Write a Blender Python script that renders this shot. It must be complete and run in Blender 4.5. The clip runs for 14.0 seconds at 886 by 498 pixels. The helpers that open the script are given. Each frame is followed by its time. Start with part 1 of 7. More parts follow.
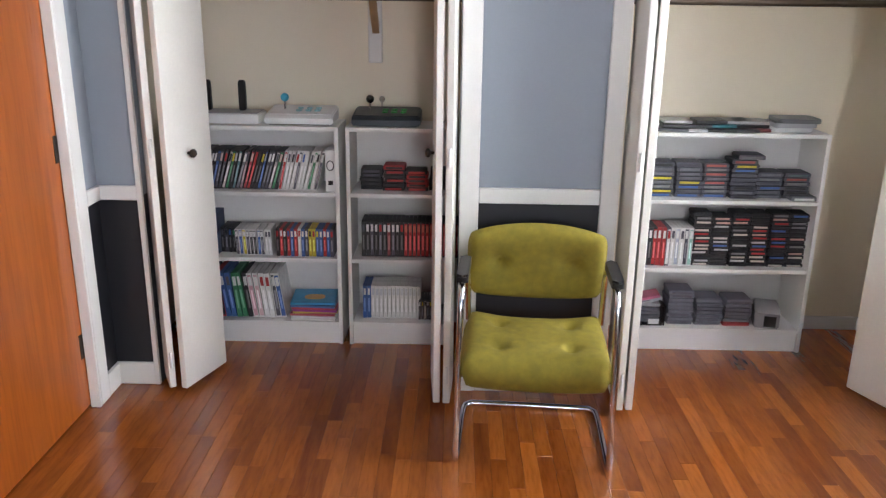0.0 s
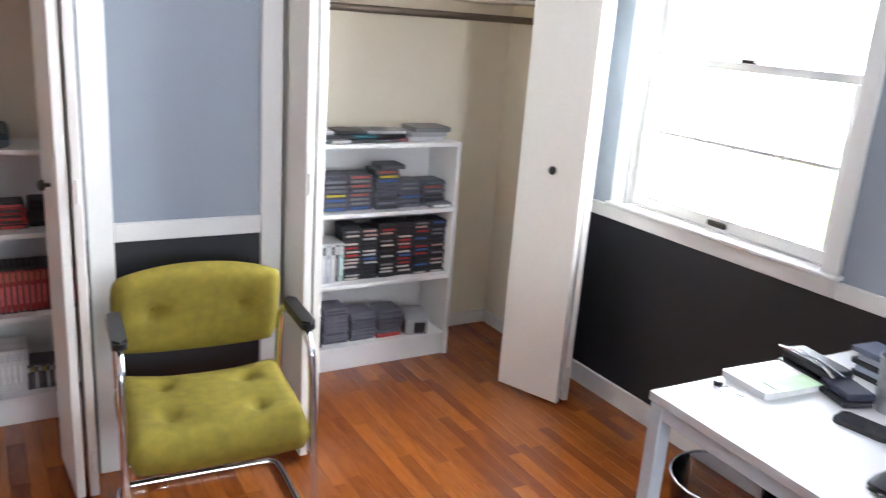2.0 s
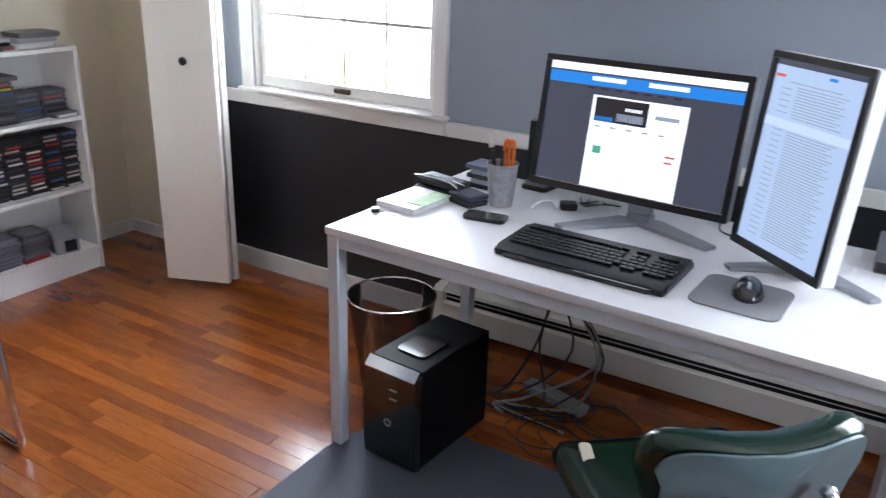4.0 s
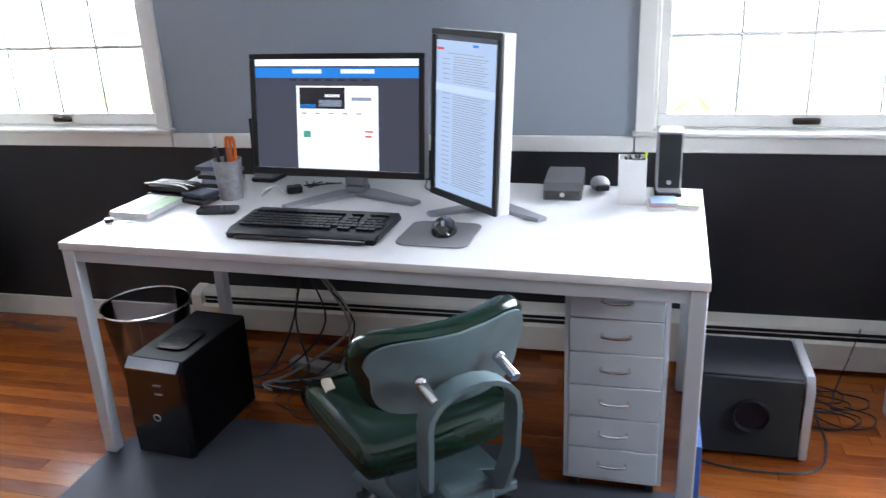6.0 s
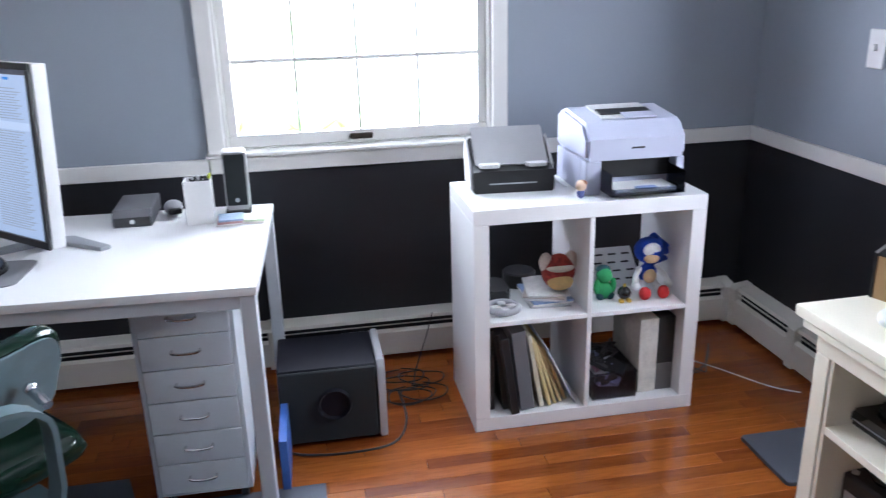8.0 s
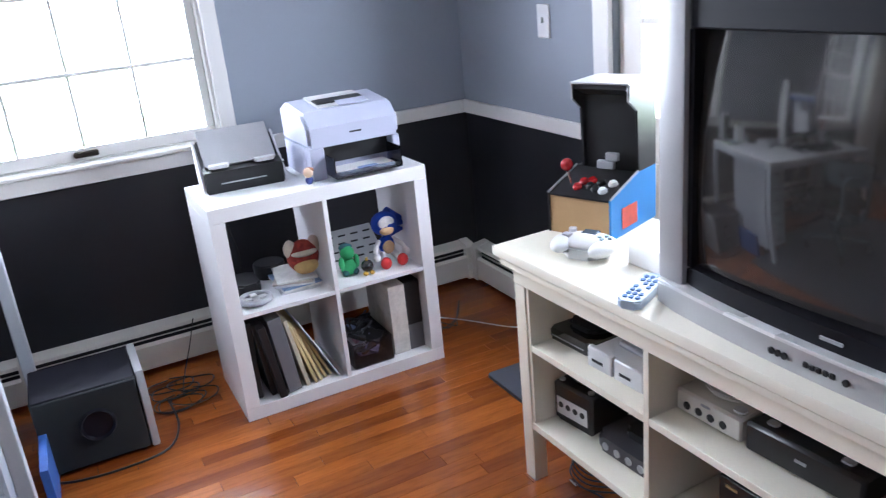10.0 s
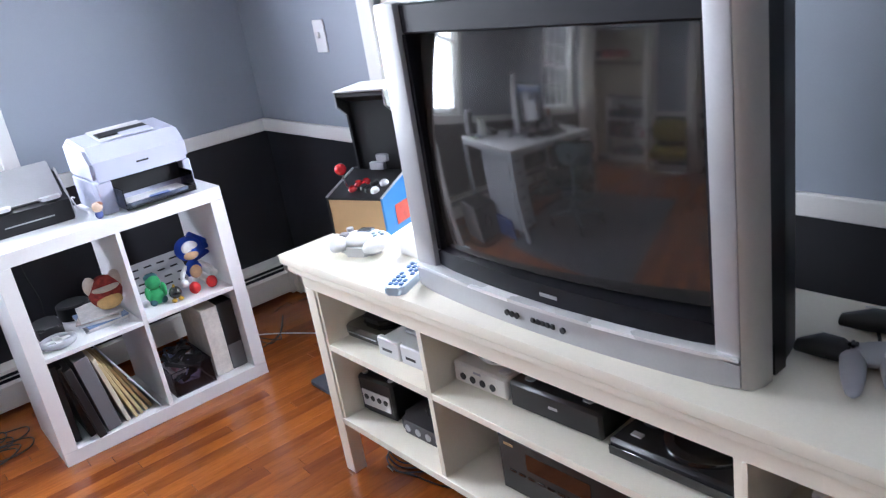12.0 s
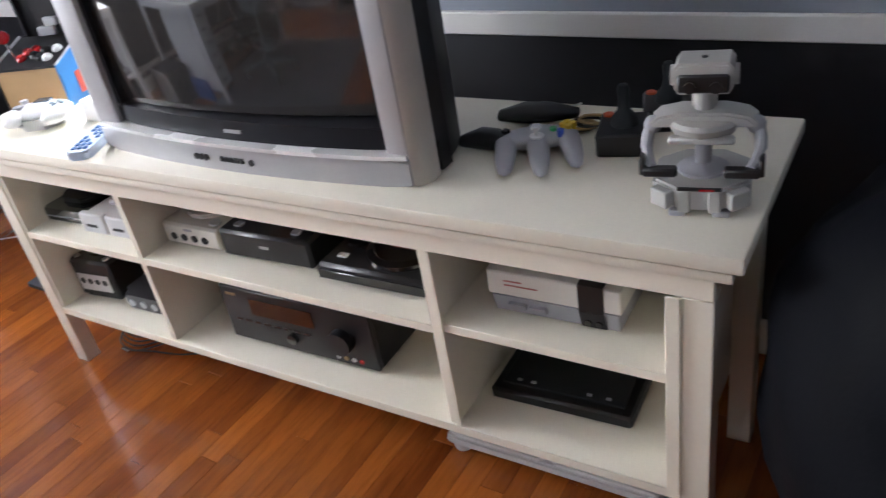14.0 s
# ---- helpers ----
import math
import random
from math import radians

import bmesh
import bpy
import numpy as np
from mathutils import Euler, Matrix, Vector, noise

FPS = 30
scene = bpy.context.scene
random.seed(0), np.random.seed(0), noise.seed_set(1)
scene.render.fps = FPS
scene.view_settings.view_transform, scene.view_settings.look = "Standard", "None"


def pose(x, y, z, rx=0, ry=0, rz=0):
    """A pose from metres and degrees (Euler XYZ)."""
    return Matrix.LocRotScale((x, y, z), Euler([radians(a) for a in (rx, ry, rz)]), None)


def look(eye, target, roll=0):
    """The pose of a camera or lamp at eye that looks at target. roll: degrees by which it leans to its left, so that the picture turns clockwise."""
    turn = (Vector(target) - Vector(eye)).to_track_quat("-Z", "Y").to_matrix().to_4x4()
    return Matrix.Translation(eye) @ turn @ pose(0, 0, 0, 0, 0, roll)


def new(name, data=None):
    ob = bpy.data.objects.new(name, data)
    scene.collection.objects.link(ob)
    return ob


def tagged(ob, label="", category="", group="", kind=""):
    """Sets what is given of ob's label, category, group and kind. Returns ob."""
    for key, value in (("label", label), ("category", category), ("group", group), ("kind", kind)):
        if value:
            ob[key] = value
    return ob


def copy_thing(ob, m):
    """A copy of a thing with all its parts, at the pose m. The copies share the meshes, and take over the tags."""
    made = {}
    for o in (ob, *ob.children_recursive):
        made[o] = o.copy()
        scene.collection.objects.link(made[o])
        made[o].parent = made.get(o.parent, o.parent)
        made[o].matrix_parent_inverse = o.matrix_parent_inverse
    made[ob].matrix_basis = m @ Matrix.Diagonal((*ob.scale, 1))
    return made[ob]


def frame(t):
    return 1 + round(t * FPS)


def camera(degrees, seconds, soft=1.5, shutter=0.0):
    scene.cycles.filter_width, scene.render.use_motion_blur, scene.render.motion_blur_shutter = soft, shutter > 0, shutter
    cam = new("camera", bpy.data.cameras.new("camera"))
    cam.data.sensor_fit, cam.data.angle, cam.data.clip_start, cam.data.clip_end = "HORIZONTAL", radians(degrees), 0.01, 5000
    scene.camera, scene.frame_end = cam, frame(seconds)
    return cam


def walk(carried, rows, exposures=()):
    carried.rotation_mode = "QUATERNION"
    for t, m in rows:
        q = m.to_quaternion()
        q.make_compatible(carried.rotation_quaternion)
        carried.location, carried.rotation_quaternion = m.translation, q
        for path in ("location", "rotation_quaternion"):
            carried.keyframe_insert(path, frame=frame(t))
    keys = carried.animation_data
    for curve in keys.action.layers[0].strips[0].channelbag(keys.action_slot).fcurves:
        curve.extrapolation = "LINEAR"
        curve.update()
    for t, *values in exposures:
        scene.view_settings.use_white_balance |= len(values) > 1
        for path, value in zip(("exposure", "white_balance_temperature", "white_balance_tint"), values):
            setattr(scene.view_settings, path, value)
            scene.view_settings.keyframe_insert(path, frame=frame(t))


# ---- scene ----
cam = camera(58.4, 14.0, soft=1.2, shutter=0.35)
PATH = [
    (0, (-0.35, -0.069, 1.565), (-0.374, 1.844, 0.981), 0.8),
    (0.5, (-0.42, 0.02, 1.553), (-0.425, 1.924, 0.94), 3.7),
    (1, (-0.472, 0.163, 1.583), (-0.203, 2.06, 1.009), 3.0),
    (1.5, (-0.513, 0.28, 1.586), (0.087, 2.104, 1.027), 4.3),
    (2, (-0.605, 0.376, 1.582), (0.39, 2.02, 1.027), 4.2),
    (2.5, (-0.659, 0.387, 1.567), (0.544, 1.873, 0.981), 3.2),
    (3, (-0.733, 0.332, 1.543), (0.632, 1.652, 0.915), 1.7),
    (3.2, (-0.767, 0.303, 1.538), (0.651, 1.542, 0.864), 1.7),
    (5.3, (-1.084, 0.122, 1.499), (0.732, 0.679, 0.873), -0.9),
    (5.5, (-1.095, 0.085, 1.507), (0.732, 0.597, 0.875), -1.7),
    (6, (-1.124, -0.034, 1.492), (0.697, 0.423, 0.803), -2.6),
    (6.5, (-1.164, -0.135, 1.488), (0.675, 0.194, 0.775), -3.0),
    (7, (-1.197, -0.224, 1.486), (0.68, -0.13, 0.803), -2.3),
    (7.5, (-1.231, -0.29, 1.481), (0.651, -0.427, 0.816), -1.4),
    (8, (-1.253, -0.362, 1.485), (0.608, -0.7, 0.835), -1.5),
    (8.5, (-1.275, -0.386, 1.477), (0.541, -0.897, 0.814), -2.3),
    (8.7, (-1.297, -0.387, 1.475), (0.499, -0.961, 0.81), -2.8),
    (10.8, (-1.589, -0.54, 1.485), (0.036, -1.492, 0.813), -6.3),
    (11, (-1.611, -0.551, 1.483), (-0.008, -1.545, 0.817), -6.4),
    (11.5, (-1.665, -0.576, 1.477), (-0.13, -1.663, 0.797), -8.0),
    (12, (-1.705, -0.592, 1.464), (-0.197, -1.706, 0.767), -9.5),
    (12.5, (-1.753, -0.594, 1.438), (-0.356, -1.787, 0.647), -10.4),
    (13, (-1.79, -0.589, 1.404), (-0.504, -1.833, 0.509), -11.1),
    (13.5, (-1.817, -0.588, 1.37), (-0.647, -1.856, 0.357), -11.4),
    (14, (-1.85, -0.613, 1.353), (-0.831, -1.985, 0.315), -10.4),
]
walk(cam, [(t, look(eye, target, roll)) for t, eye, target, roll in PATH],
     exposures=[(0, 0.3, 6350, 16), (0.8, 0.45, 6200, 15), (1.5, 0.68, 6050, 15), (2.5, 0.42, 6050, 15), (3, 0.14, 5950, 16), (5.5, 0.22, 5950, 15), (6, 0.12, 5950, 15), (7.5, -0.02, 5850, 16), (8.5, -0.15, 5800, 16), (11, 0.18, 5750, 17), (12.5, 0.3, 5950, 17), (14, 0.27, 6250, 18)])

# ---- light ----
world = bpy.data.worlds.new("sky")
scene.world = world
world.use_nodes = True
wn = world.node_tree.nodes
sky = wn.new("ShaderNodeTexSky")
sky.sky_type, sky.sun_disc = "NISHITA", False
sky.sun_elevation, sky.sun_rotation = radians(50), radians(321)
wn["Background"].inputs["Strength"].default_value = 0.15
world.node_tree.links.new(sky.outputs[0], wn["Background"].inputs[0])
sun = new("sun", bpy.data.lights.new("sun", "SUN"))
sun.data.energy, sun.data.angle, sun.data.color = 3.0, radians(0.6), (1.0, 0.95, 0.86)
sun.matrix_basis = look((0, 0, 0), (0.45, -0.55, -0.85))
for at, to, wide, tall, power in (((1.90, 2.33, 1.47), (0.9, 2.33, 1.42), 0.90, 1.10, 68.0), ((1.90, -0.605, 1.47), (0.9, -0.605, 1.42), 0.90, 1.10, 86.0), ((0.29, -2.40, 1.44), (0.29, -1.4, 1.38), 0.54, 0.90, 50.0)):
    lamp = new("window_daylight", bpy.data.lights.new("window_daylight", "AREA"))
    lamp.data.shape, lamp.data.size, lamp.data.size_y = "RECTANGLE", wide, tall
    lamp.data.energy, lamp.data.color = power, (0.90, 0.92, 1.0)
    lamp.matrix_basis = look(at, to)


# ---- materials ----
def tree_of(name):
    m = bpy.data.materials.new(name)
    m.use_nodes = True
    return m, m.node_tree.nodes, m.node_tree.links, m.node_tree.nodes["Principled BSDF"]


def pm(name, col, rough=0.5, metal=0.0, var=0.07, scale=5.0, bump=0.0, bscale=180.0, coat=0.0, stretch=(1, 1, 1), var2=0.04):
    """A plain surface with two scales of variation in tone and gloss, and a fine relief."""
    m, n, l, p = tree_of(name)
    co, mp = n.new("ShaderNodeTexCoord"), n.new("ShaderNodeMapping")
    mp.inputs["Scale"].default_value = stretch
    l.new(co.outputs["Object"], mp.inputs["Vector"])
    a, b = n.new("ShaderNodeTexNoise"), n.new("ShaderNodeTexNoise")
    a.inputs["Scale"].default_value, a.inputs["Detail"].default_value = scale, 4
    b.inputs["Scale"].default_value, b.inputs["Detail"].default_value = bscale, 2
    l.new(mp.outputs[0], a.inputs["Vector"]), l.new(mp.outputs[0], b.inputs["Vector"])
    r = n.new("ShaderNodeValToRGB")
    e = r.color_ramp.elements
    e[0].position, e[1].position = 0.3, 0.7
    e[0].color = (*[min(1, c * (1 - var)) for c in col], 1)
    e[1].color = (*[min(1, c * (1 + var)) for c in col], 1)
    l.new(a.outputs["Fac"], r.inputs["Fac"])
    mx = n.new("ShaderNodeMix")
    mx.data_type, mx.blend_type = "RGBA", "MULTIPLY"
    mx.inputs["Factor"].default_value = 1.0
    r2 = n.new("ShaderNodeValToRGB")
    r2.color_ramp.elements[0].color = (1 - 2 * var2,) * 3 + (1,)
    l.new(b.outputs["Fac"], r2.inputs["Fac"])
    l.new(r.outputs[0], mx.inputs[6]), l.new(r2.outputs[0], mx.inputs[7])
    l.new(mx.outputs[2], p.inputs["Base Color"])
    mr = n.new("ShaderNodeMapRange")
    mr.inputs["To Min"].default_value, mr.inputs["To Max"].default_value = max(0.02, rough - 0.06), min(1, rough + 0.08)
    l.new(a.outputs["Fac"], mr.inputs["Value"])
    l.new(mr.outputs[0], p.inputs["Roughness"])
    p.inputs["Metallic"].default_value = metal
    p.inputs["Coat Weight"].default_value = coat
    if bump:
        bp = n.new("ShaderNodeBump")
        bp.inputs["Strength"].default_value, bp.inputs["Distance"].default_value = bump, 0.002
        l.new(b.outputs["Fac"], bp.inputs["Height"])
        l.new(bp.outputs[0], p.inputs["Normal"])
    return m


CACHE = {}


def paint(col, rough=0.45):
    key = (tuple(round(c, 2) for c in col), rough)
    if key not in CACHE:
        CACHE[key] = pm("printed_surface", col, rough, var=0.12, scale=30, bscale=120, var2=0.08)
    return CACHE[key]


def wood(name, dark, light, rough, stretch, random_by, coat=0.0, tone=0.5):
    """Boards whose tone follows each piece, with grain along the stretched axis."""
    m, n, l, p = tree_of(name)
    g = n.new("ShaderNodeNewGeometry")
    if random_by == "object":
        rnd = n.new("ShaderNodeObjectInfo").outputs["Random"]
    else:
        rnd = g.outputs["Random Per Island"]
    off = n.new("ShaderNodeVectorMath")
    off.operation = "MULTIPLY_ADD"
    off.inputs[1].default_value = (1, 1, 1)
    sc = n.new("ShaderNodeMath")
    sc.operation, sc.inputs[1].default_value = "MULTIPLY", 37.0
    cx = n.new("ShaderNodeCombineXYZ")
    l.new(rnd, sc.inputs[0]), l.new(sc.outputs[0], cx.inputs[0]), l.new(sc.outputs[0], cx.inputs[1])
    l.new(g.outputs["Position"], off.inputs[0]), l.new(cx.outputs[0], off.inputs[2])
    mp = n.new("ShaderNodeMapping")
    mp.inputs["Scale"].default_value = stretch
    l.new(off.outputs[0], mp.inputs["Vector"])
    a, b = n.new("ShaderNodeTexNoise"), n.new("ShaderNodeTexNoise")
    a.inputs["Scale"].default_value, a.inputs["Detail"].default_value, a.inputs["Distortion"].default_value = 1.0, 6, 1.2
    b.inputs["Scale"].default_value, b.inputs["Detail"].default_value = 7.0, 3
    l.new(mp.outputs[0], a.inputs["Vector"]), l.new(mp.outputs[0], b.inputs["Vector"])
    add = n.new("ShaderNodeMath")
    add.operation = "MULTIPLY_ADD"
    add.inputs[1].default_value = tone
    half = n.new("ShaderNodeMath")
    half.operation, half.inputs[1].default_value = "MULTIPLY", 1 - tone
    l.new(a.outputs["Fac"], half.inputs[0])
    l.new(rnd, add.inputs[0]), l.new(half.outputs[0], add.inputs[2])
    r = n.new("ShaderNodeValToRGB")
    e = r.color_ramp.elements
    e[0].position, e[1].position = 0.18, 0.82
    e[0].color, e[1].color = (*dark, 1), (*light, 1)
    l.new(add.outputs[0], r.inputs["Fac"])
    mx = n.new("ShaderNodeMix")
    mx.data_type, mx.blend_type = "RGBA", "MULTIPLY"
    mx.inputs["Factor"].default_value = 1.0
    r2 = n.new("ShaderNodeValToRGB")
    r2.color_ramp.elements[0].position, r2.color_ramp.elements[1].position = 0.32, 0.55
    r2.color_ramp.elements[0].color = (0.82, 0.77, 0.72, 1)
    l.new(b.outputs["Fac"], r2.inputs["Fac"])
    l.new(r.outputs[0], mx.inputs[6]), l.new(r2.outputs[0], mx.inputs[7])
    l.new(mx.outputs[2], p.inputs["Base Color"])
    mr = n.new("ShaderNodeMapRange")
    mr.inputs["To Min"].default_value, mr.inputs["To Max"].default_value = rough - 0.05, rough + 0.1
    l.new(a.outputs["Fac"], mr.inputs["Value"]), l.new(mr.outputs[0], p.inputs["Roughness"])
    bp = n.new("ShaderNodeBump")
    bp.inputs["Strength"].default_value, bp.inputs["Distance"].default_value = 0.06, 0.002
    l.new(b.outputs["Fac"], bp.inputs["Height"]), l.new(bp.outputs[0], p.inputs["Normal"])
    p.inputs["Coat Weight"].default_value, p.inputs["Coat Roughness"].default_value = coat, 0.12
    return m


def clear(name, tint=(1, 1, 1), rough=0.02, share=0.12):
    """Thin clear glass or plastic: mostly see-through, with a glossy skin."""
    m, n, l, p = tree_of(name)
    t, gl, mix, fr = (n.new("ShaderNodeBsdf" + k) for k in ("Transparent", "Glossy")), None, n.new("ShaderNodeMixShader"), n.new("ShaderNodeFresnel")
    t, gl = t
    fr.inputs["IOR"].default_value = 1.0 + share * 4
    t.inputs["Color"].default_value = (*tint, 1)
    gl.inputs["Roughness"].default_value = rough
    l.new(fr.outputs[0], mix.inputs[0]), l.new(t.outputs[0], mix.inputs[1]), l.new(gl.outputs[0], mix.inputs[2])
    l.new(mix.outputs[0], n["Material Output"].inputs["Surface"])
    n.remove(p)
    return m


def glow(name, col, strength):
    m, n, l, p = tree_of(name)
    p.inputs["Base Color"].default_value = (0.02, 0.02, 0.02, 1)
    p.inputs["Roughness"].default_value = 0.25
    p.inputs["Emission Color"].default_value, p.inputs["Emission Strength"].default_value = (*col, 1), strength
    return m


WALL_BLUE = pm("blue_grey_wall_paint", (0.29, 0.325, 0.37), 0.6, var=0.03, scale=1.2, bump=0.12, bscale=260)
WALL_DARK = pm("dark_navy_wall_paint", (0.012, 0.0125, 0.017), 0.5, var=0.1, scale=1.5, bump=0.12, bscale=260)
TRIM = pm("white_trim_paint", (0.77, 0.755, 0.725), 0.35, var=0.03, scale=3, bump=0.04)
CREAM = pm("cream_closet_paint", (0.82, 0.74, 0.59), 0.6, var=0.04, scale=1.5, bump=0.1, bscale=240)
DOORW = pm("cream_white_door_paint", (0.80, 0.77, 0.71), 0.38, var=0.03, scale=2.5, bump=0.05, bscale=90)
CEIL = pm("ceiling_paint", (0.8, 0.8, 0.78), 0.8, var=0.02, bump=0.1)
LAMINATE = pm("white_laminate", (0.80, 0.80, 0.80), 0.32, var=0.02, scale=4)
SHELFW = pm("white_melamine", (0.83, 0.82, 0.80), 0.4, var=0.03, scale=4)
BENCHW = pm("ivory_lacquer", (0.85, 0.80, 0.67), 0.35, var=0.03, scale=4, bump=0.03)
STEELW = pm("pale_grey_steel_paint", (0.62, 0.66, 0.70), 0.35, var=0.03, scale=6)
CHROME = pm("chrome", (0.72, 0.72, 0.74), 0.12, 1.0, var=0.05, scale=20)
BRUSHED = pm("brushed_steel", (0.55, 0.56, 0.58), 0.32, 1.0, var=0.06, scale=30, stretch=(1, 12, 1))
SILVER = pm("silver_plastic", (0.44, 0.445, 0.455), 0.36, 0.35, var=0.04, scale=12)
BLACK = pm("black_plastic", (0.009, 0.009, 0.010), 0.38, var=0.15, scale=14, bump=0.05, bscale=400)
GLOSSK = pm("glossy_black_plastic", (0.006, 0.006, 0.007), 0.1, var=0.1, scale=10, coat=0.6)
MATTK = pm("black_fabric", (0.008, 0.012, 0.014), 0.75, var=0.2, scale=20, bump=0.3, bscale=500)
GREYP = pm("grey_plastic", (0.36, 0.36, 0.38), 0.45, var=0.05, scale=14, bump=0.04, bscale=400)
LIGHTP = pm("light_grey_plastic", (0.60, 0.60, 0.60), 0.45, var=0.04, scale=10, bump=0.04, bscale=400)
WHITEP = pm("white_plastic", (0.78, 0.78, 0.77), 0.35, var=0.03, scale=10)
BRONZE = pm("dark_bronze", (0.05, 0.04, 0.032), 0.4, 0.7, var=0.2, scale=40)
MUSTARD = pm("mustard_woven_wool", (0.275, 0.215, 0.022), 0.9, var=0.16, scale=26, bump=0.9, bscale=420, var2=0.12)
MATG = pm("blue_grey_rubber_mat", (0.075, 0.085, 0.105), 0.6, var=0.1, scale=5, bump=0.2, bscale=350)


# ---- building blocks ----
def bx(bm, x0, x1, y0, y1, z0, z1, bev=0.0, mat=0, seg=1, turn=None):
    """An axis-parallel block with bevelled edges."""
    m = Matrix.Translation(((x0 + x1) / 2, (y0 + y1) / 2, (z0 + z1) / 2))
    if turn is not None:
        m = m @ turn
    m = m @ Matrix.Diagonal((abs(x1 - x0), abs(y1 - y0), abs(z1 - z0), 1))
    got = bmesh.ops.create_cube(bm, size=1, matrix=m)
    vs = got["verts"]
    faces = {f for v in vs for f in v.link_faces}
    for f in faces:
        f.material_index = mat
    if bev > 0:
        es = list({e for v in vs for e in v.link_edges})
        for f in bmesh.ops.bevel(bm, geom=es, offset=bev, segments=seg, affect="EDGES", profile=0.6, clamp_overlap=True)["faces"]:
            f.material_index = mat
    return vs


def ring(c, u, v, r, n):
    return [c + u * (r * math.cos(2 * math.pi * i / n)) + v * (r * math.sin(2 * math.pi * i / n)) for i in range(n)]


def sweep(bm, loops, closed=False, caps=True, mat=0):
    """Skins rows of points."""
    rows = [[bm.verts.new(p) for p in lp] for lp in loops]
    pairs = list(zip(rows, rows[1:])) + ([(rows[-1], rows[0])] if closed else [])
    for a, b in pairs:
        k = len(a)
        for i in range(k):
            f = bm.faces.new((a[i], a[(i + 1) % k], b[(i + 1) % k], b[i]))
            f.material_index, f.smooth = mat, True
    if caps and not closed:
        for q in (rows[0][::-1], rows[-1]):
            bm.faces.new(q).material_index = mat
    return rows


def tube(bm, pts, r, n=10, closed=False, mat=0, smooth=4):
    """A round bar along points, rounded at its bends."""
    p = [Vector(q) for q in pts]
    if smooth > 1 and len(p) > 2:
        out, k = [], len(p)
        last = k if closed else k - 1
        for i in range(last):
            a, b, c, d = (p[(i + j) % k] if closed else p[min(max(i + j, 0), k - 1)] for j in (-1, 0, 1, 2))
            for s in range(smooth):
                t = s / smooth
                out.append(0.5 * (2 * b + (c - a) * t + (2 * a - 5 * b + 4 * c - d) * t * t + (3 * b - a - 3 * c + d) * t ** 3))
        p = out if closed else out + [p[-1]]
    loops, up, k = [], None, len(p)
    for i in range(k):
        t = (p[(i + 1) % k] - p[i - 1]) if closed else (p[min(i + 1, k - 1)] - p[max(i - 1, 0)])
        t.normalize()
        if up is None:
            up = t.orthogonal().normalized()
        up = (up - t * up.dot(t)).normalized()
        loops.append(ring(p[i], up, t.cross(up), r, n))
    sweep(bm, loops, closed, True, mat)


def rod(bm, a, b, r0, r1=None, n=16, mat=0):
    a, b = Vector(a), Vector(b)
    t = (b - a).normalized()
    u = t.orthogonal().normalized()
    sweep(bm, [ring(a, u, t.cross(u), r0, n), ring(b, u, t.cross(u), r0 if r1 is None else r1, n)], mat=mat)


def lathe(bm, prof, n=28, c=(0, 0, 0), mat=0, caps=True):
    c = Vector(c)
    sweep(bm, [ring(c + Vector((0, 0, z)), Vector((1, 0, 0)), Vector((0, 1, 0)), max(r, 1e-4), n) for r, z in prof], mat=mat, caps=caps)


def prism(bm, poly, axis, a0, a1, bev=0.0, mat=0):
    """An outline pushed along an axis. axis x: outline in y, z; y: in x, z; z: in x, y."""
    at = {"x": lambda u, v, w: (w, u, v), "y": lambda u, v, w: (u, w, v), "z": lambda u, v, w: (u, v, w)}[axis]
    lo, hi = [bm.verts.new(at(u, v, a0)) for u, v in poly], [bm.verts.new(at(u, v, a1)) for u, v in poly]
    k = len(poly)
    fs = [bm.faces.new(lo[::-1]), bm.faces.new(hi)] + [bm.faces.new((lo[i], lo[(i + 1) % k], hi[(i + 1) % k], hi[i])) for i in range(k)]
    for f in fs:
        f.material_index = mat
    if bev:
        es = list({e for f in fs[:2] for e in f.edges})
        for f in bmesh.ops.bevel(bm, geom=es, offset=bev, segments=2, affect="EDGES", clamp_overlap=True)["faces"]:
            f.material_index = mat


def rrect(x0, x1, y0, y1, r, n=5):
    out = []
    for cx, cy, a in ((x1 - r, y1 - r, 0), (x0 + r, y1 - r, 90), (x0 + r, y0 + r, 180), (x1 - r, y0 + r, 270)):
        out += [(cx + r * math.cos(radians(a + 90 * i / n)), cy + r * math.sin(radians(a + 90 * i / n))) for i in range(n + 1)]
    return out


def ball(bm, c, r, mat=0, n=18, squash=(1, 1, 1), turn=None):
    m = Matrix.Translation(c)
    if turn is not None:
        m = m @ turn
    got = bmesh.ops.create_uvsphere(bm, u_segments=n, v_segments=n // 2 + 2, radius=r, matrix=m @ Matrix.Diagonal((*squash, 1)))
    for f in {f for v in got["verts"] for f in v.link_faces}:
        f.material_index, f.smooth = mat, True
    return got["verts"]


def mesh_of(name, bm, mats, angle=38):
    me = bpy.data.meshes.new(name)
    bmesh.ops.recalc_face_normals(bm, faces=bm.faces)
    bm.to_mesh(me)
    bm.free()
    for m in (mats if isinstance(mats, (list, tuple)) else [mats]):
        me.materials.append(m)
    for f in me.polygons:
        f.use_smooth = True
    me.set_sharp_from_angle(angle=radians(angle))
    return me


def part(name, bm, mats, parent=None, label="", at=None, angle=38):
    """Links a bmesh as one mesh object under a thing or a part."""
    ob = new(name, mesh_of(name, bm, mats, angle))
    if parent is not None:
        ob.parent = parent
    if at is not None:
        ob.matrix_basis = at
    return tagged(ob, label)


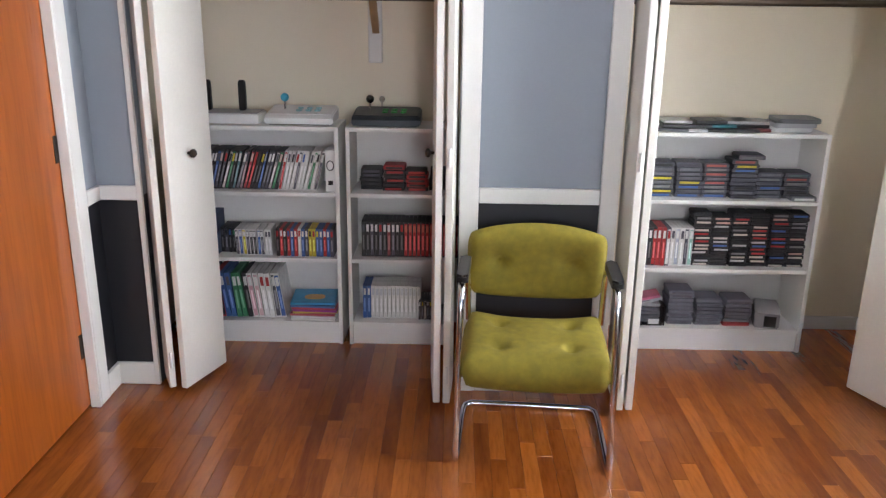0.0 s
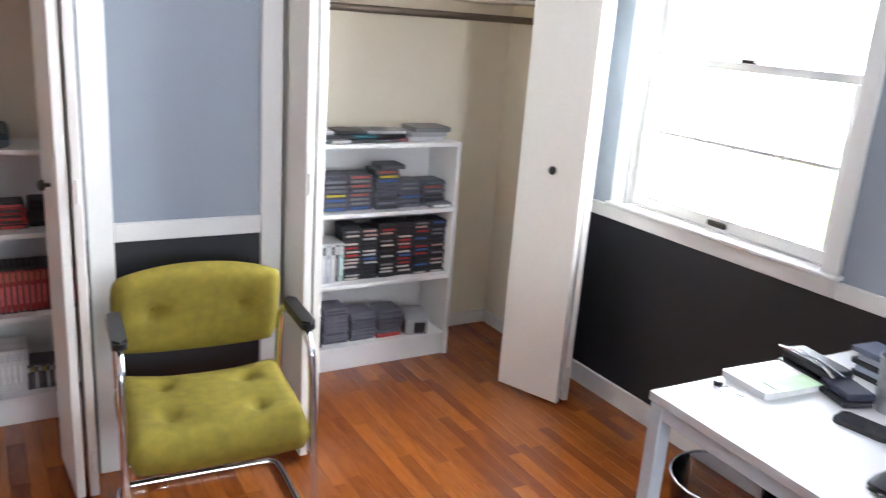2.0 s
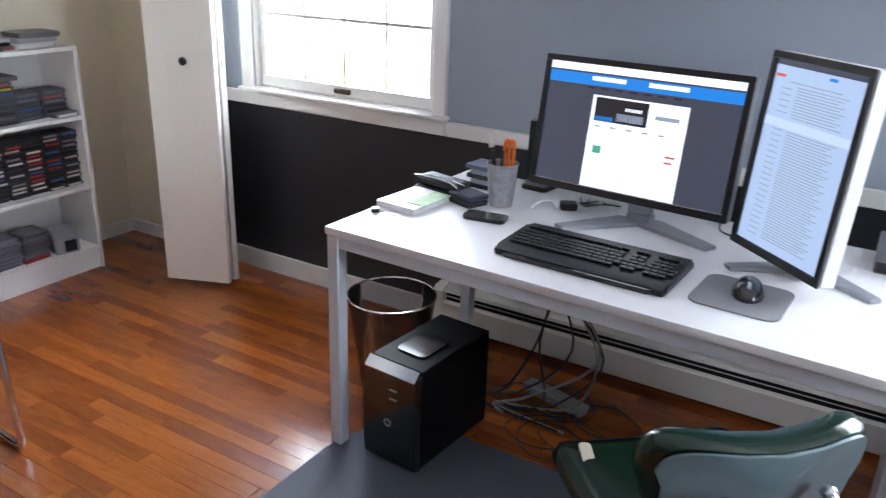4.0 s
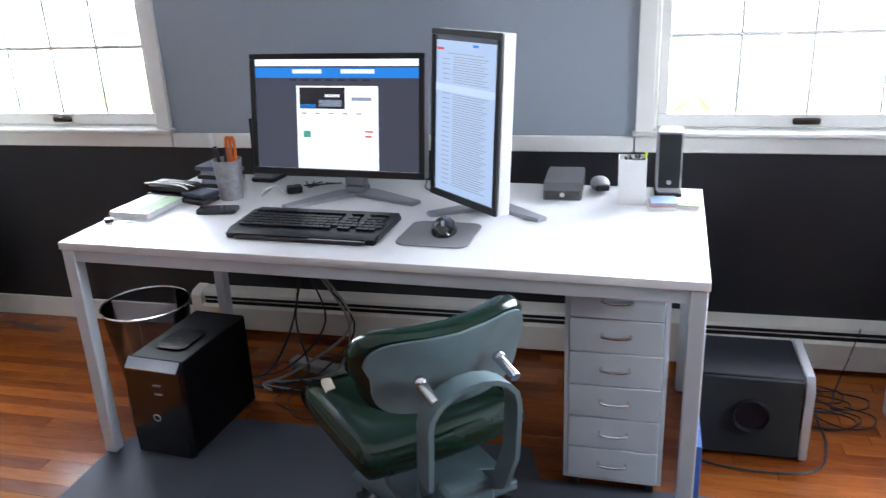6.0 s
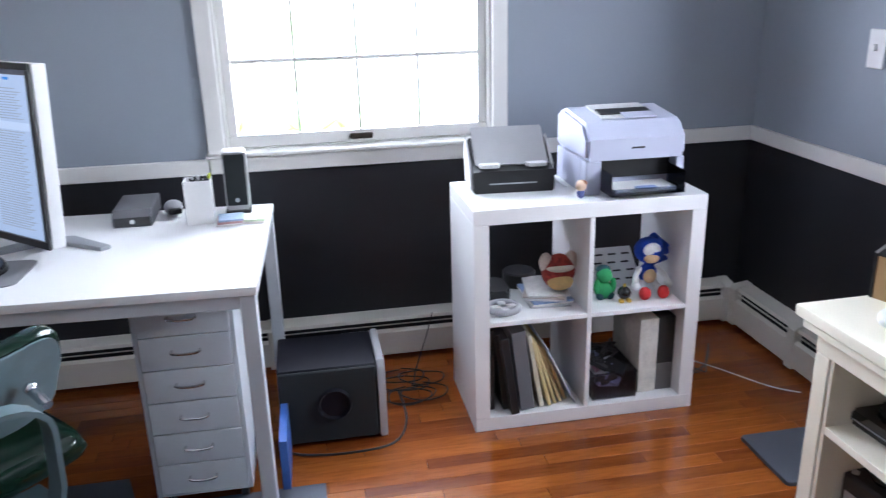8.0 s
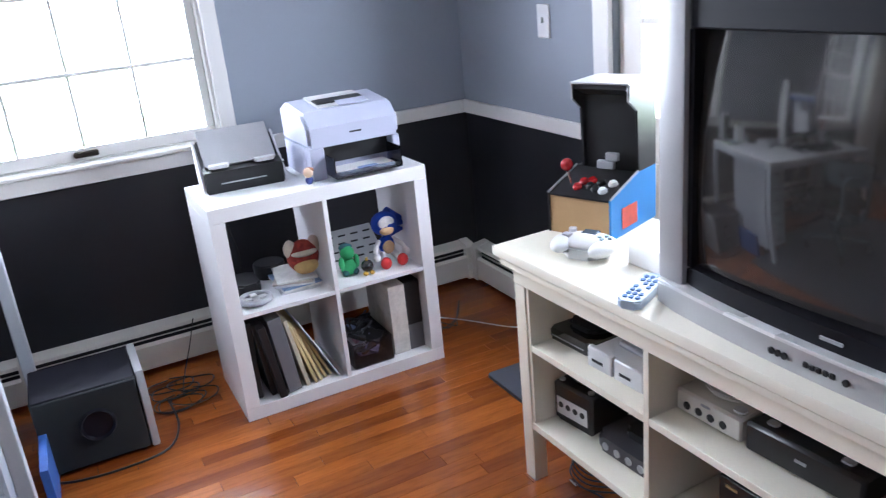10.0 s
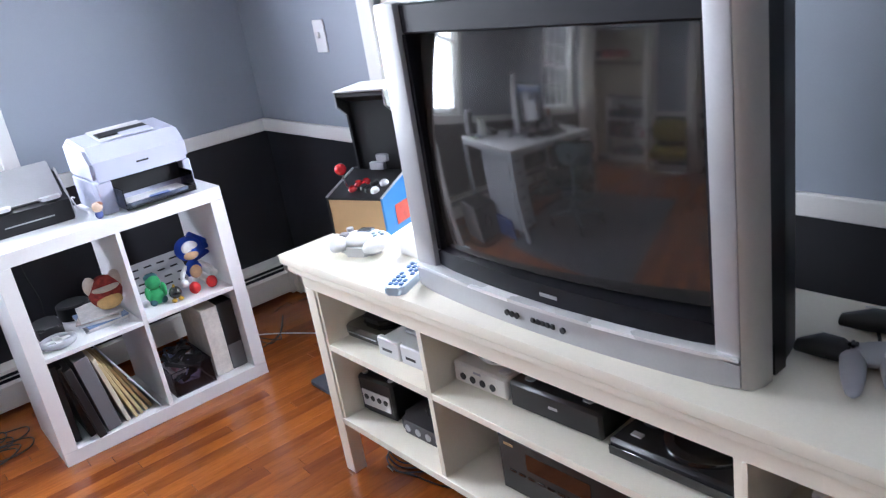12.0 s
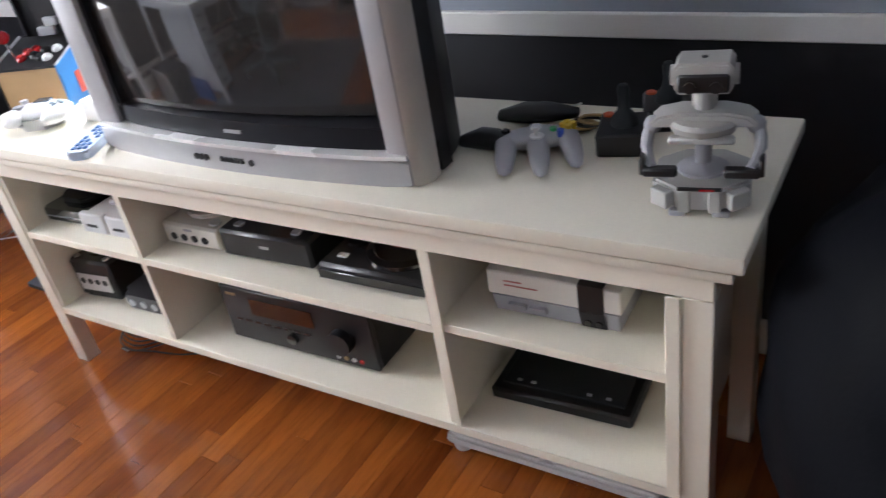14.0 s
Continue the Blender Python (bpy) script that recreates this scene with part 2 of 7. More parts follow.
def thing(name, label, category, m, group="", kind=""):
    ob = new(name)
    ob.empty_display_size = 0.05
    ob.matrix_basis = m
    return tagged(ob, label, category, group, kind)


def solid(name, label, category, bm, mats, m, group="", kind="", angle=38):
    """A thing that is one mesh."""
    ob = new(name, mesh_of(name, bm, mats, angle))
    ob.matrix_basis = m
    return tagged(ob, label, category, group, kind)


def setting(name, label, category, bm, mats, parent=None):
    ob = new(name, mesh_of(name, bm, mats))
    return tagged(ob, label, category, "", "structure")


# ---- the room ----
EX, SY, WX, NY, TOP = 1.745, -2.235, -2.85, 3.01, 2.44
RAIL0, RAIL1 = 0.81, 0.868


def two_tone(bm, x0, x1, y0, y1, z0=0.0, z1=TOP):
    """A wall block, dark below the chair rail and blue-grey above."""
    if z0 < 0.83:
        bx(bm, x0, x1, y0, y1, z0, min(0.83, z1), mat=1)
    if z1 > 0.83:
        bx(bm, x0, x1, y0, y1, max(0.83, z0), z1)


WINDOWS = ((1.858, 2.81), (-1.112, -0.098))
WZ0, WZ1 = 0.885, 2.07

bm = bmesh.new()
for a, b in ((SY - 0.12, -1.112), (-0.098, 1.858), (2.81, NY)):
    two_tone(bm, EX, EX + 0.14, a, b)
for a, b in WINDOWS:
    two_tone(bm, EX, EX + 0.14, a, b, 0, WZ0)
    two_tone(bm, EX, EX + 0.14, a, b, WZ1, TOP)
setting("wall_east", "blue-grey and dark navy painted window wall", "wall", bm, [WALL_BLUE, WALL_DARK])

DOOR_S = (-0.10, 0.68)
bm = bmesh.new()
two_tone(bm, DOOR_S[1], EX, SY - 0.12, SY)
two_tone(bm, WX - 0.12, DOOR_S[0], SY - 0.12, SY)
two_tone(bm, *DOOR_S, SY - 0.12, SY, 2.03, TOP)
setting("wall_south", "blue-grey and dark navy wall behind the television", "wall", bm, [WALL_BLUE, WALL_DARK])

bm = bmesh.new()
two_tone(bm, WX - 0.12, WX, SY, 2.795)
setting("wall_west", "plain blue-grey and navy painted wall", "wall", bm, [WALL_BLUE, WALL_DARK])

OPEN = ((-1.59, -0.33), (0.305, 1.60))
bm = bmesh.new()
two_tone(bm, -1.775, OPEN[0][0], NY, NY + 0.1)
two_tone(bm, OPEN[0][1], OPEN[1][0], NY, NY + 0.1)
two_tone(bm, OPEN[1][1], EX, NY, NY + 0.1)
for a, b in OPEN:
    two_tone(bm, a, b, NY, NY + 0.1, 2.05, TOP)
setting("wall_north", "blue-grey and navy closet front wall with two openings", "wall", bm, [WALL_BLUE, WALL_DARK])

# the entry beside the closet, whose wooden door stands open
bm = bmesh.new()
two_tone(bm, -1.835, -1.775, 2.795, NY + 0.1)
two_tone(bm, WX - 0.12, -2.68, 2.795, 2.895)
two_tone(bm, -2.68, -1.835, 2.795, 2.895, 2.05, TOP)
setting("wall_entry", "blue-grey and navy wall around the doorway", "wall", bm, [WALL_BLUE, WALL_DARK])
bm = bmesh.new()
bx(bm, WX - 0.12, -1.895, 4.3, 4.4, 0, TOP)
bx(bm, WX - 0.22, WX - 0.12, 2.795, 4.4, 0, TOP)
bx(bm, -1.895, -1.835, 2.895, 4.4, 0, TOP)
setting("wall_hall", "plain light hall walls beyond the doorway", "wall", bm, CREAM)

for k, (q, say) in enumerate((((-1.835, EX + 0.14, 3.77, 3.89), "cream painted back wall of the closet"), ((EX, EX + 0.14, NY, 3.7695), "cream painted side wall of the closet"),
                               ((-1.835, -1.775, NY + 0.1005, 3.7695), "cream painted side wall of the closet"), ((-0.05, 0.03, NY + 0.1005, 3.7695), "cream painted wall between the two closets"))):
    bm = bmesh.new()
    bx(bm, *q, 0, TOP)
    setting("wall_closet_%d" % (k + 1), say, "wall", bm, CREAM)
bm = bmesh.new()
bx(bm, WX - 0.22, EX + 0.14, SY - 0.12, 4.4, TOP, TOP + 0.1)
setting("ceiling", "plain white ceiling", "ceiling", bm, CEIL)


def strip(name, label, cat, boxes, mat=None, bev=0.003):
    b = bmesh.new()
    for q in boxes:
        bx(b, *q, bev=bev)
    return setting(name, label, cat, b, mat or TRIM)


R = 0.018
strip("chair_rail", "ivory painted wooden chair rail", "rail", [
    (EX - R, EX - 0.0005, -0.035, 1.797, RAIL0, RAIL1), (EX - R, EX - 0.0005, 2.871, NY - 0.019, RAIL0, RAIL1), (EX - R, EX - 0.0005, SY + 0.019, -1.176, RAIL0, RAIL1),
    (0.766, EX - 0.0005, SY + 0.0005, SY + R, RAIL0, RAIL1), (WX, -0.186, SY + 0.0005, SY + R, RAIL0 - 0.022, RAIL1 - 0.026),
    (-1.774, OPEN[0][0], NY - R, NY - 0.0005, RAIL0, RAIL1), (-0.249, 0.229, NY - R, NY - 0.0005, RAIL0 + 0.012, RAIL1 + 0.016),
    (-1.774, -1.774 + R, 2.88, NY - 0.019, RAIL0, RAIL1)])
strip("baseboard", "white painted baseboard", "baseboard", [
    (EX - 0.016, EX - 0.0005, 1.806, NY, 0, 0.095), (-1.774, OPEN[0][0], NY - 0.016, NY - 0.0005, 0, 0.1), (-0.249, 0.229, NY - 0.016, NY - 0.0005, 0, 0.1),
    (-1.774, -1.758, 2.878, NY - 0.017, 0, 0.1), (WX, -0.19, SY + 0.0005, SY + 0.016, 0, 0.1), (OPEN[1][1], EX - 0.017, NY - 0.016, NY - 0.0005, 0, 0.095),
    (-1.774, -0.051, 3.756, 3.769, 0, 0.07), (0.031, EX - 0.001, 3.756, 3.769, 0, 0.07), (EX - 0.014, EX - 0.0005, NY + 0.1, 3.755, 0, 0.07)])
strip("trim", "white painted casing boards around the closets and doors", "trim", [
    (-0.326, -0.25, NY - 0.02, NY - 0.0005, 0, 2.12), (0.23, 0.302, NY - 0.02, NY - 0.0005, 0, 2.12),
    (-1.774, -1.756, 2.797, 2.876, 0, 2.12), (-1.798, -1.756, 2.782, 2.7945, 0, 2.12), (-1.612, OPEN[0][0], NY - 0.02, NY - 0.0005, 0, 2.12), (OPEN[1][1], 1.68, NY - 0.02, NY - 0.0005, 0, 2.12),
    (DOOR_S[1], 0.764, SY + 0.0005, SY + 0.022, 0, 2.11), (DOOR_S[0] - 0.084, DOOR_S[0], SY + 0.0005, SY + 0.022, 0, 2.11), (DOOR_S[0] - 0.084, 0.764, SY + 0.0005, SY + 0.022, 2.112, 2.2)])

# white glazed door in the south wall
GLASS = clear("door_glass", (0.97, 0.985, 0.98), 0.0, 0.06)
sd = thing("door_1", "white painted door with glass panes, closed, behind the television", "door", pose(DOOR_S[0], SY - 0.01, 0), kind="structure")
bm = bmesh.new()
bx(bm, 0.006, 0.114, -0.05, -0.012, 0.01, 2.02, 0.002)
bx(bm, 0.666, 0.774, -0.05, -0.012, 0.01, 2.02, 0.002)
bx(bm, 0.1145, 0.6655, -0.05, -0.012, 0.01, 0.93, 0.002)
bx(bm, 0.1145, 0.6655, -0.05, -0.012, 1.91, 2.02, 0.002)
bx(bm, 0.17, 0.61, -0.014, -0.004, 0.2, 0.78, 0.004)
leaf = part("leaf", bm, DOORW, sd)
for z in (1.225, 1.56):
    bm = bmesh.new()
    bx(bm, 0.1145, 0.6655, -0.044, -0.018, z, z + 0.022, 0.003)
    part("glazing_bar", bm, DOORW, leaf)
for z0, z1 in ((0.9305, 1.2245), (1.2475, 1.5595), (1.5825, 1.9095)):
    bm = bmesh.new()
    bx(bm, 0.115, 0.665, -0.033, -0.029, z0, z1)
    part("pane", bm, GLASS, leaf).visible_shadow = False
bm = bmesh.new()
rod(bm, (0.06, -0.012, 1.0), (0.06, 0.03, 1.0), 0.012)
ball(bm, (0.06, 0.045, 1.0), 0.026)
part("door_handle", bm, BRUSHED, leaf, "round metal knob")

# wooden door, open against the line of the entry
OAK = wood("orange_varnished_wood", (0.20, 0.038, 0.005), (0.47, 0.125, 0.018), 0.28, (9, 9, 0.7), "island", 0.3, 0.3)
wd = thing("door_2", "orange varnished wooden door standing open on its hinges", "door", pose(-1.80, 2.788, 0), kind="structure")
bm = bmesh.new()
for i, (a, b) in enumerate(((0, 0.11), (0.11, 0.40), (0.40, 0.66), (0.66, 0.78))):
    bx(bm, -0.036, 0, -b, -a, 0.012, 2.04, 0.0)
part("leaf", bm, OAK, wd)
for z in (0.22, 1.0, 1.8):
    bm = bmesh.new()
    for k in range(3):
        rod(bm, (0.008, 0.004, z + 0.034 * k), (0.008, 0.004, z + 0.034 * k + 0.03), 0.008)
    bx(bm, -0.002, 0.003, -0.03, 0.0, z, z + 0.1, 0.001)
    part("hinge", bm, BRONZE, wd, "worn bronze hinge")


# ---- windows ----
PANE = clear("window_glass", (0.97, 0.985, 0.98), 0.0, 0.06)


def window(name, y0, y1):
    w = thing(name, "white painted wooden sash window with small panes, daylight outside", "window", pose(EX, 0, 0), kind="structure")
    co0, co1 = y0 - 0.06, y1 + 0.06
    b = bmesh.new()
    bx(b, -0.022, -0.0005, co0, y0, WZ0, 2.14, 0.003)
    bx(b, -0.022, -0.0005, y1, co1, WZ0, 2.14, 0.003)
    bx(b, -0.022, -0.0005, co0, co1, 2.142, 2.21, 0.003)
    part("casing", b, TRIM, w)
    b = bmesh.new()
    bx(b, -0.045, 0.03, co0 - 0.01, co1 + 0.01, 0.872, 0.888, 0.004)
    bx(b, 0.031, 0.14, y0, y1, 0.872, 0.892, 0.002)
    part("window_sill", b, TRIM, w)
    b = bmesh.new()
    bx(b, -0.024, -0.0005, co0, co1, 0.812, 0.871, 0.003)
    part("apron", b, TRIM, w)
    b = bmesh.new()
    for s in (y0, y1):
        bx(b, 0.0, 0.14, s, s + (0.012 if s == y0 else -0.012), 0.892, WZ1, 0.001)
    part("window_frame", b, TRIM, w)
    for k, (xs, z0, z1, bot, top) in enumerate(((0.03, 0.894, 1.508, 0.046, 0.03), (0.072, 1.478, 2.068, 0.03, 0.042))):
        b = bmesh.new()
        a0, a1 = y0 + 0.014, y1 - 0.014
        bx(b, xs, xs + 0.038, a0, a1, z0, z0 + bot, 0.003)
        bx(b, xs, xs + 0.038, a0, a1, z1 - top, z1, 0.003)
        bx(b, xs, xs + 0.038, a0, a0 + 0.034, z0 + bot, z1 - top, 0.003)
        bx(b, xs, xs + 0.038, a1 - 0.034, a1, z0 + bot, z1 - top, 0.003)
        g0, g1, h0, h1 = a0 + 0.034, a1 - 0.034, z0 + bot, z1 - top
        for i in (1, 2, 3):
            y = g0 + (g1 - g0) * i / 4
            bx(b, xs + 0.01, xs + 0.03, y - 0.0055, y + 0.0055, h0, h1)
        bx(b, xs + 0.008, xs + 0.032, g0, g1, (h0 + h1) / 2 - 0.007, (h0 + h1) / 2 + 0.007)
        sash = part("sash", b, TRIM, w)
        for i in range(4):
            for j in range(2):
                b = bmesh.new()
                bx(b, xs + 0.018, xs + 0.021, g0 + (g1 - g0) * i / 4 + 0.004, g0 + (g1 - g0) * (i + 1) / 4 - 0.004, h0 + (h1 - h0) * j / 2 + 0.004, h0 + (h1 - h0) * (j + 1) / 2 - 0.004)
                part("pane", b, PANE, sash).visible_shadow = False
        b = bmesh.new()
        if k == 0:
            bx(b, xs - 0.014, xs, (y0 + y1) / 2 - 0.045, (y0 + y1) / 2 + 0.045, z0 + 0.012, z0 + 0.034, 0.005)
            part("sash_lift", b, BRONZE, sash, "dark bronze finger lift")
        else:
            bx(b, 0.035, 0.066, (y0 + y1) / 2 - 0.03, (y0 + y1) / 2 + 0.03, 1.5085, 1.522, 0.004)
            part("sash_lock", b, BRONZE, sash, "dark metal sash lock")


for k, (a, b_) in enumerate(WINDOWS):
    window("window_%d" % (k + 1), a, b_)

# baseboard heaters
HEATW = pm("heater_enamel", (0.70, 0.68, 0.62), 0.4, var=0.05, scale=4, bump=0.05)


def heater(label, length, m):
    """Front faces -y of its own axes; it runs along x."""
    h = thing("baseboard_heater", label, "heater", m, "baseboard heaters")
    b = bmesh.new()
    prism(b, [(0, 0.015), (0.012, 0.015), (0.012, 0.198), (0, 0.198)], "x", 0, length)
    part("back_plate", b, HEATW, h)
    b = bmesh.new()
    prism(b, [(0.012, 0.2), (-0.052, 0.188), (-0.058, 0.176), (-0.052, 0.176), (0.011, 0.192)], "x", 0, length)
    part("top_cover", b, HEATW, h)
    b = bmesh.new()
    prism(b, [(-0.058, 0.028), (-0.064, 0.03), (-0.064, 0.128), (-0.05, 0.139), (-0.047, 0.136), (-0.058, 0.127)], "x", 0, length)
    part("front_cover", b, HEATW, h)
    b = bmesh.new()
    prism(b, [(-0.046, 0.152), (-0.058, 0.158), (-0.058, 0.162), (-0.044, 0.156)], "x", 0, length)
    part("damper", b, HEATW, h)
    # black block fills the slot: the finned pipe and the shade around it
    b = bmesh.new()
    bx(b, 0.01, length - 0.01, -0.035, 0.011, 0.06, 0.165)
    part("dark_slot_fill", b, MATTK, h, "black block standing for the finned pipe and the shade in the slot")
    for x in (0.0, length - 0.03, length * 0.5):
        b = bmesh.new()
        prism(b, [(-0.068, 0.02), (-0.068, 0.18), (-0.054, 0.194), (0.011, 0.204), (0.011, 0.02)], "x", x, x + 0.045)
        part("end_cap", b, HEATW, h)


heater("long ivory enamel baseboard heater under the windows", 3.95, pose(EX - 0.014, 1.79, 0, 0, 0, -90))
heater("ivory enamel baseboard heater turning the corner", 0.85, pose(EX - 0.08, SY + 0.014, 0, 0, 0, 180))

# wall switch
sw = thing("light_switch", "white wall plate with one toggle switch", "switch", pose(1.078, SY, 1.228))
bm = bmesh.new()
bx(bm, -0.04, 0.04, 0.0005, 0.007, -0.0625, 0.0625, 0.003)
part("plate", bm, WHITEP, sw)
bm = bmesh.new()
bx(bm, -0.006, 0.006, 0.007, 0.02, -0.006, 0.016, 0.002)
part("toggle", bm, WHITEP, sw)


# ---- closet doors ----
def bifold(apex, free, pivot, knob, label):
    """A folded pair: one leaf from the pivot to the fold, one from the fold to the free edge."""
    d = thing("bifold_door", label, "door", pose(apex[0], apex[1], 0), "bifold closet doors", "structure")
    for k, (a, c) in enumerate(((apex, free), ((pivot[2], pivot[3]), pivot[:2]))):
        v = Vector((c[0] - a[0], c[1] - a[1]))
        ang = math.atan2(v.y, v.x)
        b = bmesh.new()
        bx(b, 0, v.length, -0.014, 0.014, 0.03, 2.03, 0.003)
        leaf = part("leaf", b, DOORW, d, at=Matrix.Translation((a[0] - apex[0], a[1] - apex[1], 0)) @ Matrix.Rotation(ang, 4, "Z"))
        if k == 0:
            b = bmesh.new()
            lathe(b, [(0.006, 0), (0.006, 0.012), (0.016, 0.018), (0.018, 0.026), (0.012, 0.033), (0.002, 0.035)])
            s = 1 if knob > 0 else -1
            part("knob", b, BRONZE, leaf, "dark round knob", at=Matrix.Translation((v.length * (0.46 if knob < 0 else 0.42), s * 0.014, 1.0 if knob < 0 else 1.03)) @ Matrix.Rotation(radians(-90 * s), 4, "X"))
        else:
            for z in (0.12, 1.0, 1.9):
                b = bmesh.new()
                rod(b, (-0.004, 0.0, z), (-0.004, 0.0, z + 0.07), 0.006)
                part("hinge", b, TRIM, leaf, "painted hinge")


bifold((-1.457, 2.905), (-1.365, 3.17), (-1.585, 3.07, -1.505, 2.91), -1, "cream painted bifold closet door folded at the side of the closet")
bifold((-0.405, 2.822), (-0.423, 3.11), (-0.352, 3.06, -0.366, 2.818), 1, "cream painted bifold closet door folded beside the chair")
bifold((0.366, 2.792), (0.392, 3.09), (0.335, 3.06, 0.327, 2.787), 1, "cream painted bifold closet door folded beside the chair")
bifold((1.472, 2.762), (1.36, 3.045), (1.585, 3.06, 1.514, 2.768), 1, "cream painted bifold closet door half folded near the window")

# closet shelf, rod and bracket
for x0, x1 in ((-1.834, -0.051), (0.031, EX - 0.001)):
    bm = bmesh.new()
    bx(bm, x0, x1, 3.41, 3.769, 1.672, 1.691, 0.002)
    bx(bm, x0, x1, 3.752, 3.769, 1.602, 1.671, 0.002)
    solid("closet_shelf", "cream painted shelf board across the closet", "shelf", bm, CREAM, pose(0, 0, 0), "closet shelves")
    bm = bmesh.new()
    rod(bm, (x0, 3.44, 1.602), (x1, 3.44, 1.602), 0.0155)
    solid("closet_rod", "dark metal clothes rod under the shelf", "rod", bm, pm("rod_metal", (0.16, 0.12, 0.09), 0.3, 0.8), pose(0, 0, 0), "closet rods")
br = thing("shelf_bracket", "painted wooden bracket holding up the closet shelf", "bracket", pose(-0.728, 3.769, 1.309))
bm = bmesh.new()
bx(bm, -0.032, 0.032, -0.024, 0, 0, 0.294, 0.004)
part("wall_board", bm, TRIM, br)
bm = bmesh.new()
prism(bm, [(-0.02, 0.13), (-0.02, 0.175), (-0.235, 0.362), (-0.27, 0.362)], "x", -0.012, 0.02, 0.002)
part("brace", bm, pm("bare_pine", (0.46, 0.30, 0.16), 0.6, var=0.15, scale=9, stretch=(6, 1, 1)), br, "bare wood diagonal brace")
bm = bmesh.new()
prism(bm, [(-0.02, 0.31), (-0.02, 0.362), (-0.36, 0.362), (-0.36, 0.31)], "x", 0.021, 0.041, 0.002)
part("arm", bm, CREAM, br)


# ---- bookcases in the closet ----
def bookcase(label, w, m, shelves=(0.727, 0.412)):
    """Origin at the front left corner on the floor; x to the right, y to the back."""
    k = thing("bookcase", label, "bookcase", m, "white bookcases")
    for x in (0, w - 0.018):
        b = bmesh.new()
        bx(b, x, x + 0.018, 0, 0.27, 0, 1.046, 0.001)
        part("side_panel", b, SHELFW, k)
    for nm, z in (("top_board", 1.028), ("shelf", shelves[0]), ("shelf", shelves[1]), ("bottom_board", 0.095)):
        b = bmesh.new()
        bx(b, 0.0185, w - 0.0185, 0.002, 0.265, z - (0 if nm == "top_board" else 0.0), z + 0.018, 0.001)
        part(nm, b, SHELFW, k)
    b = bmesh.new()
    bx(b, 0.0185, w - 0.0185, 0.012, 0.027, 0, 0.094, 0.001)
    part("plinth", b, SHELFW, k)
    b = bmesh.new()
    bx(b, 0.001, w - 0.001, 0.2705, 0.275, 0.02, 1.044)
    part("back_panel", b, SHELFW, k)
    return k


BKY = 3.455
bookcase("tall white bookcase in the closet holding boxed games", 0.80, pose(-1.670, BKY, 0))
bookcase("narrow white bookcase in the closet holding cases and cartridges", 0.50, pose(-0.838, BKY, 0))
bookcase("white bookcase in the closet full of game cartridges", 0.80, pose(0.52, BKY, 0), (0.722, 0.395))


# ---- visitor chair ----
def cushion(bm, w, d, h, dents, arch=0.0, belly=0.5, n=26, curve=0.0):
    """A rounded upholstered pad on x, y with thickness in z; dents: buttons pulled in from above; arch: the far edge rises in the middle."""
    rows = {}
    for side in (1, -1):
        for i in range(n + 1):
            for j in range(n + 1):
                u, v = 2 * i / n - 1, 2 * j / n - 1
                e = max(0.0, 1 - max(abs(u) ** 7, abs(v) ** 5)) ** 0.42
                rx = 1 - 0.06 * abs(v) ** 6
                x, y = u * w / 2 * rx, v * d / 2 * (1 - 0.05 * u ** 6)
                y += arch * (1 - u * u) * v
                z = side * h / 2 * e * (1 if side > 0 else belly)
                if side > 0:
                    for dx, dy, dep in dents:
                        q = ((x - dx) ** 2 + (y - dy) ** 2) ** 0.5
                        z -= dep * math.exp(-((q / 0.024) ** 2)) + dep * 0.3 * math.exp(-((q / 0.075) ** 2))
                z += curve * u * u
                rows[side, i, j] = bm.verts.new((x, y, z)) if side > 0 or (0 < i < n and 0 < j < n) else rows[1, i, j]
        for i in range(n):
            for j in range(n):
                q = [rows[side, i, j], rows[side, i + 1, j], rows[side, i + 1, j + 1], rows[side, i, j + 1]]
                if len(set(q)) == 4:
                    bm.faces.new(q if side > 0 else q[::-1]).smooth = True


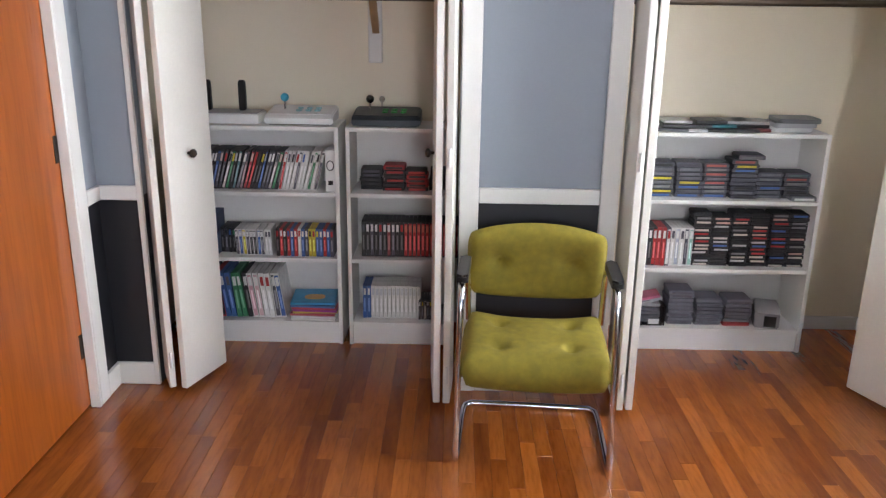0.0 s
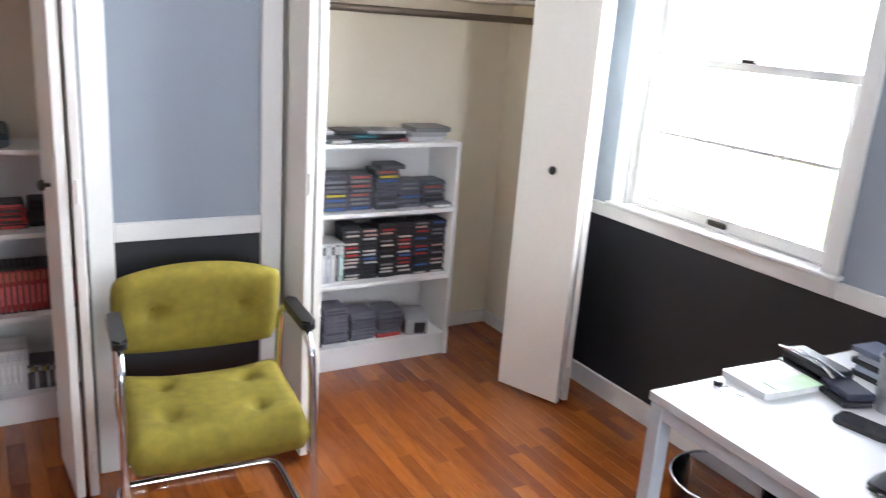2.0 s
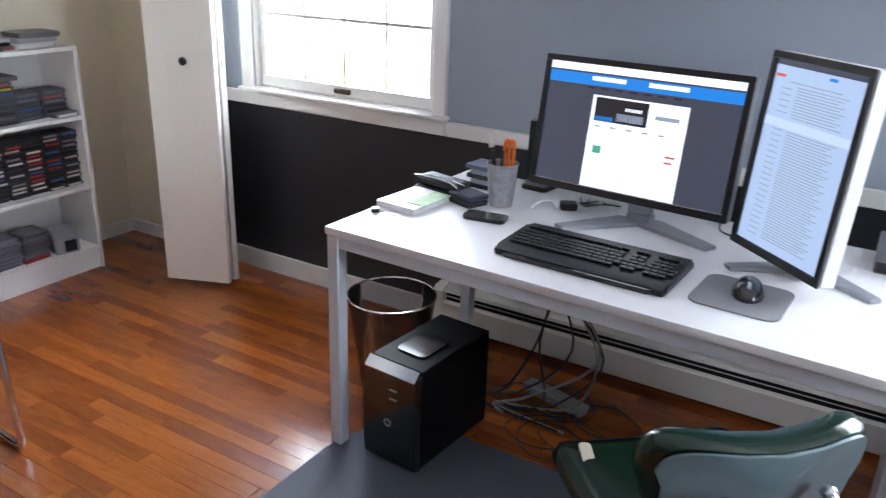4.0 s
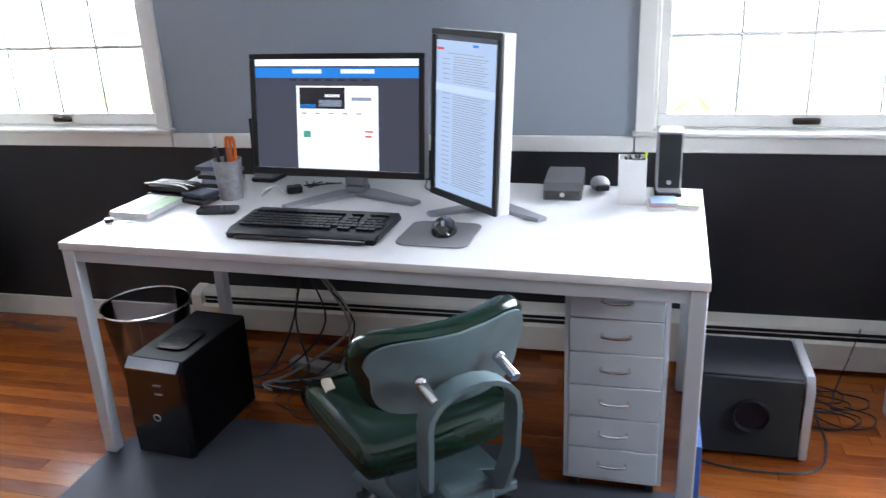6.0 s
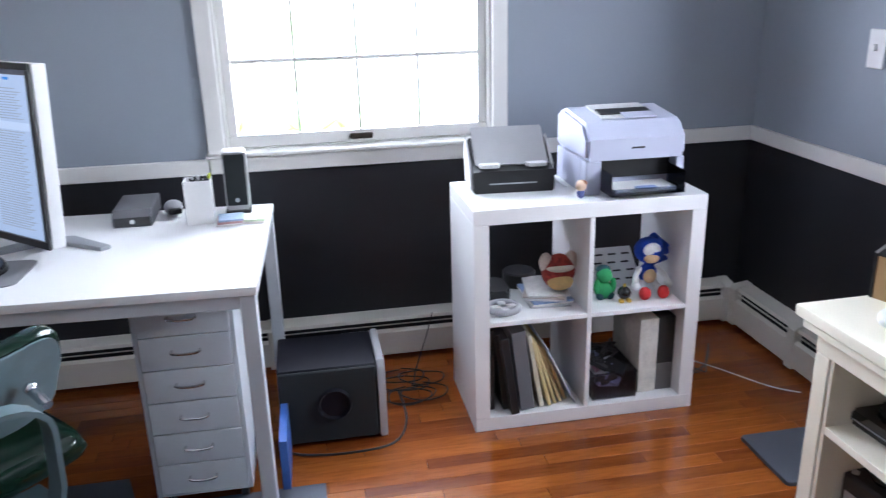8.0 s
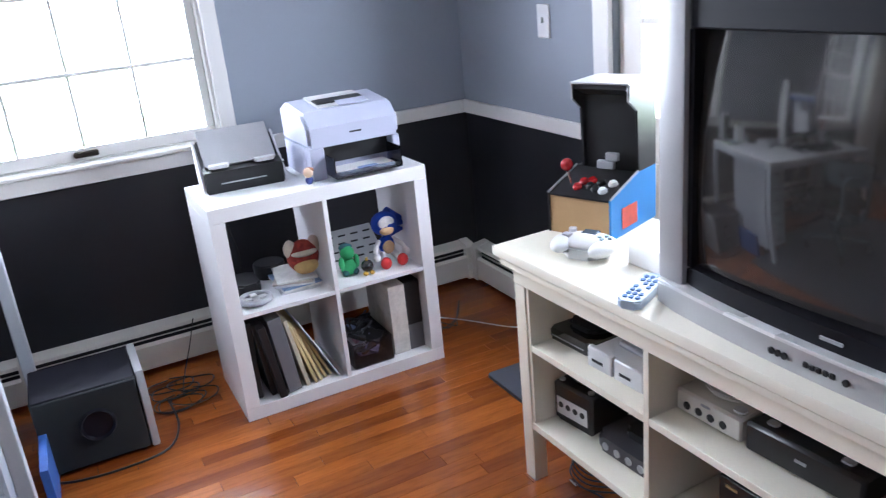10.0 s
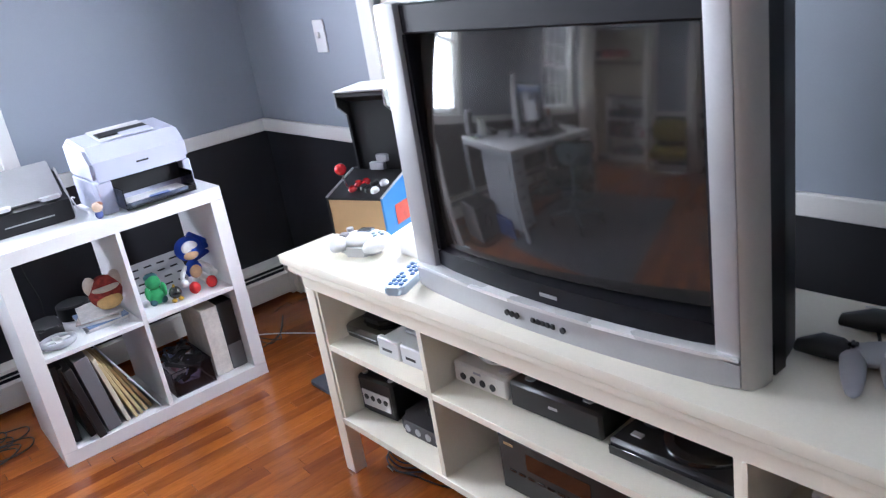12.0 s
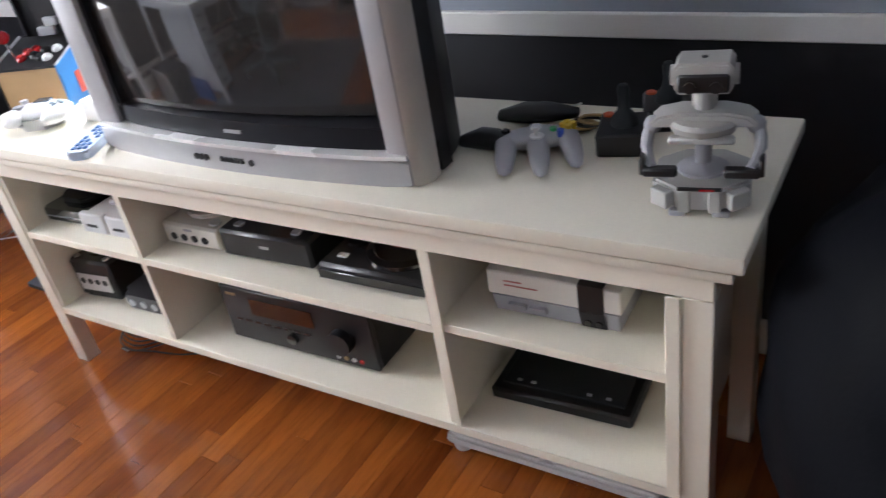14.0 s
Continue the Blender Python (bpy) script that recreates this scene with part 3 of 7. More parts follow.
def visitor_chair(m):
    c = thing("armchair", "mustard wool armchair with buttoned pads on a chrome tube frame", "chair", m)
    for s in (-1, 1):
        bm = bmesh.new()
        x = s * 0.278
        tube(bm, [(x, 0.02, 0.013), (x * 1.005, -0.005, 0.016), (x * 1.01, -0.018, 0.045), (x, 0.0, 0.30), (x * 0.99, 0.03, 0.56), (x * 0.985, 0.06, 0.625), (x * 0.98, 0.11, 0.65), (x * 0.97, 0.26, 0.65), (x * 0.97, 0.34, 0.63), (x * 0.96, 0.375, 0.57), (x * 0.95, 0.385, 0.40)], 0.0125, 10)
        part("side_tube", bm, CHROME, c, "chrome tube bent into arm and front leg")
        bm = bmesh.new()
        prism(bm, rrect(x * 0.98 - 0.021, x * 0.98 + 0.021, 0.045, 0.30, 0.02), "z", 0.658, 0.688, 0.008)
        part("armrest", bm, BLACK, c, "black plastic armrest")
    bm = bmesh.new()
    tube(bm, [(-0.278, 0.0, 0.013), (-0.278, 0.15, 0.013), (-0.274, 0.37, 0.013), (-0.255, 0.415, 0.013), (-0.2, 0.43, 0.013), (0.2, 0.43, 0.013), (0.255, 0.415, 0.013), (0.274, 0.37, 0.013), (0.278, 0.15, 0.013), (0.278, 0.0, 0.013)], 0.0125, 10)
    part("floor_runner", bm, CHROME, c, "chrome tube runner on the floor")
    bm = bmesh.new()
    rod(bm, (-0.275, 0.06, 0.315), (0.275, 0.06, 0.315), 0.011)
    rod(bm, (-0.265, 0.36, 0.335), (0.265, 0.36, 0.335), 0.011)
    part("cross_bar", bm, CHROME, c)
    bm = bmesh.new()
    cushion(bm, 0.555, 0.48, 0.155, [(-0.135, 0.1, 0.030), (0.135, 0.1, 0.030), (-0.135, -0.09, 0.030), (0.135, -0.09, 0.030)], arch=-0.022, belly=1.0, curve=0.02)
    part("seat", bm, MUSTARD, c, "mustard woven seat pad with four buttons", at=pose(0, 0.21, 0.342, 3), angle=180)
    bm = bmesh.new()
    cushion(bm, 0.545, 0.27, 0.10, [(-0.142, 0.01, 0.034), (0.142, 0.01, 0.034)], arch=0.028, belly=0.6, curve=0.025)
    part("backrest", bm, MUSTARD, c, "mustard woven back pad with two buttons", at=pose(0, 0.44, 0.632, 102), angle=180)
    for dx in (-0.142, 0.142):
        bm = bmesh.new()
        ball(bm, (0, 0, 0), 0.011, squash=(1, 1, 0.6))
        part("button", bm, MUSTARD, c, at=pose(dx, 0.425, 0.638, 102))
    for dx in (-0.135, 0.135):
        for dy in (0.1, -0.09):
            bm = bmesh.new()
            ball(bm, (0, 0, 0), 0.010, squash=(1, 1, 0.6))
            part("button", bm, MUSTARD, c, at=pose(dx, 0.21 + dy, 0.384 + dy * 0.05))


visitor_chair(pose(-0.055, 2.43, 0, 0, 0, -4) @ Matrix.Diagonal((0.97, 0.97, 1.0, 1)))


# ---- desk ----
def desk(m, w=1.856, d=0.81, h=0.745):
    k = thing("desk", "large white desk with pale steel frame and square legs", "desk", m)
    b = bmesh.new()
    bx(b, 0, w, 0, d, h - 0.024, h, 0.003, seg=2)
    part("tabletop", b, LAMINATE, k, "white laminate tabletop")
    for nm, q in (("front_rail", (0.0465, w - 0.0465, 0.006, 0.03)), ("back_rail", (0.0465, w - 0.0465, d - 0.03, d - 0.006)), ("side_rail", (0.008, 0.032, 0.0465, d - 0.0465)), ("side_rail", (w - 0.032, w - 0.008, 0.0465, d - 0.0465))):
        b = bmesh.new()
        bx(b, *q, h - 0.062, h - 0.0245, 0.002)
        part(nm, b, STEELW, k)
    for x in (0.004, w - 0.046):
        for y in (0.004, d - 0.046):
            b = bmesh.new()
            bx(b, x, x + 0.042, y, y + 0.042, 0.008, h - 0.0245, 0.003)
            leg = part("leg", b, STEELW, k)
            b = bmesh.new()
            bx(b, x + 0.004, x + 0.038, y + 0.004, y + 0.038, 0, 0.008)
            part("foot_pad", b, BLACK, leg)


DESK = pose(0.775, 1.628, 0, 0, 0, -92.4)
desk(DESK)


def drawer_unit(m):
    k = thing("drawer_unit", "white steel drawer unit with six drawers on castors", "drawers", m)
    b = bmesh.new()
    for q in ((0, 0.012, 0, 0.42), (0.263, 0.275, 0, 0.42)):
        bx(b, *q, 0.055, 0.685, 0.001)
    bx(b, 0.012, 0.263, 0.408, 0.42, 0.055, 0.685)
    bx(b, 0.012, 0.263, 0.0, 0.408, 0.673, 0.685)
    bx(b, 0.012, 0.263, 0.0, 0.408, 0.055, 0.06)
    part("body", b, STEELW, k)
    for i in range(6):
        z = 0.062 + i * 0.1015
        b = bmesh.new()
        bx(b, 0.0135, 0.2615, -0.002, 0.39, z, z + 0.0985, 0.0015)
        dr = part("drawer", b, STEELW, k)
        b = bmesh.new()
        tube(b, [(0.1, -0.002, z + 0.055), (0.1, -0.018, z + 0.055), (0.12, -0.022, z + 0.052), (0.155, -0.022, z + 0.052), (0.175, -0.018, z + 0.055), (0.175, -0.002, z + 0.055)], 0.0042, 8)
        part("handle", b, CHROME, dr, "steel wire handle")
    for x in (0.03, 0.245):
        for y in (0.05, 0.37):
            b = bmesh.new()
            rod(b, (x - 0.01, y, 0.024), (x + 0.01, y, 0.024), 0.024)
            part("castor", b, BLACK, k)


drawer_unit(pose(0.842, 0.128, 0, 0, 0, -91.2))


# ---- cube shelf ----
def cube_shelf(m):
    k = thing("cube_shelf", "white cube shelf with four open compartments", "shelf", m)
    w = 0.79
    for x in (0, w - 0.05):
        b = bmesh.new()
        bx(b, x, x + 0.05, 0, 0.39, 0.0505, 0.7395, 0.001)
        part("side_panel", b, LAMINATE, k)
    for z in (0, w - 0.05):
        b = bmesh.new()
        bx(b, 0, w, 0, 0.39, z, z + 0.05, 0.0012)
        part("top_board" if z else "bottom_board", b, LAMINATE, k)
    b = bmesh.new()
    bx(b, 0.387, 0.403, 0.002, 0.388, 0.0505, 0.7395, 0.001)
    part("divider", b, LAMINATE, k)
    for x0, x1 in ((0.0505, 0.3865), (0.4035, 0.7395)):
        b = bmesh.new()
        bx(b, x0, x1, 0.002, 0.388, 0.387, 0.403, 0.001)
        part("shelf", b, LAMINATE, k)


CUBE = pose(1.063, -0.882, 0, 0, 0, -90.2)
cube_shelf(CUBE)


# ---- television bench ----
def tv_bench(m):
    """Front left corner of the top is the origin; x to the right, y to the back."""
    k = thing("tv_bench", "long ivory media bench with open compartments on square legs", "bench", m)
    w, d, h = 1.95, 0.465, 0.735
    b = bmesh.new()
    bx(b, 0, w, 0, d, h - 0.028, h, 0.005, seg=2)
    part("tabletop", b, BENCHW, k)
    b = bmesh.new()
    bx(b, 0.03, w - 0.03, 0.026, d - 0.03, h - 0.0355, h - 0.0285)
    bx(b, 0.016, w - 0.016, 0.012, d - 0.02, h - 0.054, h - 0.036, 0.005, seg=2)
    bx(b, 0.045, w - 0.045, 0.034, 0.052, h - 0.105, h - 0.0545, 0.002)
    part("moulding", b, BENCHW, k)
    for x in (0.045, w - 0.093):
        for y in (0.036, d - 0.075):
            b = bmesh.new()
            bx(b, x, x + 0.048, y, y + 0.045, 0, h - 0.055 - (0.051 if y < 0.1 else 0), 0.002)
            part("leg", b, BENCHW, k)
    for x0, x1 in ((0.094, 0.106), (0.552, 0.57), (1.385, 1.403), (w - 0.106, w - 0.094)):
        b = bmesh.new()
        bx(b, x0, x1, 0.04, d - 0.035, 0.205, h - 0.106, 0.001)
        part("side_panel" if x0 in (0.094, w - 0.106) else "divider", b, BENCHW, k)
    b = bmesh.new()
    bx(b, 0.094, w - 0.094, 0.036, d - 0.032, 0.182, 0.2045, 0.0015)
    part("bottom_board", b, BENCHW, k)
    b = bmesh.new()
    bx(b, 0.094, w - 0.094, d - 0.034, d - 0.03, 0.205, h - 0.055)
    part("back_panel", b, BENCHW, k)
    for x0, x1, z in ((0.1065, 0.5515, 0.437), (0.5705, 1.3845, 0.437), (1.4035, w - 0.1065, 0.447)):
        b = bmesh.new()
        bx(b, x0, x1, 0.04, d - 0.036, z, z + 0.02, 0.001)
        part("shelf", b, BENCHW, k)
    for q in ((1.4035, 1.414, 0.034, 0.039, 0.205, h - 0.106), (w - 0.117, w - 0.094, 0.030, 0.035, 0.205, h - 0.106)):
        b = bmesh.new()
        bx(b, *q, 0.001)
        part("face_strip", b, BENCHW, k)


BENCH = pose(0.294, -1.487, 0, 0, 0, 181.2)
tv_bench(BENCH)


# ---- television ----
SCREEN = pm("dark_picture_tube", (0.034, 0.031, 0.029), 0.03, var=0.02, coat=0.5)
SCREEN.node_tree.nodes["Principled BSDF"].inputs["IOR"].default_value = 1.75
TVS = pm("silver_television_plastic", (0.42, 0.42, 0.425), 0.4, 0.3, var=0.04, scale=12)
TVK = pm("matt_black_bezel", (0.006, 0.006, 0.009), 0.5, var=0.1, scale=12)
TVK.node_tree.nodes["Principled BSDF"].inputs["Specular IOR Level"].default_value = 0.2
tv = thing("television", "large silver tube television, switched off, on the bench", "television", BENCH @ pose(0.562, 0.086, 0.735, 0, 0, -0.4) @ Matrix.Diagonal((0.928, 0.953, 0.95, 1)))
bm = bmesh.new()
W_TV, H_TV = 0.914, 0.68
bx(bm, 0, 0.075, -0.01, 0.096, 0.064, H_TV, 0.008, seg=2)
part("side_bezel", bm, TVS, tv, "silver side bezel")
bm = bmesh.new()
bx(bm, 0.839, W_TV - 0.0275, -0.01, 0.045, 0.064, H_TV, 0.004, seg=2)
part("side_bezel", bm, TVS, tv, "silver side bezel")
bm = bmesh.new()
WF = W_TV - 0.0275
poly = [(WF * i / 16, -0.012 - 0.030 * (1 - (i / 8 - 1) ** 2)) for i in range(17)] + [(WF, 0.06), (0, 0.06)]
prism(bm, poly, "z", 0.0, 0.055, 0.006)
part("control_panel", bm, TVS, tv, "silver panel with buttons")
bm = bmesh.new()
poly = [(WF * i / 16, -0.016 - 0.031 * (1 - (i / 8 - 1) ** 2)) for i in range(17)] + [(WF, 0.03), (0, 0.03)]
prism(bm, poly, "z", 0.0555, 0.0635, 0.003)
part("lip", bm, pm("polished_silver", (0.86, 0.86, 0.86), 0.25, 0.25), tv, "bright silver ledge")
bm = bmesh.new()
poly = [(0.0755 + (0.763) * i / 16, 0.004 - 0.028 * (1 - (i / 8 - 1) ** 2)) for i in range(17)] + [(0.8385, 0.095), (0.0755, 0.095)]
prism(bm, poly, "z", 0.064, 0.107, 0.004)
bx(bm, 0.0755, 0.8385, 0.004, 0.095, 0.612, H_TV - 0.004, 0.004)
bx(bm, 0.0755, 0.088, 0.004, 0.095, 0.108, 0.611)
bx(bm, 0.826, 0.8385, 0.004, 0.095, 0.108, 0.611)
part("inner_bezel", bm, TVK, tv, "black inner bezel")
bm = bmesh.new()
n = 18
grid = [[bm.verts.new((0.088 + (0.738) * i / n, 0.002 + 0.034 * (2 * i / n - 1) ** 2 + 0.0154 * (2 * j / n - 1) ** 2, 0.11 + 0.502 * j / n)) for j in range(n + 1)] for i in range(n + 1)]
for i in range(n):
    for j in range(n):
        bm.faces.new((grid[i][j], grid[i + 1][j], grid[i + 1][j + 1], grid[i][j + 1]))
part("screen", bm, SCREEN, tv, "dark curved glass screen", angle=180, at=Matrix.Translation((0.457, 0.03, 0.371)) @ Matrix.Rotation(radians(2.8), 4, "Z") @ Matrix.Rotation(radians(-2.3), 4, "X") @ Matrix.Translation((-0.457, -0.03, -0.371)))
bm = bmesh.new()
prism(bm, [(0.01, 0.0965), (W_TV - 0.006, 0.0965), (W_TV - 0.02, 0.16), (0.74, 0.34), (0.22, 0.34), (0.03, 0.16)], "z", 0.004, H_TV - 0.01, 0.01)
bx(bm, 0.8395, W_TV - 0.004, 0.0605, 0.0964, 0.004, H_TV - 0.01)
bx(bm, 0.8395, W_TV - 0.004, 0.0455, 0.0604, 0.066, H_TV - 0.01)
part("housing", bm, BLACK, tv, "black rear housing")
bm = bmesh.new()
bx(bm, 0.44, 0.487, -0.0265, -0.022, 0.081, 0.088)
part("badge", bm, SILVER, tv, "plain silver badge")
for i in range(9):
    bm = bmesh.new()
    x = (0.35, 0.365, 0.38, 0.428, 0.442, 0.456, 0.470, 0.484, 0.512)[i]
    yy = -0.012 - 0.030 * (1 - (x / WF * 2 - 1) ** 2)
    if i in (0, 1, 2, 8):
        rod(bm, (x, yy - 0.004, 0.027), (x, yy + 0.004, 0.027), 0.007)
    else:
        bx(bm, x - 0.006, x + 0.006, yy - 0.004, yy + 0.004, 0.022, 0.034, 0.002)
    part("jack" if i in (0, 1, 2, 8) else "button", bm, BLACK, tv)

bm = bmesh.new()
prism(bm, [(W_TV - 0.027, -0.008), (W_TV - 0.018, -0.006), (W_TV - 0.007, 0.006), (W_TV, 0.024), (W_TV, 0.045), (W_TV - 0.027, 0.045)], "z", 0.0, H_TV, 0.003)
part("side_strip", bm, pm("satin_champagne_plastic", (0.46, 0.43, 0.38), 0.4, 0.15), tv, "curved champagne side strip")


# ---- on the desk ----
def slab(bm, x0, x1, y0, y1, z0, z1, r, bev=0.0, mat=0):
    prism(bm, rrect(x0, x1, y0, y1, r), "z", z0, z1, bev, mat)


def on_desk(wx, wy, rz=-92.7, z=0.745):
    """A place on the desk top, with the common size of the things there."""
    return pose(wx, wy, z, 0, 0, rz) @ Matrix.Scale(1.06, 4)


SCR_WHITE = glow("lit_white_page", (0.93, 0.97, 1.0), 1.15)
SCR_BLUE = glow("lit_blue_banner", (0.02, 0.25, 0.75), 0.9)
SCR_DARK = glow("lit_slate_margin", (0.055, 0.062, 0.085), 0.9)
SCR_PALE = glow("lit_pale_blue_page", (0.50, 0.64, 0.84), 0.85)
SCR_GREY = glow("lit_grey_text", (0.36, 0.42, 0.50), 0.8)
SCR_RED = glow("lit_red_mark", (0.8, 0.12, 0.1), 0.8)
SCR_BLACK = glow("lit_dark_photo", (0.02, 0.02, 0.025), 0.7)
STAND = pm("silver_monitor_stand", (0.36, 0.375, 0.40), 0.35, 0.5, var=0.03)


def monitor(label, m, w, h, tilt, z_mid, back_mat, bars, foot, base):
    """Front faces -y; the screen's centre stands over the origin at height z_mid above the base."""
    k = thing("monitor", label, "monitor", m, "desk monitors")
    face = pose(0, 0, z_mid, -tilt)
    b = bmesh.new()
    t = 0.017
    bx(b, -w / 2, w / 2, 0, 0.009, h / 2 - t, h / 2, 0.002)
    bx(b, -w / 2, w / 2, 0, 0.009, -h / 2, -h / 2 + t + 0.004, 0.002)
    bx(b, -w / 2, -w / 2 + t, 0, 0.009, -h / 2 + t + 0.004, h / 2 - t, 0.002)
    bx(b, w / 2 - t, w / 2, 0, 0.009, -h / 2 + t + 0.004, h / 2 - t, 0.002)
    part("bezel", b, BLACK, k, "black bezel", at=face)
    b = bmesh.new()
    bx(b, -w / 2 + 0.001, w / 2 - 0.001, 0.0125, 0.052, -h / 2 + 0.0005, h / 2 - 0.0005, 0.004, seg=2)
    bx(b, -w * 0.3, w * 0.3, 0.05, 0.07, -h * 0.3, h * 0.3, 0.008)
    part("back_cover", b, back_mat, k, "silver back cover", at=face)
    b = bmesh.new()
    bx(b, -w / 2 + t, w / 2 - t, 0.008, 0.012, -h / 2 + t, h / 2 - t)
    scr = part("screen", b, SCR_DARK if foot > 0.5 else SCR_PALE, k, "lit screen", at=face)
    sw_, sh_ = w - 2 * t, h - 2 * t
    for nm, mt, u0, u1, v0, v1 in bars:
        b = bmesh.new()
        bx(b, -sw_ / 2 + sw_ * u0, -sw_ / 2 + sw_ * u1, 0.0068 - (0.0012 if nm in ("photo", "text_line", "mark") else 0), 0.0078, sh_ / 2 - sh_ * v1, sh_ / 2 - sh_ * v0)
        part(nm, b, mt, scr)
    b = bmesh.new()
    bx(b, -0.035, 0.035, 0.035, 0.06, 0.03, z_mid, 0.004)
    bx(b, -0.035, 0.035, 0.03, 0.075, 0.008, 0.03, 0.004)
    part("neck", b, STAND, k, at=pose(base[0] * 0.7, 0, 0))
    for s in (-1, 1):
        b = bmesh.new()
        prism(b, [(0, 0.075), (0, 0.025), (s * 0.19, -0.105), (s * 0.215, -0.075), (s * 0.06, 0.075)][::s], "z", 0.0, 0.012, 0.002)
        part("foot", b, STAND, k, "flat silver foot", at=pose(base[0], base[1], 0, 0, 0, base[2]) @ Matrix.Diagonal((base[3], base[4], 1, 1)))


page = [("banner", SCR_WHITE, 0, 1, 0, 0.06), ("banner", SCR_BLUE, 0, 1, 0.075, 0.165), ("page", SCR_WHITE, 0.26, 0.76, 0.235, 0.985), ("photo", SCR_BLACK, 0.28, 0.56, 0.25, 0.44), ("photo", SCR_BLUE, 0.285, 0.38, 0.40, 0.435),
        ("mark", SCR_WHITE, 0.24, 0.42, 0.09, 0.125), ("mark", SCR_WHITE, 0.54, 0.74, 0.09, 0.125), ("photo", SCR_GREY, 0.60, 0.72, 0.335, 0.365), ("mark", SCR_GREY, 0.40, 0.54, 0.36, 0.42), ("mark", SCR_WHITE, 0.44, 0.53, 0.31, 0.335),
        ("photo", glow("lit_green_mark", (0.1, 0.45, 0.3), 0.8), 0.30, 0.345, 0.64, 0.70), ("mark", SCR_RED, 0.68, 0.73, 0.63, 0.645), ("mark", SCR_RED, 0.68, 0.72, 0.675, 0.69), ("banner", SCR_WHITE, 0, 1, 0.988, 1.0)]
for i in range(7):
    page.append(("text_line", SCR_BLACK, 0.22 + 0.075 * i, 0.26 + 0.075 * i, 0.178, 0.19))
for i in range(5):
    page.append(("text_line", SCR_GREY, 0.29 + 0.085 * i, 0.32 + 0.085 * i, 0.475, 0.487))
monitor("black widescreen monitor on a silver stand showing a web page", on_desk(1.305, 0.921, -94.6), 0.585, 0.375, 9, 0.262, STAND, page, 1.0, (0.049, -0.009, 16, 1.0, 1.0))
mail = [("banner", SCR_DARK, 0, 1, 0, 0.03), ("mark", SCR_RED, 0.02, 0.13, 0.075, 0.09), ("banner", glow("lit_selected_row", (0.62, 0.75, 0.93), 0.9), 0.0, 1, 0.30, 0.345), ("mark", SCR_BLUE, 0.62, 0.70, 0.045, 0.06), ("text_line", SCR_GREY, 0.2, 0.78, 0.105, 0.11)]
for i in range(54):
    v = 0.125 + i * 0.0153
    if not 0.29 < v < 0.35:
        mail.append(("text_line", SCR_GREY, 0.30, 0.86 - 0.12 * ((i * 7) % 5) / 5, v, v + 0.0045))
        if i % 2:
            mail.append(("text_line", SCR_GREY, 0.12, 0.24, v, v + 0.0045))
monitor("black monitor turned upright showing a list of messages", on_desk(1.157, 0.462, -133.1), 0.325, 0.485, 4, 0.277, WHITEP, mail, 0.0, (0.025, 0.07, 40, 0.82, 0.75))


def keyboard(m):
    k = thing("keyboard", "black wired keyboard with curved edges", "keyboard", m)
    b = bmesh.new()
    prism(b, [(0, 0.0), (0, 0.016), (0.03, 0.022), (0.19, 0.03), (0.225, 0.026), (0.232, 0.0)], "x", 0, 0.475, 0.006)
    part("base", b, BLACK, k)
    rows = ((0.052, 0.019), (0.0725, 0.019), (0.093, 0.019), (0.1135, 0.019), (0.134, 0.019), (0.168, 0.014))
    for j, (y, dp) in enumerate(rows):
        x = 0.02
        while x < 0.452:
            wd = 0.018
            if j == 0 and 0.09 < x < 0.1:
                wd = 0.115
            elif j in (1, 2) and x < 0.03:
                wd = 0.03
            if not (0.31 < x < 0.318 or 0.374 < x < 0.382):
                b = bmesh.new()
                z = 0.0225 + (y - 0.03) * 0.05
                bx(b, x, x + wd, y, y + dp - 0.002, z, z + 0.006, 0.0015)
                part("key", b, BLACK, k)
            x += wd + 0.0018
    b = bmesh.new()
    slab(b, 0.03, 0.445, -0.012, 0.03, 0.002, 0.014, 0.012, 0.003)
    part("palm_edge", b, GLOSSK, k, "glossy black front edge")


keyboard(pose(0.872, 1.128, 0.745, 0, 0, -92.6))
bm = bmesh.new()
slab(bm, -0.10, 0.10, -0.10, 0.10, 0, 0.004, 0.03, 0.001)
solid("mouse_pad", "grey mouse pad with rounded corners", "mouse pad", bm, pm("grey_pad_cloth", (0.22, 0.22, 0.23), 0.8, bump=0.3, bscale=500), on_desk(0.965, 0.499, -93.1))
ms = thing("mouse", "black computer mouse on its pad", "mouse", on_desk(0.987, 0.490, -81.1, 0.749))
bm = bmesh.new()
for v in ball(bm, (0, 0, 0), 0.05, squash=(0.74, 1.25, 0.76)):
    v.co.z = max(v.co.z, 0.0)
part("shell", bm, GLOSSK, ms, at=None, angle=60)
bm = bmesh.new()
rod(bm, (-0.004, -0.03, 0.028), (0.004, -0.03, 0.028), 0.011)
part("wheel", bm, GREYP, ms)

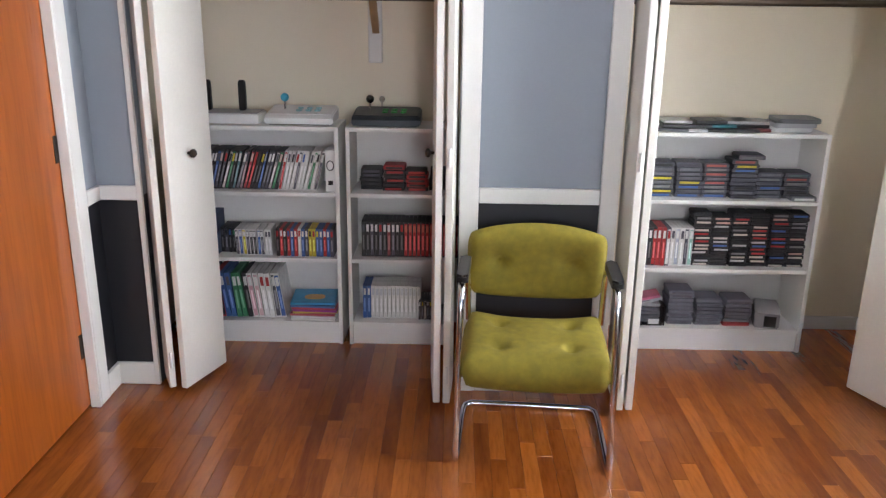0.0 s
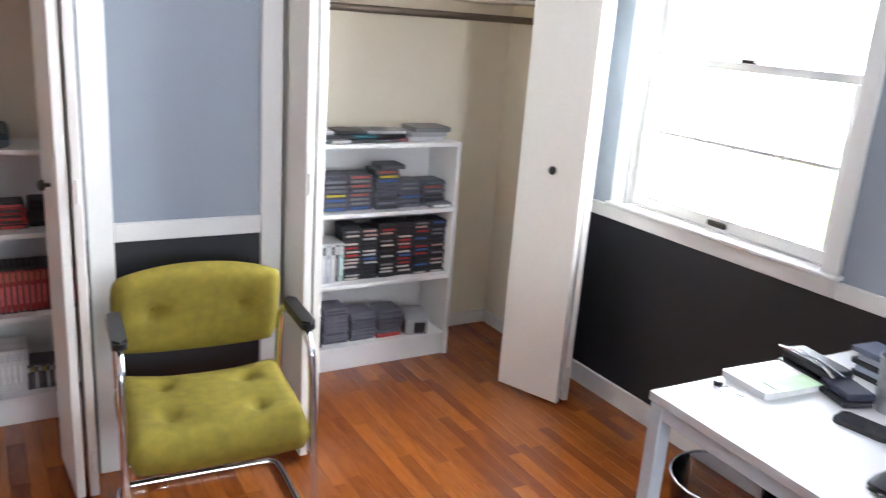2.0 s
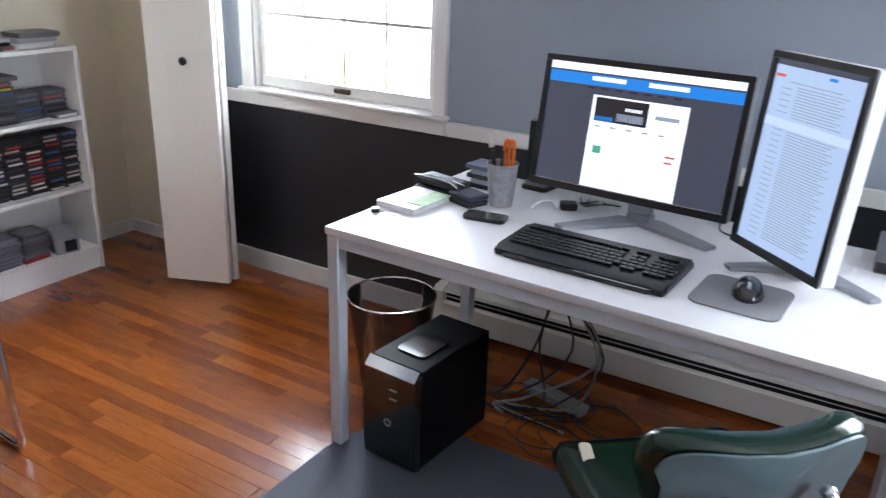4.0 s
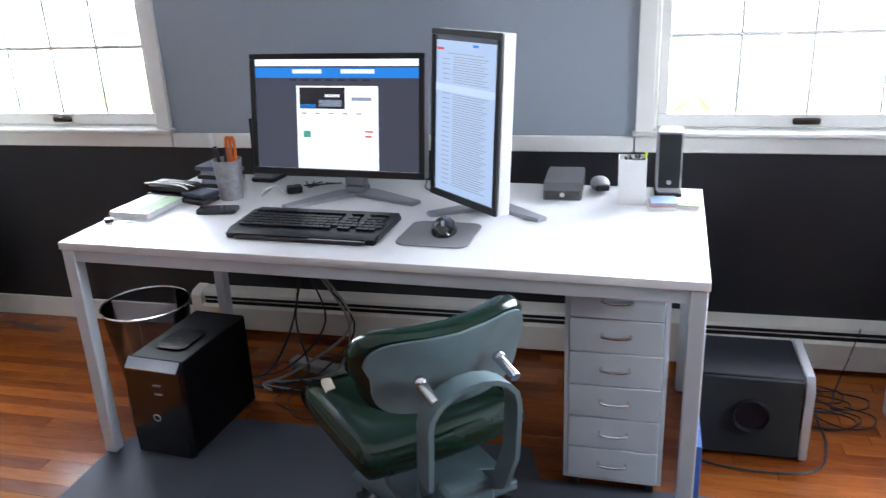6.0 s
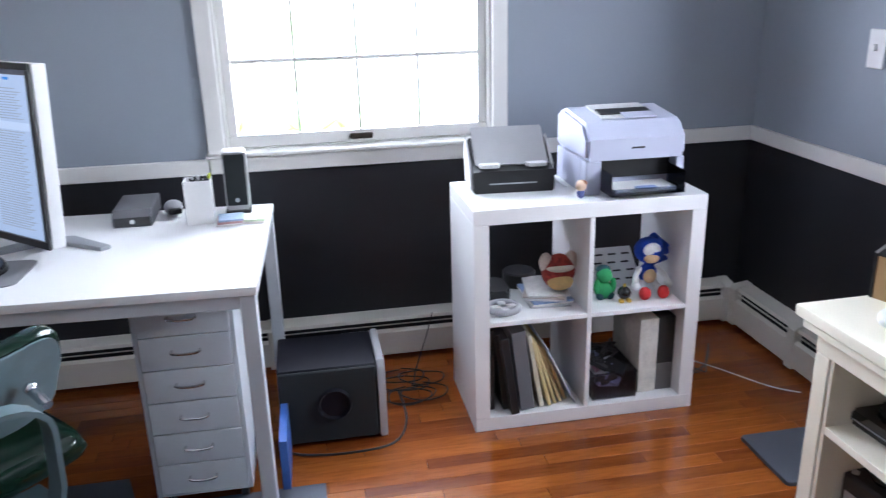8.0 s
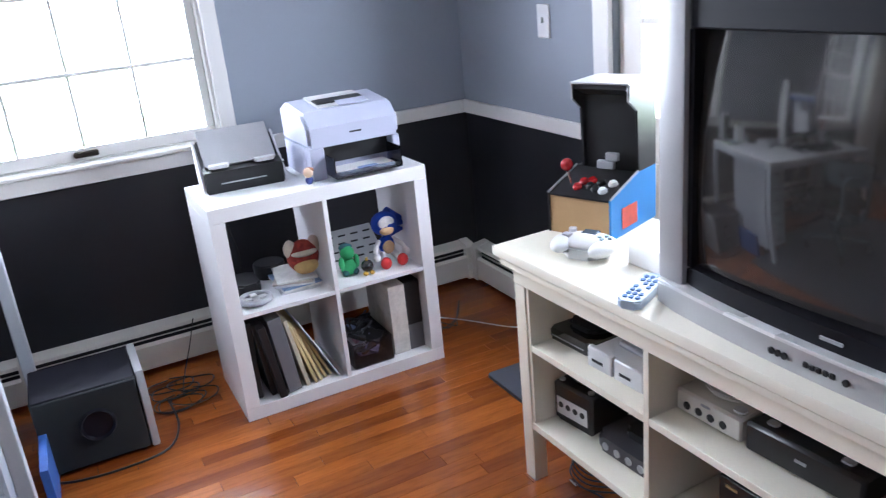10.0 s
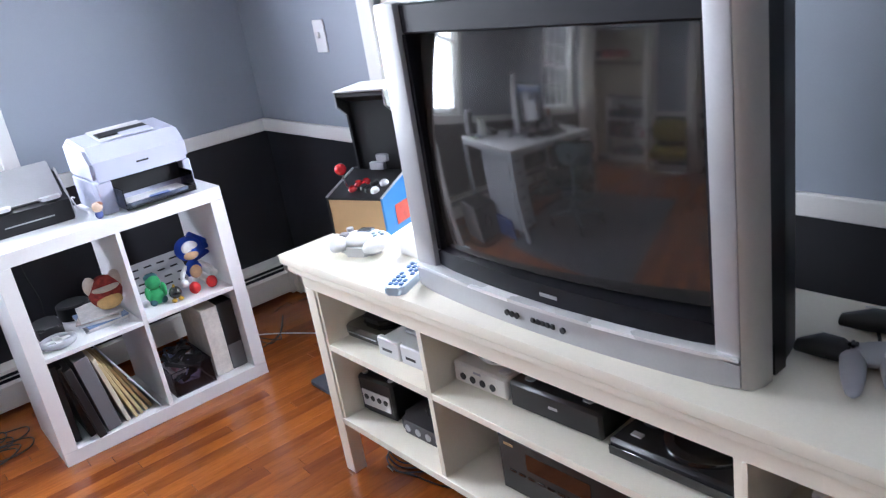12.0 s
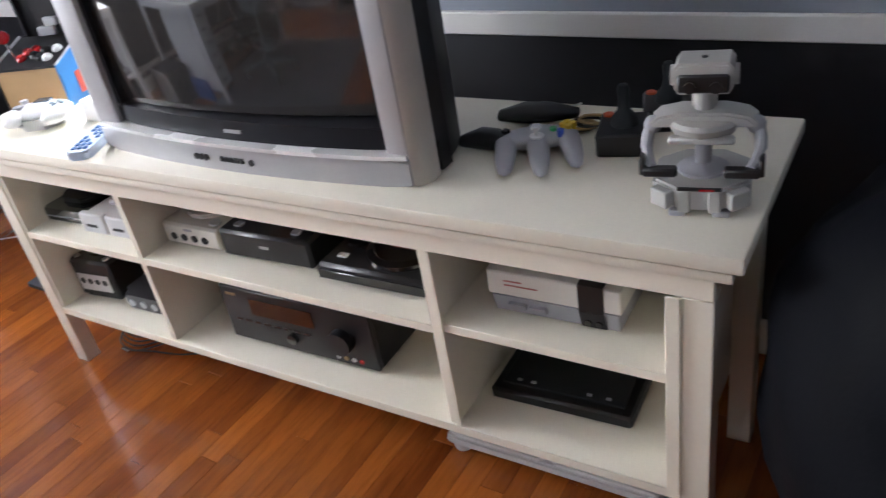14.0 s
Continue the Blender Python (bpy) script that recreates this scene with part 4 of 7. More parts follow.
# pen cup
MESHM = pm("silver_wire_mesh", (0.42, 0.42, 0.44), 0.4, 0.7, var=0.2, scale=60, bump=0.6, bscale=300)
pc = thing("pen_cup", "silver mesh pen cup full of pens and orange scissors", "cup", on_desk(1.264, 1.308))
bm = bmesh.new()
lathe(bm, [(0.036, 0.0), (0.046, 0.125), (0.048, 0.127), (0.048, 0.130), (0.044, 0.130), (0.034, 0.003)], 26)
part("cup", bm, MESHM, pc)
ORANGE = pm("orange_plastic", (0.75, 0.17, 0.015), 0.35)
for nm, mt, a, b_, r in (("marker", BLACK, (-0.015, 0.01, 0.02), (-0.055, 0.02, 0.185), 0.007), ("marker_cap", WHITEP, (-0.05, 0.018, 0.165), (-0.064, 0.022, 0.205), 0.009), ("pen", BLACK, (0.0, -0.01, 0.02), (0.005, -0.012, 0.17), 0.005), ("pen", GREYP, (0.01, 0.02, 0.02), (-0.012, 0.03, 0.165), 0.004), ("pen", BLACK, (-0.01, 0.0, 0.02), (-0.03, -0.01, 0.165), 0.006)):
    bm = bmesh.new()
    rod(bm, a, b_, r, r * 0.9, 10)
    part(nm, bm, mt, pc)
for dx in (0.012, 0.027):
    bm = bmesh.new()
    tube(bm, [(dx, 0, 0.105), (dx - 0.008, 0, 0.135), (dx - 0.006, 0, 0.19), (dx + 0.002, 0, 0.20), (dx + 0.008, 0, 0.185), (dx + 0.006, 0, 0.135)], 0.0055, 8, True)
    part("scissor_handle", bm, ORANGE, pc, "orange scissor handle")

# notebook, phone, keys and pouches
nb = thing("notebook", "white notebook with loose papers at the corner of the desk", "notebook", on_desk(1.075, 1.545, -95))
bm = bmesh.new()
slab(bm, -0.065, 0.075, -0.06, 0.2, 0, 0.018, 0.006, 0.002)
part("cover", bm, WHITEP, nb)
bm = bmesh.new()
bx(bm, 0.02, 0.082, -0.02, 0.21, 0.0185, 0.020)
part("paper", bm, paint((0.45, 0.62, 0.38), 0.7), nb, "green printed slip")
bm = bmesh.new()
bx(bm, -0.05, 0.02, -0.03, 0.16, 0.0185, 0.0195)
part("paper", bm, paint((0.78, 0.78, 0.75), 0.7), nb)
bm = bmesh.new()
slab(bm, -0.032, 0.032, -0.062, 0.062, 0, 0.011, 0.012, 0.002)
ph = solid("phone", "black touch-screen phone lying on the desk", "phone", bm, GLOSSK, on_desk(1.111, 1.279, -171.1))
kr = thing("key_ring", "small bunch of keys on the desk", "keys", on_desk(0.968, 1.565))
bm = bmesh.new()
tube(bm, [(0.012 * math.cos(a), 0.012 * math.sin(a), 0.002) for a in (0, 1.05, 2.1, 3.14, 4.2, 5.25)], 0.0015, 6, True)
part("ring", bm, BRUSHED, kr)
for a in (10, -40):
    bm = bmesh.new()
    slab(bm, 0.01, 0.03, -0.01, 0.01, 0, 0.002, 0.008)
    bx(bm, 0.03, 0.055, -0.003, 0.004, 0, 0.002)
    part("key", bm, BRUSHED, kr, at=pose(0, 0, 0.001, 0, 0, a))
bm = bmesh.new()
rod(bm, (-0.02, 0, 0.0), (-0.02, 0, 0.012), 0.013)
part("fob", bm, BLACK, kr)
LEATHER = pm("black_leather", (0.014, 0.014, 0.017), 0.45, var=0.2, scale=30, bump=0.4, bscale=220)
ho = thing("clip_case", "black case with chrome clips lying on papers", "case", on_desk(1.240, 1.516, -101.1))
bm = bmesh.new()
bx(bm, -0.085, 0.085, -0.035, 0.035, 0.0, 0.022, 0.004)
bx(bm, -0.09, 0.08, -0.02, 0.055, 0.0225, 0.050, 0.008)
part("body", bm, LEATHER, ho)
bm = bmesh.new()
tube(bm, [(-0.09, -0.025, 0.052), (-0.02, -0.022, 0.058), (0.05, -0.02, 0.054), (0.095, -0.03, 0.045)], 0.004, 8)
tube(bm, [(-0.06, -0.004, 0.053), (0.02, 0.0, 0.056), (0.10, -0.004, 0.050)], 0.003, 8)
part("clip", bm, CHROME, ho, "chrome clip")
wl = thing("wallet", "dark blue wallet beside the pen cup", "wallet", on_desk(1.217, 1.404, -111.1))
bm = bmesh.new()
bx(bm, -0.055, 0.055, -0.04, 0.04, 0, 0.016, 0.004)
part("fold", bm, LEATHER, wl)
bm = bmesh.new()
bx(bm, -0.05, 0.055, -0.035, 0.042, 0.0165, 0.034, 0.005)
part("flap", bm, pm("navy_leather", (0.02, 0.024, 0.045), 0.5, bump=0.3), wl)
st = thing("paper_stack", "pile of small cards and boxes behind the pen cup", "papers", on_desk(1.420, 1.427, -96.1))
for i, (mt, s) in enumerate(((BLACK, 0.0), (paint((0.3, 0.33, 0.4)), 0.01), (BLACK, -0.005), (paint((0.3, 0.31, 0.36)), 0.012), (paint((0.12, 0.14, 0.2)), -0.01))):
    bm = bmesh.new()
    bx(bm, -0.06 + s, 0.055 + s, -0.045, 0.045, 0.015 * i, 0.015 * i + 0.0145, 0.002)
    part("box", bm, mt, st)


def speaker(label, m):
    k = thing("speaker", label, "speaker", m, "desk speakers")
    b = bmesh.new()
    prism(b, [(0, 0.012), (0.10, 0.012), (0.11, 0.14), (0.09, 0.228), (0.045, 0.235), (0.01, 0.225)], "x", -0.042, 0.042, 0.006)
    part("body", b, SILVER, k, "silver shell")
    b = bmesh.new()
    prism(b, [(-0.006, 0.03), (-0.0005, 0.03), (0.0095, 0.218), (0.004, 0.218)], "x", -0.036, 0.036, 0.002)
    part("grille", b, MATTK, k, "black cloth grille")
    b = bmesh.new()
    slab(b, -0.045, 0.045, -0.015, 0.10, 0, 0.0115, 0.01, 0.002)
    part("foot", b, BLACK, k)
    b = bmesh.new()
    rod(b, (0, -0.007, 0.05), (0, -0.002, 0.05), 0.008)
    part("badge", b, BRUSHED, k)


speaker("silver and black desk speaker at the end of the desk", on_desk(1.415, -0.148, -89.1) @ Matrix.Diagonal((0.88, 0.88, 0.86, 1)))
speaker("black and silver desk speaker behind the monitor", on_desk(1.482, 1.289, -96.1))
ed = thing("external_drive", "flat grey external drive with a glossy black front", "drive", on_desk(1.337, 0.182, -89.1))
bm = bmesh.new()
prism(bm, [(0, 0), (0.21, 0), (0.21, 0.05), (0.02, 0.05), (0.0, 0.03)], "x", -0.058, 0.058, 0.003)
part("case", bm, pm("dark_grey_metal", (0.13, 0.13, 0.14), 0.45, 0.3), ed)
bm = bmesh.new()
prism(bm, [(-0.002, 0.004), (-0.001, 0.004), (-0.001, 0.03), (-0.002, 0.03)], "x", -0.052, 0.052)
part("front", bm, GLOSSK, ed)
bm = bmesh.new()
rod(bm, (0, -0.004, 0.017), (0, -0.002, 0.017), 0.007)
part("badge", bm, WHITEP, ed)
ck = thing("desk_clock", "small pale plastic clock", "clock", on_desk(1.455, 0.068, -76.1))
bm = bmesh.new()
ball(bm, (0, 0, 0.024), 0.026, squash=(1.15, 1.5, 0.9))
part("shell", bm, GREYP, ck, angle=60)
bm = bmesh.new()
bx(bm, -0.02, 0.02, -0.048, -0.03, 0.012, 0.03, 0.003)
part("display", bm, BLACK, ck)
wc = thing("pencil_pot", "white square pot holding clips and a highlighter", "pot", on_desk(1.342, -0.034, -89.1))
bm = bmesh.new()
for q in ((-0.04, 0.04, -0.035, -0.032), (-0.04, 0.04, 0.032, 0.035), (-0.04, -0.037, -0.032, 0.032), (0.037, 0.04, -0.032, 0.032)):
    bx(bm, *q, 0, 0.135)
bx(bm, -0.037, 0.037, -0.032, 0.032, 0, 0.004)
part("pot", bm, WHITEP, wc)
rng = random.Random(3)
bm = bmesh.new()
for i in range(14):
    a, c = rng.uniform(-0.03, 0.03), rng.uniform(-0.026, 0.026)
    rod(bm, (a, c, 0.105), (a + rng.uniform(-0.02, 0.02), c + rng.uniform(-0.01, 0.01), 0.136), 0.004, n=6)
tagged(part("clips", bm, BLACK, wc), kind="stuff")
bm = bmesh.new()
rod(bm, (0.01, 0.005, 0.03), (0.038, 0.0, 0.15), 0.005)
part("highlighter", bm, pm("yellow_green_plastic", (0.55, 0.65, 0.03), 0.4), wc, "yellow-green highlighter")
for lbl, x, y, rz, cols in (("stack of printed cards in front of the speaker", 1.309, -0.122, -86, ((0.75, 0.73, 0.7), (0.5, 0.3, 0.3), (0.35, 0.45, 0.6))), ("pad of pale sticky notes", 1.318, -0.199, -96, ((0.72, 0.66, 0.62), (0.6, 0.72, 0.5)))):
    c = thing("card_stack", lbl, "cards", on_desk(x, y, rz), "card stacks")
    for i, col in enumerate(cols):
        bm = bmesh.new()
        bx(bm, -0.038 + 0.004 * i, 0.038 + 0.003 * i, -0.045, 0.03, 0.007 * i, 0.007 * i + 0.0068, 0.001)
        part("card", bm, paint(col, 0.6), c)


def cable(label, pts, r=0.0025, mat=None, group="cables"):
    b = bmesh.new()
    tube(b, pts, r, 6, smooth=6)
    return solid("cable", label, "cable", b, mat or BLACK, pose(0, 0, 0), group)


cable("white cable looped on the desk", [(1.385, 1.217, 0.748), (1.321, 1.207, 0.748), (1.268, 1.197, 0.755), (1.246, 1.166, 0.785), (1.267, 1.134, 0.79), (1.299, 1.129, 0.76), (1.352, 1.144, 0.748)], 0.003, WHITEP)
for i in range(3):
    cable("thin black cable behind the monitors", [(1.48, 1.12 - 0.03 * i, 0.748), (1.40 + 0.02 * i, 1.08, 0.75), (1.37, 1.04 + 0.02 * i, 0.765), (1.457, 1.026, 0.748), (1.47, 0.98 + 0.03 * i, 0.748)])
cable("thin black cable behind the upright monitor", [(1.527, 0.678, 0.748), (1.431, 0.658, 0.748), (1.388, 0.616, 0.752), (1.408, 0.553, 0.748), (1.525, 0.509, 0.748)])
bm = bmesh.new()
bx(bm, -0.025, 0.025, -0.02, 0.02, 0, 0.022, 0.004)
solid("plug_adapter", "small black plug adapter on the desk", "adapter", bm, BLACK, on_desk(1.352, 1.112, -61.1))

# ---- under the desk ----
bm = bmesh.new()
poly = [(-0.30, -0.36), (0.88, -0.36), (0.88, 0.2), (1.04, 0.25), (1.04, 1.25)] + [(0.74 + 0.30 * math.cos(radians(a)), 1.32 + 0.30 * math.sin(radians(a))) for a in range(10, 91, 10)] + [(-0.30, 1.62)]
prism(bm, poly, "z", 0.0005, 0.006, 0.001)
solid("floor_mat", "blue-grey rubber chair mat on the floor", "mat", bm, MATG, pose(0, 0, 0))
bm = bmesh.new()
slab(bm, 0.0, 0.27, 0.0, 0.37, 0.0005, 0.014, 0.01, 0.002)
solid("dance_mat", "dark grey flat board beside the bench", "board", bm, MATG, pose(0.555, -2.10, 0))

pc_ = thing("computer_tower", "glossy black computer tower with a top strip chromed for the window's reflection", "computer", pose(0.805, 1.503, 0.006, 0, 0, -95) @ Matrix.Diagonal((1.12, 0.95, 1.02, 1)))
bm = bmesh.new()
bx(bm, 0.002, 0.180, 0.02, 0.40, 0.006, 0.335, 0.004)
CASEK = pm("black_steel_case", (0.006, 0.006, 0.008), 0.3, 0.0, var=0.1)
CASEK.node_tree.nodes["Principled BSDF"].inputs["Specular IOR Level"].default_value = 0.03
part("case", bm, CASEK, pc_)
bm = bmesh.new()
prism(bm, [(0.02, 0.0), (-0.012, 0.012), (-0.018, 0.18), (-0.008, 0.316), (0.02, 0.340)], "x", 0.0, 0.182, 0.004)
part("front_panel", bm, GLOSSK, pc_, "glossy black front panel")
# chrome on the top edge stands for the window's reflection there
bm = bmesh.new()
prism(bm, [(-0.013, 0.309), (-0.015, 0.314), (0.012, 0.340), (0.018, 0.338)], "x", 0.006, 0.176, 0.001)
part("top_strip", bm, CHROME, pc_, "front top strip, chromed to carry the window's reflection")
bm = bmesh.new()
slab(bm, 0.04, 0.14, 0.09, 0.24, 0.3355, 0.341, 0.02, 0.002)
part("top_tray", bm, GLOSSK, pc_)
for z in (0.262, 0.232):
    bm = bmesh.new()
    bx(bm, 0.095, 0.118, -0.019, -0.014, z, z + 0.004)
    part("drive_button", bm, SILVER, pc_)
bm = bmesh.new()
tube(bm, [(0.09 + 0.011 * math.cos(a), -0.019, 0.15 + 0.011 * math.sin(a)) for a in (0, 1.05, 2.1, 3.14, 4.2, 5.25)], 0.002, 6, True)
part("badge", bm, SILVER, pc_, "plain round silver badge")

bm = bmesh.new()
lathe(bm, [(0.11, 0.0), (0.113, 0.004), (0.158, 0.345), (0.155, 0.345), (0.109, 0.006)], 40)
wb = thing("waste_bin", "smoky clear plastic waste bin with a metal rim", "bin", pose(1.215, 1.69, 0))
part("body", bm, clear("smoky_plastic", (0.74, 0.75, 0.78), 0.08, 0.10), wb)
bm = bmesh.new()
tube(bm, [(0.158 * math.cos(radians(a)), 0.158 * math.sin(radians(a)), 0.347) for a in range(0, 360, 15)], 0.004, 8, True, smooth=1)
part("rim", bm, CHROME, wb, "thin bright rim")

sb = thing("subwoofer", "black subwoofer box with a silver side panel on the floor", "speaker", pose(1.10, -0.231, 0, 0, 0, -90.5))
SUBB = pm("black_vinyl_cabinet", (0.007, 0.007, 0.012), 0.45, var=0.1, scale=8)
SUBB.node_tree.nodes["Principled BSDF"].inputs["Specular IOR Level"].default_value = 0.2
bm = bmesh.new()
bx(bm, 0, 0.326, 0.012, 0.275, 0.012, 0.282, 0.004)
part("cabinet", bm, SUBB, sb)
bm = bmesh.new()
bx(bm, 0.004, 0.322, 0, 0.0118, 0.016, 0.278, 0.004)
part("grille", bm, MATTK, sb, "black cloth front")
bm = bmesh.new()
lathe(bm, [(0.058, 0), (0.052, 0.012), (0.04, -0.012), (0.022, -0.02), (0.001, -0.02)], 30)
part("port", bm, SUBB, sb, "round bass port", at=pose(0.18, -0.002, 0.155, 90))
bm = bmesh.new()
prism(bm, [(0.004, 0.01), (0.27, 0.01), (0.27, 0.29), (0.02, 0.29), (-0.006, 0.25)], "x", 0.3265, 0.352, 0.003)
part("side_panel", bm, SILVER, sb, "silver side panel")
for x in (0.03, 0.3):
    for y in (0.04, 0.24):
        bm = bmesh.new()
        rod(bm, (x, y, 0), (x, y, 0.012), 0.015)
        part("foot", bm, BLACK, sb)
bm = bmesh.new()
bx(bm, -0.012, 0.012, 0, 0.24, 0.0, 0.17, 0.001)
solid("game_box", "blue boxed game standing by the desk leg", "box", bm, paint((0.05, 0.13, 0.42)), pose(0.87, -0.243, 0.006, 0, 0, -91))

# office chair
GREENV = pm("dark_green_vinyl", (0.004, 0.020, 0.011), 0.16, var=0.12, scale=7, bump=0.05, bscale=160, coat=0.1)
GREENV.node_tree.nodes["Principled BSDF"].inputs["Specular IOR Level"].default_value = 0.35
HAMMER = pm("blue_grey_enamel", (0.13, 0.19, 0.21), 0.4, 0.15, var=0.1, scale=16, bump=0.05)
oc = thing("office_chair", "vintage green vinyl posture chair with blue-grey steel frame on castors", "chair", pose(0.50, 0.458, 0.006, 0, 0, -47) @ Matrix.Diagonal((1.02, 1.03, 0.945, 1)))
bm = bmesh.new()
cushion(bm, 0.44, 0.42, 0.11, [], belly=0.8, curve=0.012)
part("seat", bm, GREENV, oc, "dark green vinyl seat with a torn patch", at=pose(0, 0.04, 0.455), angle=180)
bm = bmesh.new()
slab(bm, -0.052, 0.052, -0.007, 0.009, 0, 0.008, 0.007)
part("torn_patch", bm, pm("cream_stuffing", (0.68, 0.62, 0.48), 0.9), oc, "cream stuffing showing through a tear", at=pose(-0.163, 0.125, 0.5025, 0, -10, 82) @ Matrix.Diagonal((1.3, 1.7, 1, 1)))


def back_outline(s=1.0, n=44):
    out = []
    for i in range(n):
        a = 2 * math.pi * i / n
        c, q = math.cos(a), math.sin(a)
        x = 0.205 * s * math.copysign(abs(c) ** 0.55, c)
        z = 0.118 * s * math.copysign(abs(q) ** 0.6, q)
        z += 0.025 * (1 - (x / 0.205) ** 2) * (-1 if z > 0 else 0.35) * s
        out.append((x * (1 - 0.08 * (z < 0)), z))
    return out


def bent(bm, outline, y0, y1, bend):
    """A plate in x, z bent towards +y at its sides."""
    k = len(outline)
    rows = []
    for y, s in ((y0, 0.955), ((y0 * 3 + y1) / 4, 1.0), ((y0 + 3 * y1) / 4, 1.0), (y1, 0.93)):
        rows.append([bm.verts.new((x * s, y + bend * (x / 0.2) ** 2, z * s)) for x, z in outline])
    for a, b in zip(rows, rows[1:]):
        for i in range(k):
            bm.faces.new((a[i], a[(i + 1) % k], b[(i + 1) % k], b[i])).smooth = True
    for r, y in ((rows[0], y0), (rows[-1], y1)):
        c = bm.verts.new((0, y, 0))
        for i in range(k):
            bm.faces.new((r[i], r[(i + 1) % k], c)).smooth = True


bk = pose(-0.028, -0.245, 0.735, 8)
bm = bmesh.new()
bent(bm, back_outline(1.0), -0.004, 0.05, 0.05)
part("back_pad", bm, GREENV, oc, "dark green vinyl back pad", at=bk, angle=50)
bm = bmesh.new()
bent(bm, back_outline(0.93), -0.012, -0.002, 0.05)
part("back_plate", bm, HAMMER, oc, "blue-grey painted back plate", at=bk, angle=50)
bm = bmesh.new()
path = [(-0.102, -0.19, 0.36), (-0.102, -0.275, 0.42), (-0.102, -0.315, 0.52), (-0.102, -0.325, 0.64)] + [(0.102 * -math.cos(radians(a)), -0.325, 0.665 + 0.075 * math.sin(radians(a))) for a in range(0, 181, 20)] + [(0.102, -0.325, 0.64), (0.102, -0.315, 0.52), (0.102, -0.275, 0.42), (0.102, -0.19, 0.36)]
loops = []
for i, p in enumerate(path):
    a, b_ = Vector(path[max(i - 1, 0)]), Vector(path[min(i + 1, len(path) - 1)])
    t = (b_ - a).normalized()
    q = Vector((1, 0, 0)) if i in (0, 1, len(path) - 1, len(path) - 2) else t.cross(Vector((0, 1, 0))).normalized()
    w = t.cross(q).normalized()
    c = Vector(p)
    loops.append([c + q * 0.006 + w * 0.024, c - q * 0.006 + w * 0.024, c - q * 0.006 - w * 0.024, c + q * 0.006 - w * 0.024])
sweep(bm, loops)
part("hoop", bm, HAMMER, oc, "worn blue-grey steel hoop behind the back", at=pose(-0.045, 0, 0))
for x in (-0.122, 0.062):
    bm = bmesh.new()
    rod(bm, (x, -0.33, 0.715), (x, -0.258, 0.735), 0.011, n=12)
    ball(bm, (x, -0.268, 0.735), 0.014)
    part("bolt", bm, CHROME, oc, "chrome bolt")
bm = bmesh.new()
bx(bm, -0.10, 0.10, -0.06, 0.12, 0.365, 0.395, 0.004)
bx(bm, -0.125, 0.125, -0.24, -0.06, 0.335, 0.362, 0.004)
bx(bm, -0.06, 0.06, -0.25, -0.19, 0.31, 0.40, 0.01)
rod(bm, (0, -0.262, 0.345), (0, -0.20, 0.345), 0.026)
part("tilt_mechanism", bm, HAMMER, oc, "blue-grey tilt mechanism")
bm = bmesh.new()
rod(bm, (0, 0, 0.10), (0, 0, 0.365), 0.024)
rod(bm, (0, 0, 0.09), (0, 0, 0.2), 0.038)
part("column", bm, HAMMER, oc)
for a in (-80, 10, 100, 190):
    d = Vector((math.cos(radians(a)), math.sin(radians(a)), 0))
    s = Vector((-d.y, d.x, 0))
    bm = bmesh.new()
    loops = []
    for t, w, z, h in ((0.03, 0.032, 0.14, 0.07), (0.14, 0.034, 0.135, 0.055), (0.25, 0.032, 0.115, 0.045), (0.3, 0.022, 0.10, 0.03)):
        c = d * t
        loops.append([c + s * w * math.cos(q) + Vector((0, 0, z + h * 0.5 * math.sin(q))) for q in [2 * math.pi * i / 12 for i in range(12)]])
    sweep(bm, loops)
    leg = part("leg", bm, HAMMER, oc)
    bm = bmesh.new()
    c = d * 0.27
    rod(bm, c + s * 0.014 + Vector((0, 0, 0.028)), c - s * 0.014 + Vector((0, 0, 0.028)), 0.028)
    rod(bm, c + Vector((0, 0, 0.028)), c + Vector((0, 0, 0.1)), 0.008)
    part("castor", bm, BLACK, leg, "black castor")

# cables under the desk
rng = random.Random(9)
WIRE = pm("grey_cable", (0.35, 0.34, 0.31), 0.5)
for i in range(6):
    y = 1.14 + 0.05 * i
    cable("cable hanging behind the desk", [(1.42, 1.15 + rng.uniform(-0.03, 0.03), 0.66), (1.44, 1.15 + rng.uniform(-0.03, 0.03), 0.48), (1.42, 1.13 + rng.uniform(-0.2, 0.18), 0.22), (1.36, y - 0.1, 0.03), (1.28, y + rng.uniform(-0.2, 0.2), 0.008), (1.24, 1.16 + rng.uniform(-0.15, 0.1), 0.008)], 0.005 if i % 3 == 0 else 0.004, WIRE if i % 3 == 0 else BLACK)
for i in range(7):
    c = Vector((1.28 + rng.uniform(-0.1, 0.15), 1.10 + rng.uniform(-0.2, 0.15), 0.0065))
    cable("black cable coiled on the floor under the desk", [(c.x + (0.09 + 0.03 * rng.random()) * math.cos(a), c.y + (0.10 + 0.05 * rng.random()) * math.sin(a), 0.006 + 0.01 * rng.random()) for a in (0, 1, 2, 3, 4, 5, 6.5)])
bm = bmesh.new()
bx(bm, -0.13, 0.13, -0.03, 0.03, 0, 0.035, 0.006)
solid("power_strip", "grey power strip on the floor behind the desk", "power strip", bm, WIRE, pose(1.42, 1.12, 0.0, 0, 0, 75))
bm = bmesh.new()
bx(bm, -0.03, 0.03, -0.05, 0.05, 0, 0.10, 0.008)
solid("wall_plug", "grey plug and adapter hanging under the desk top", "adapter", bm, WIRE, pose(1.45, 1.18, 0.60))
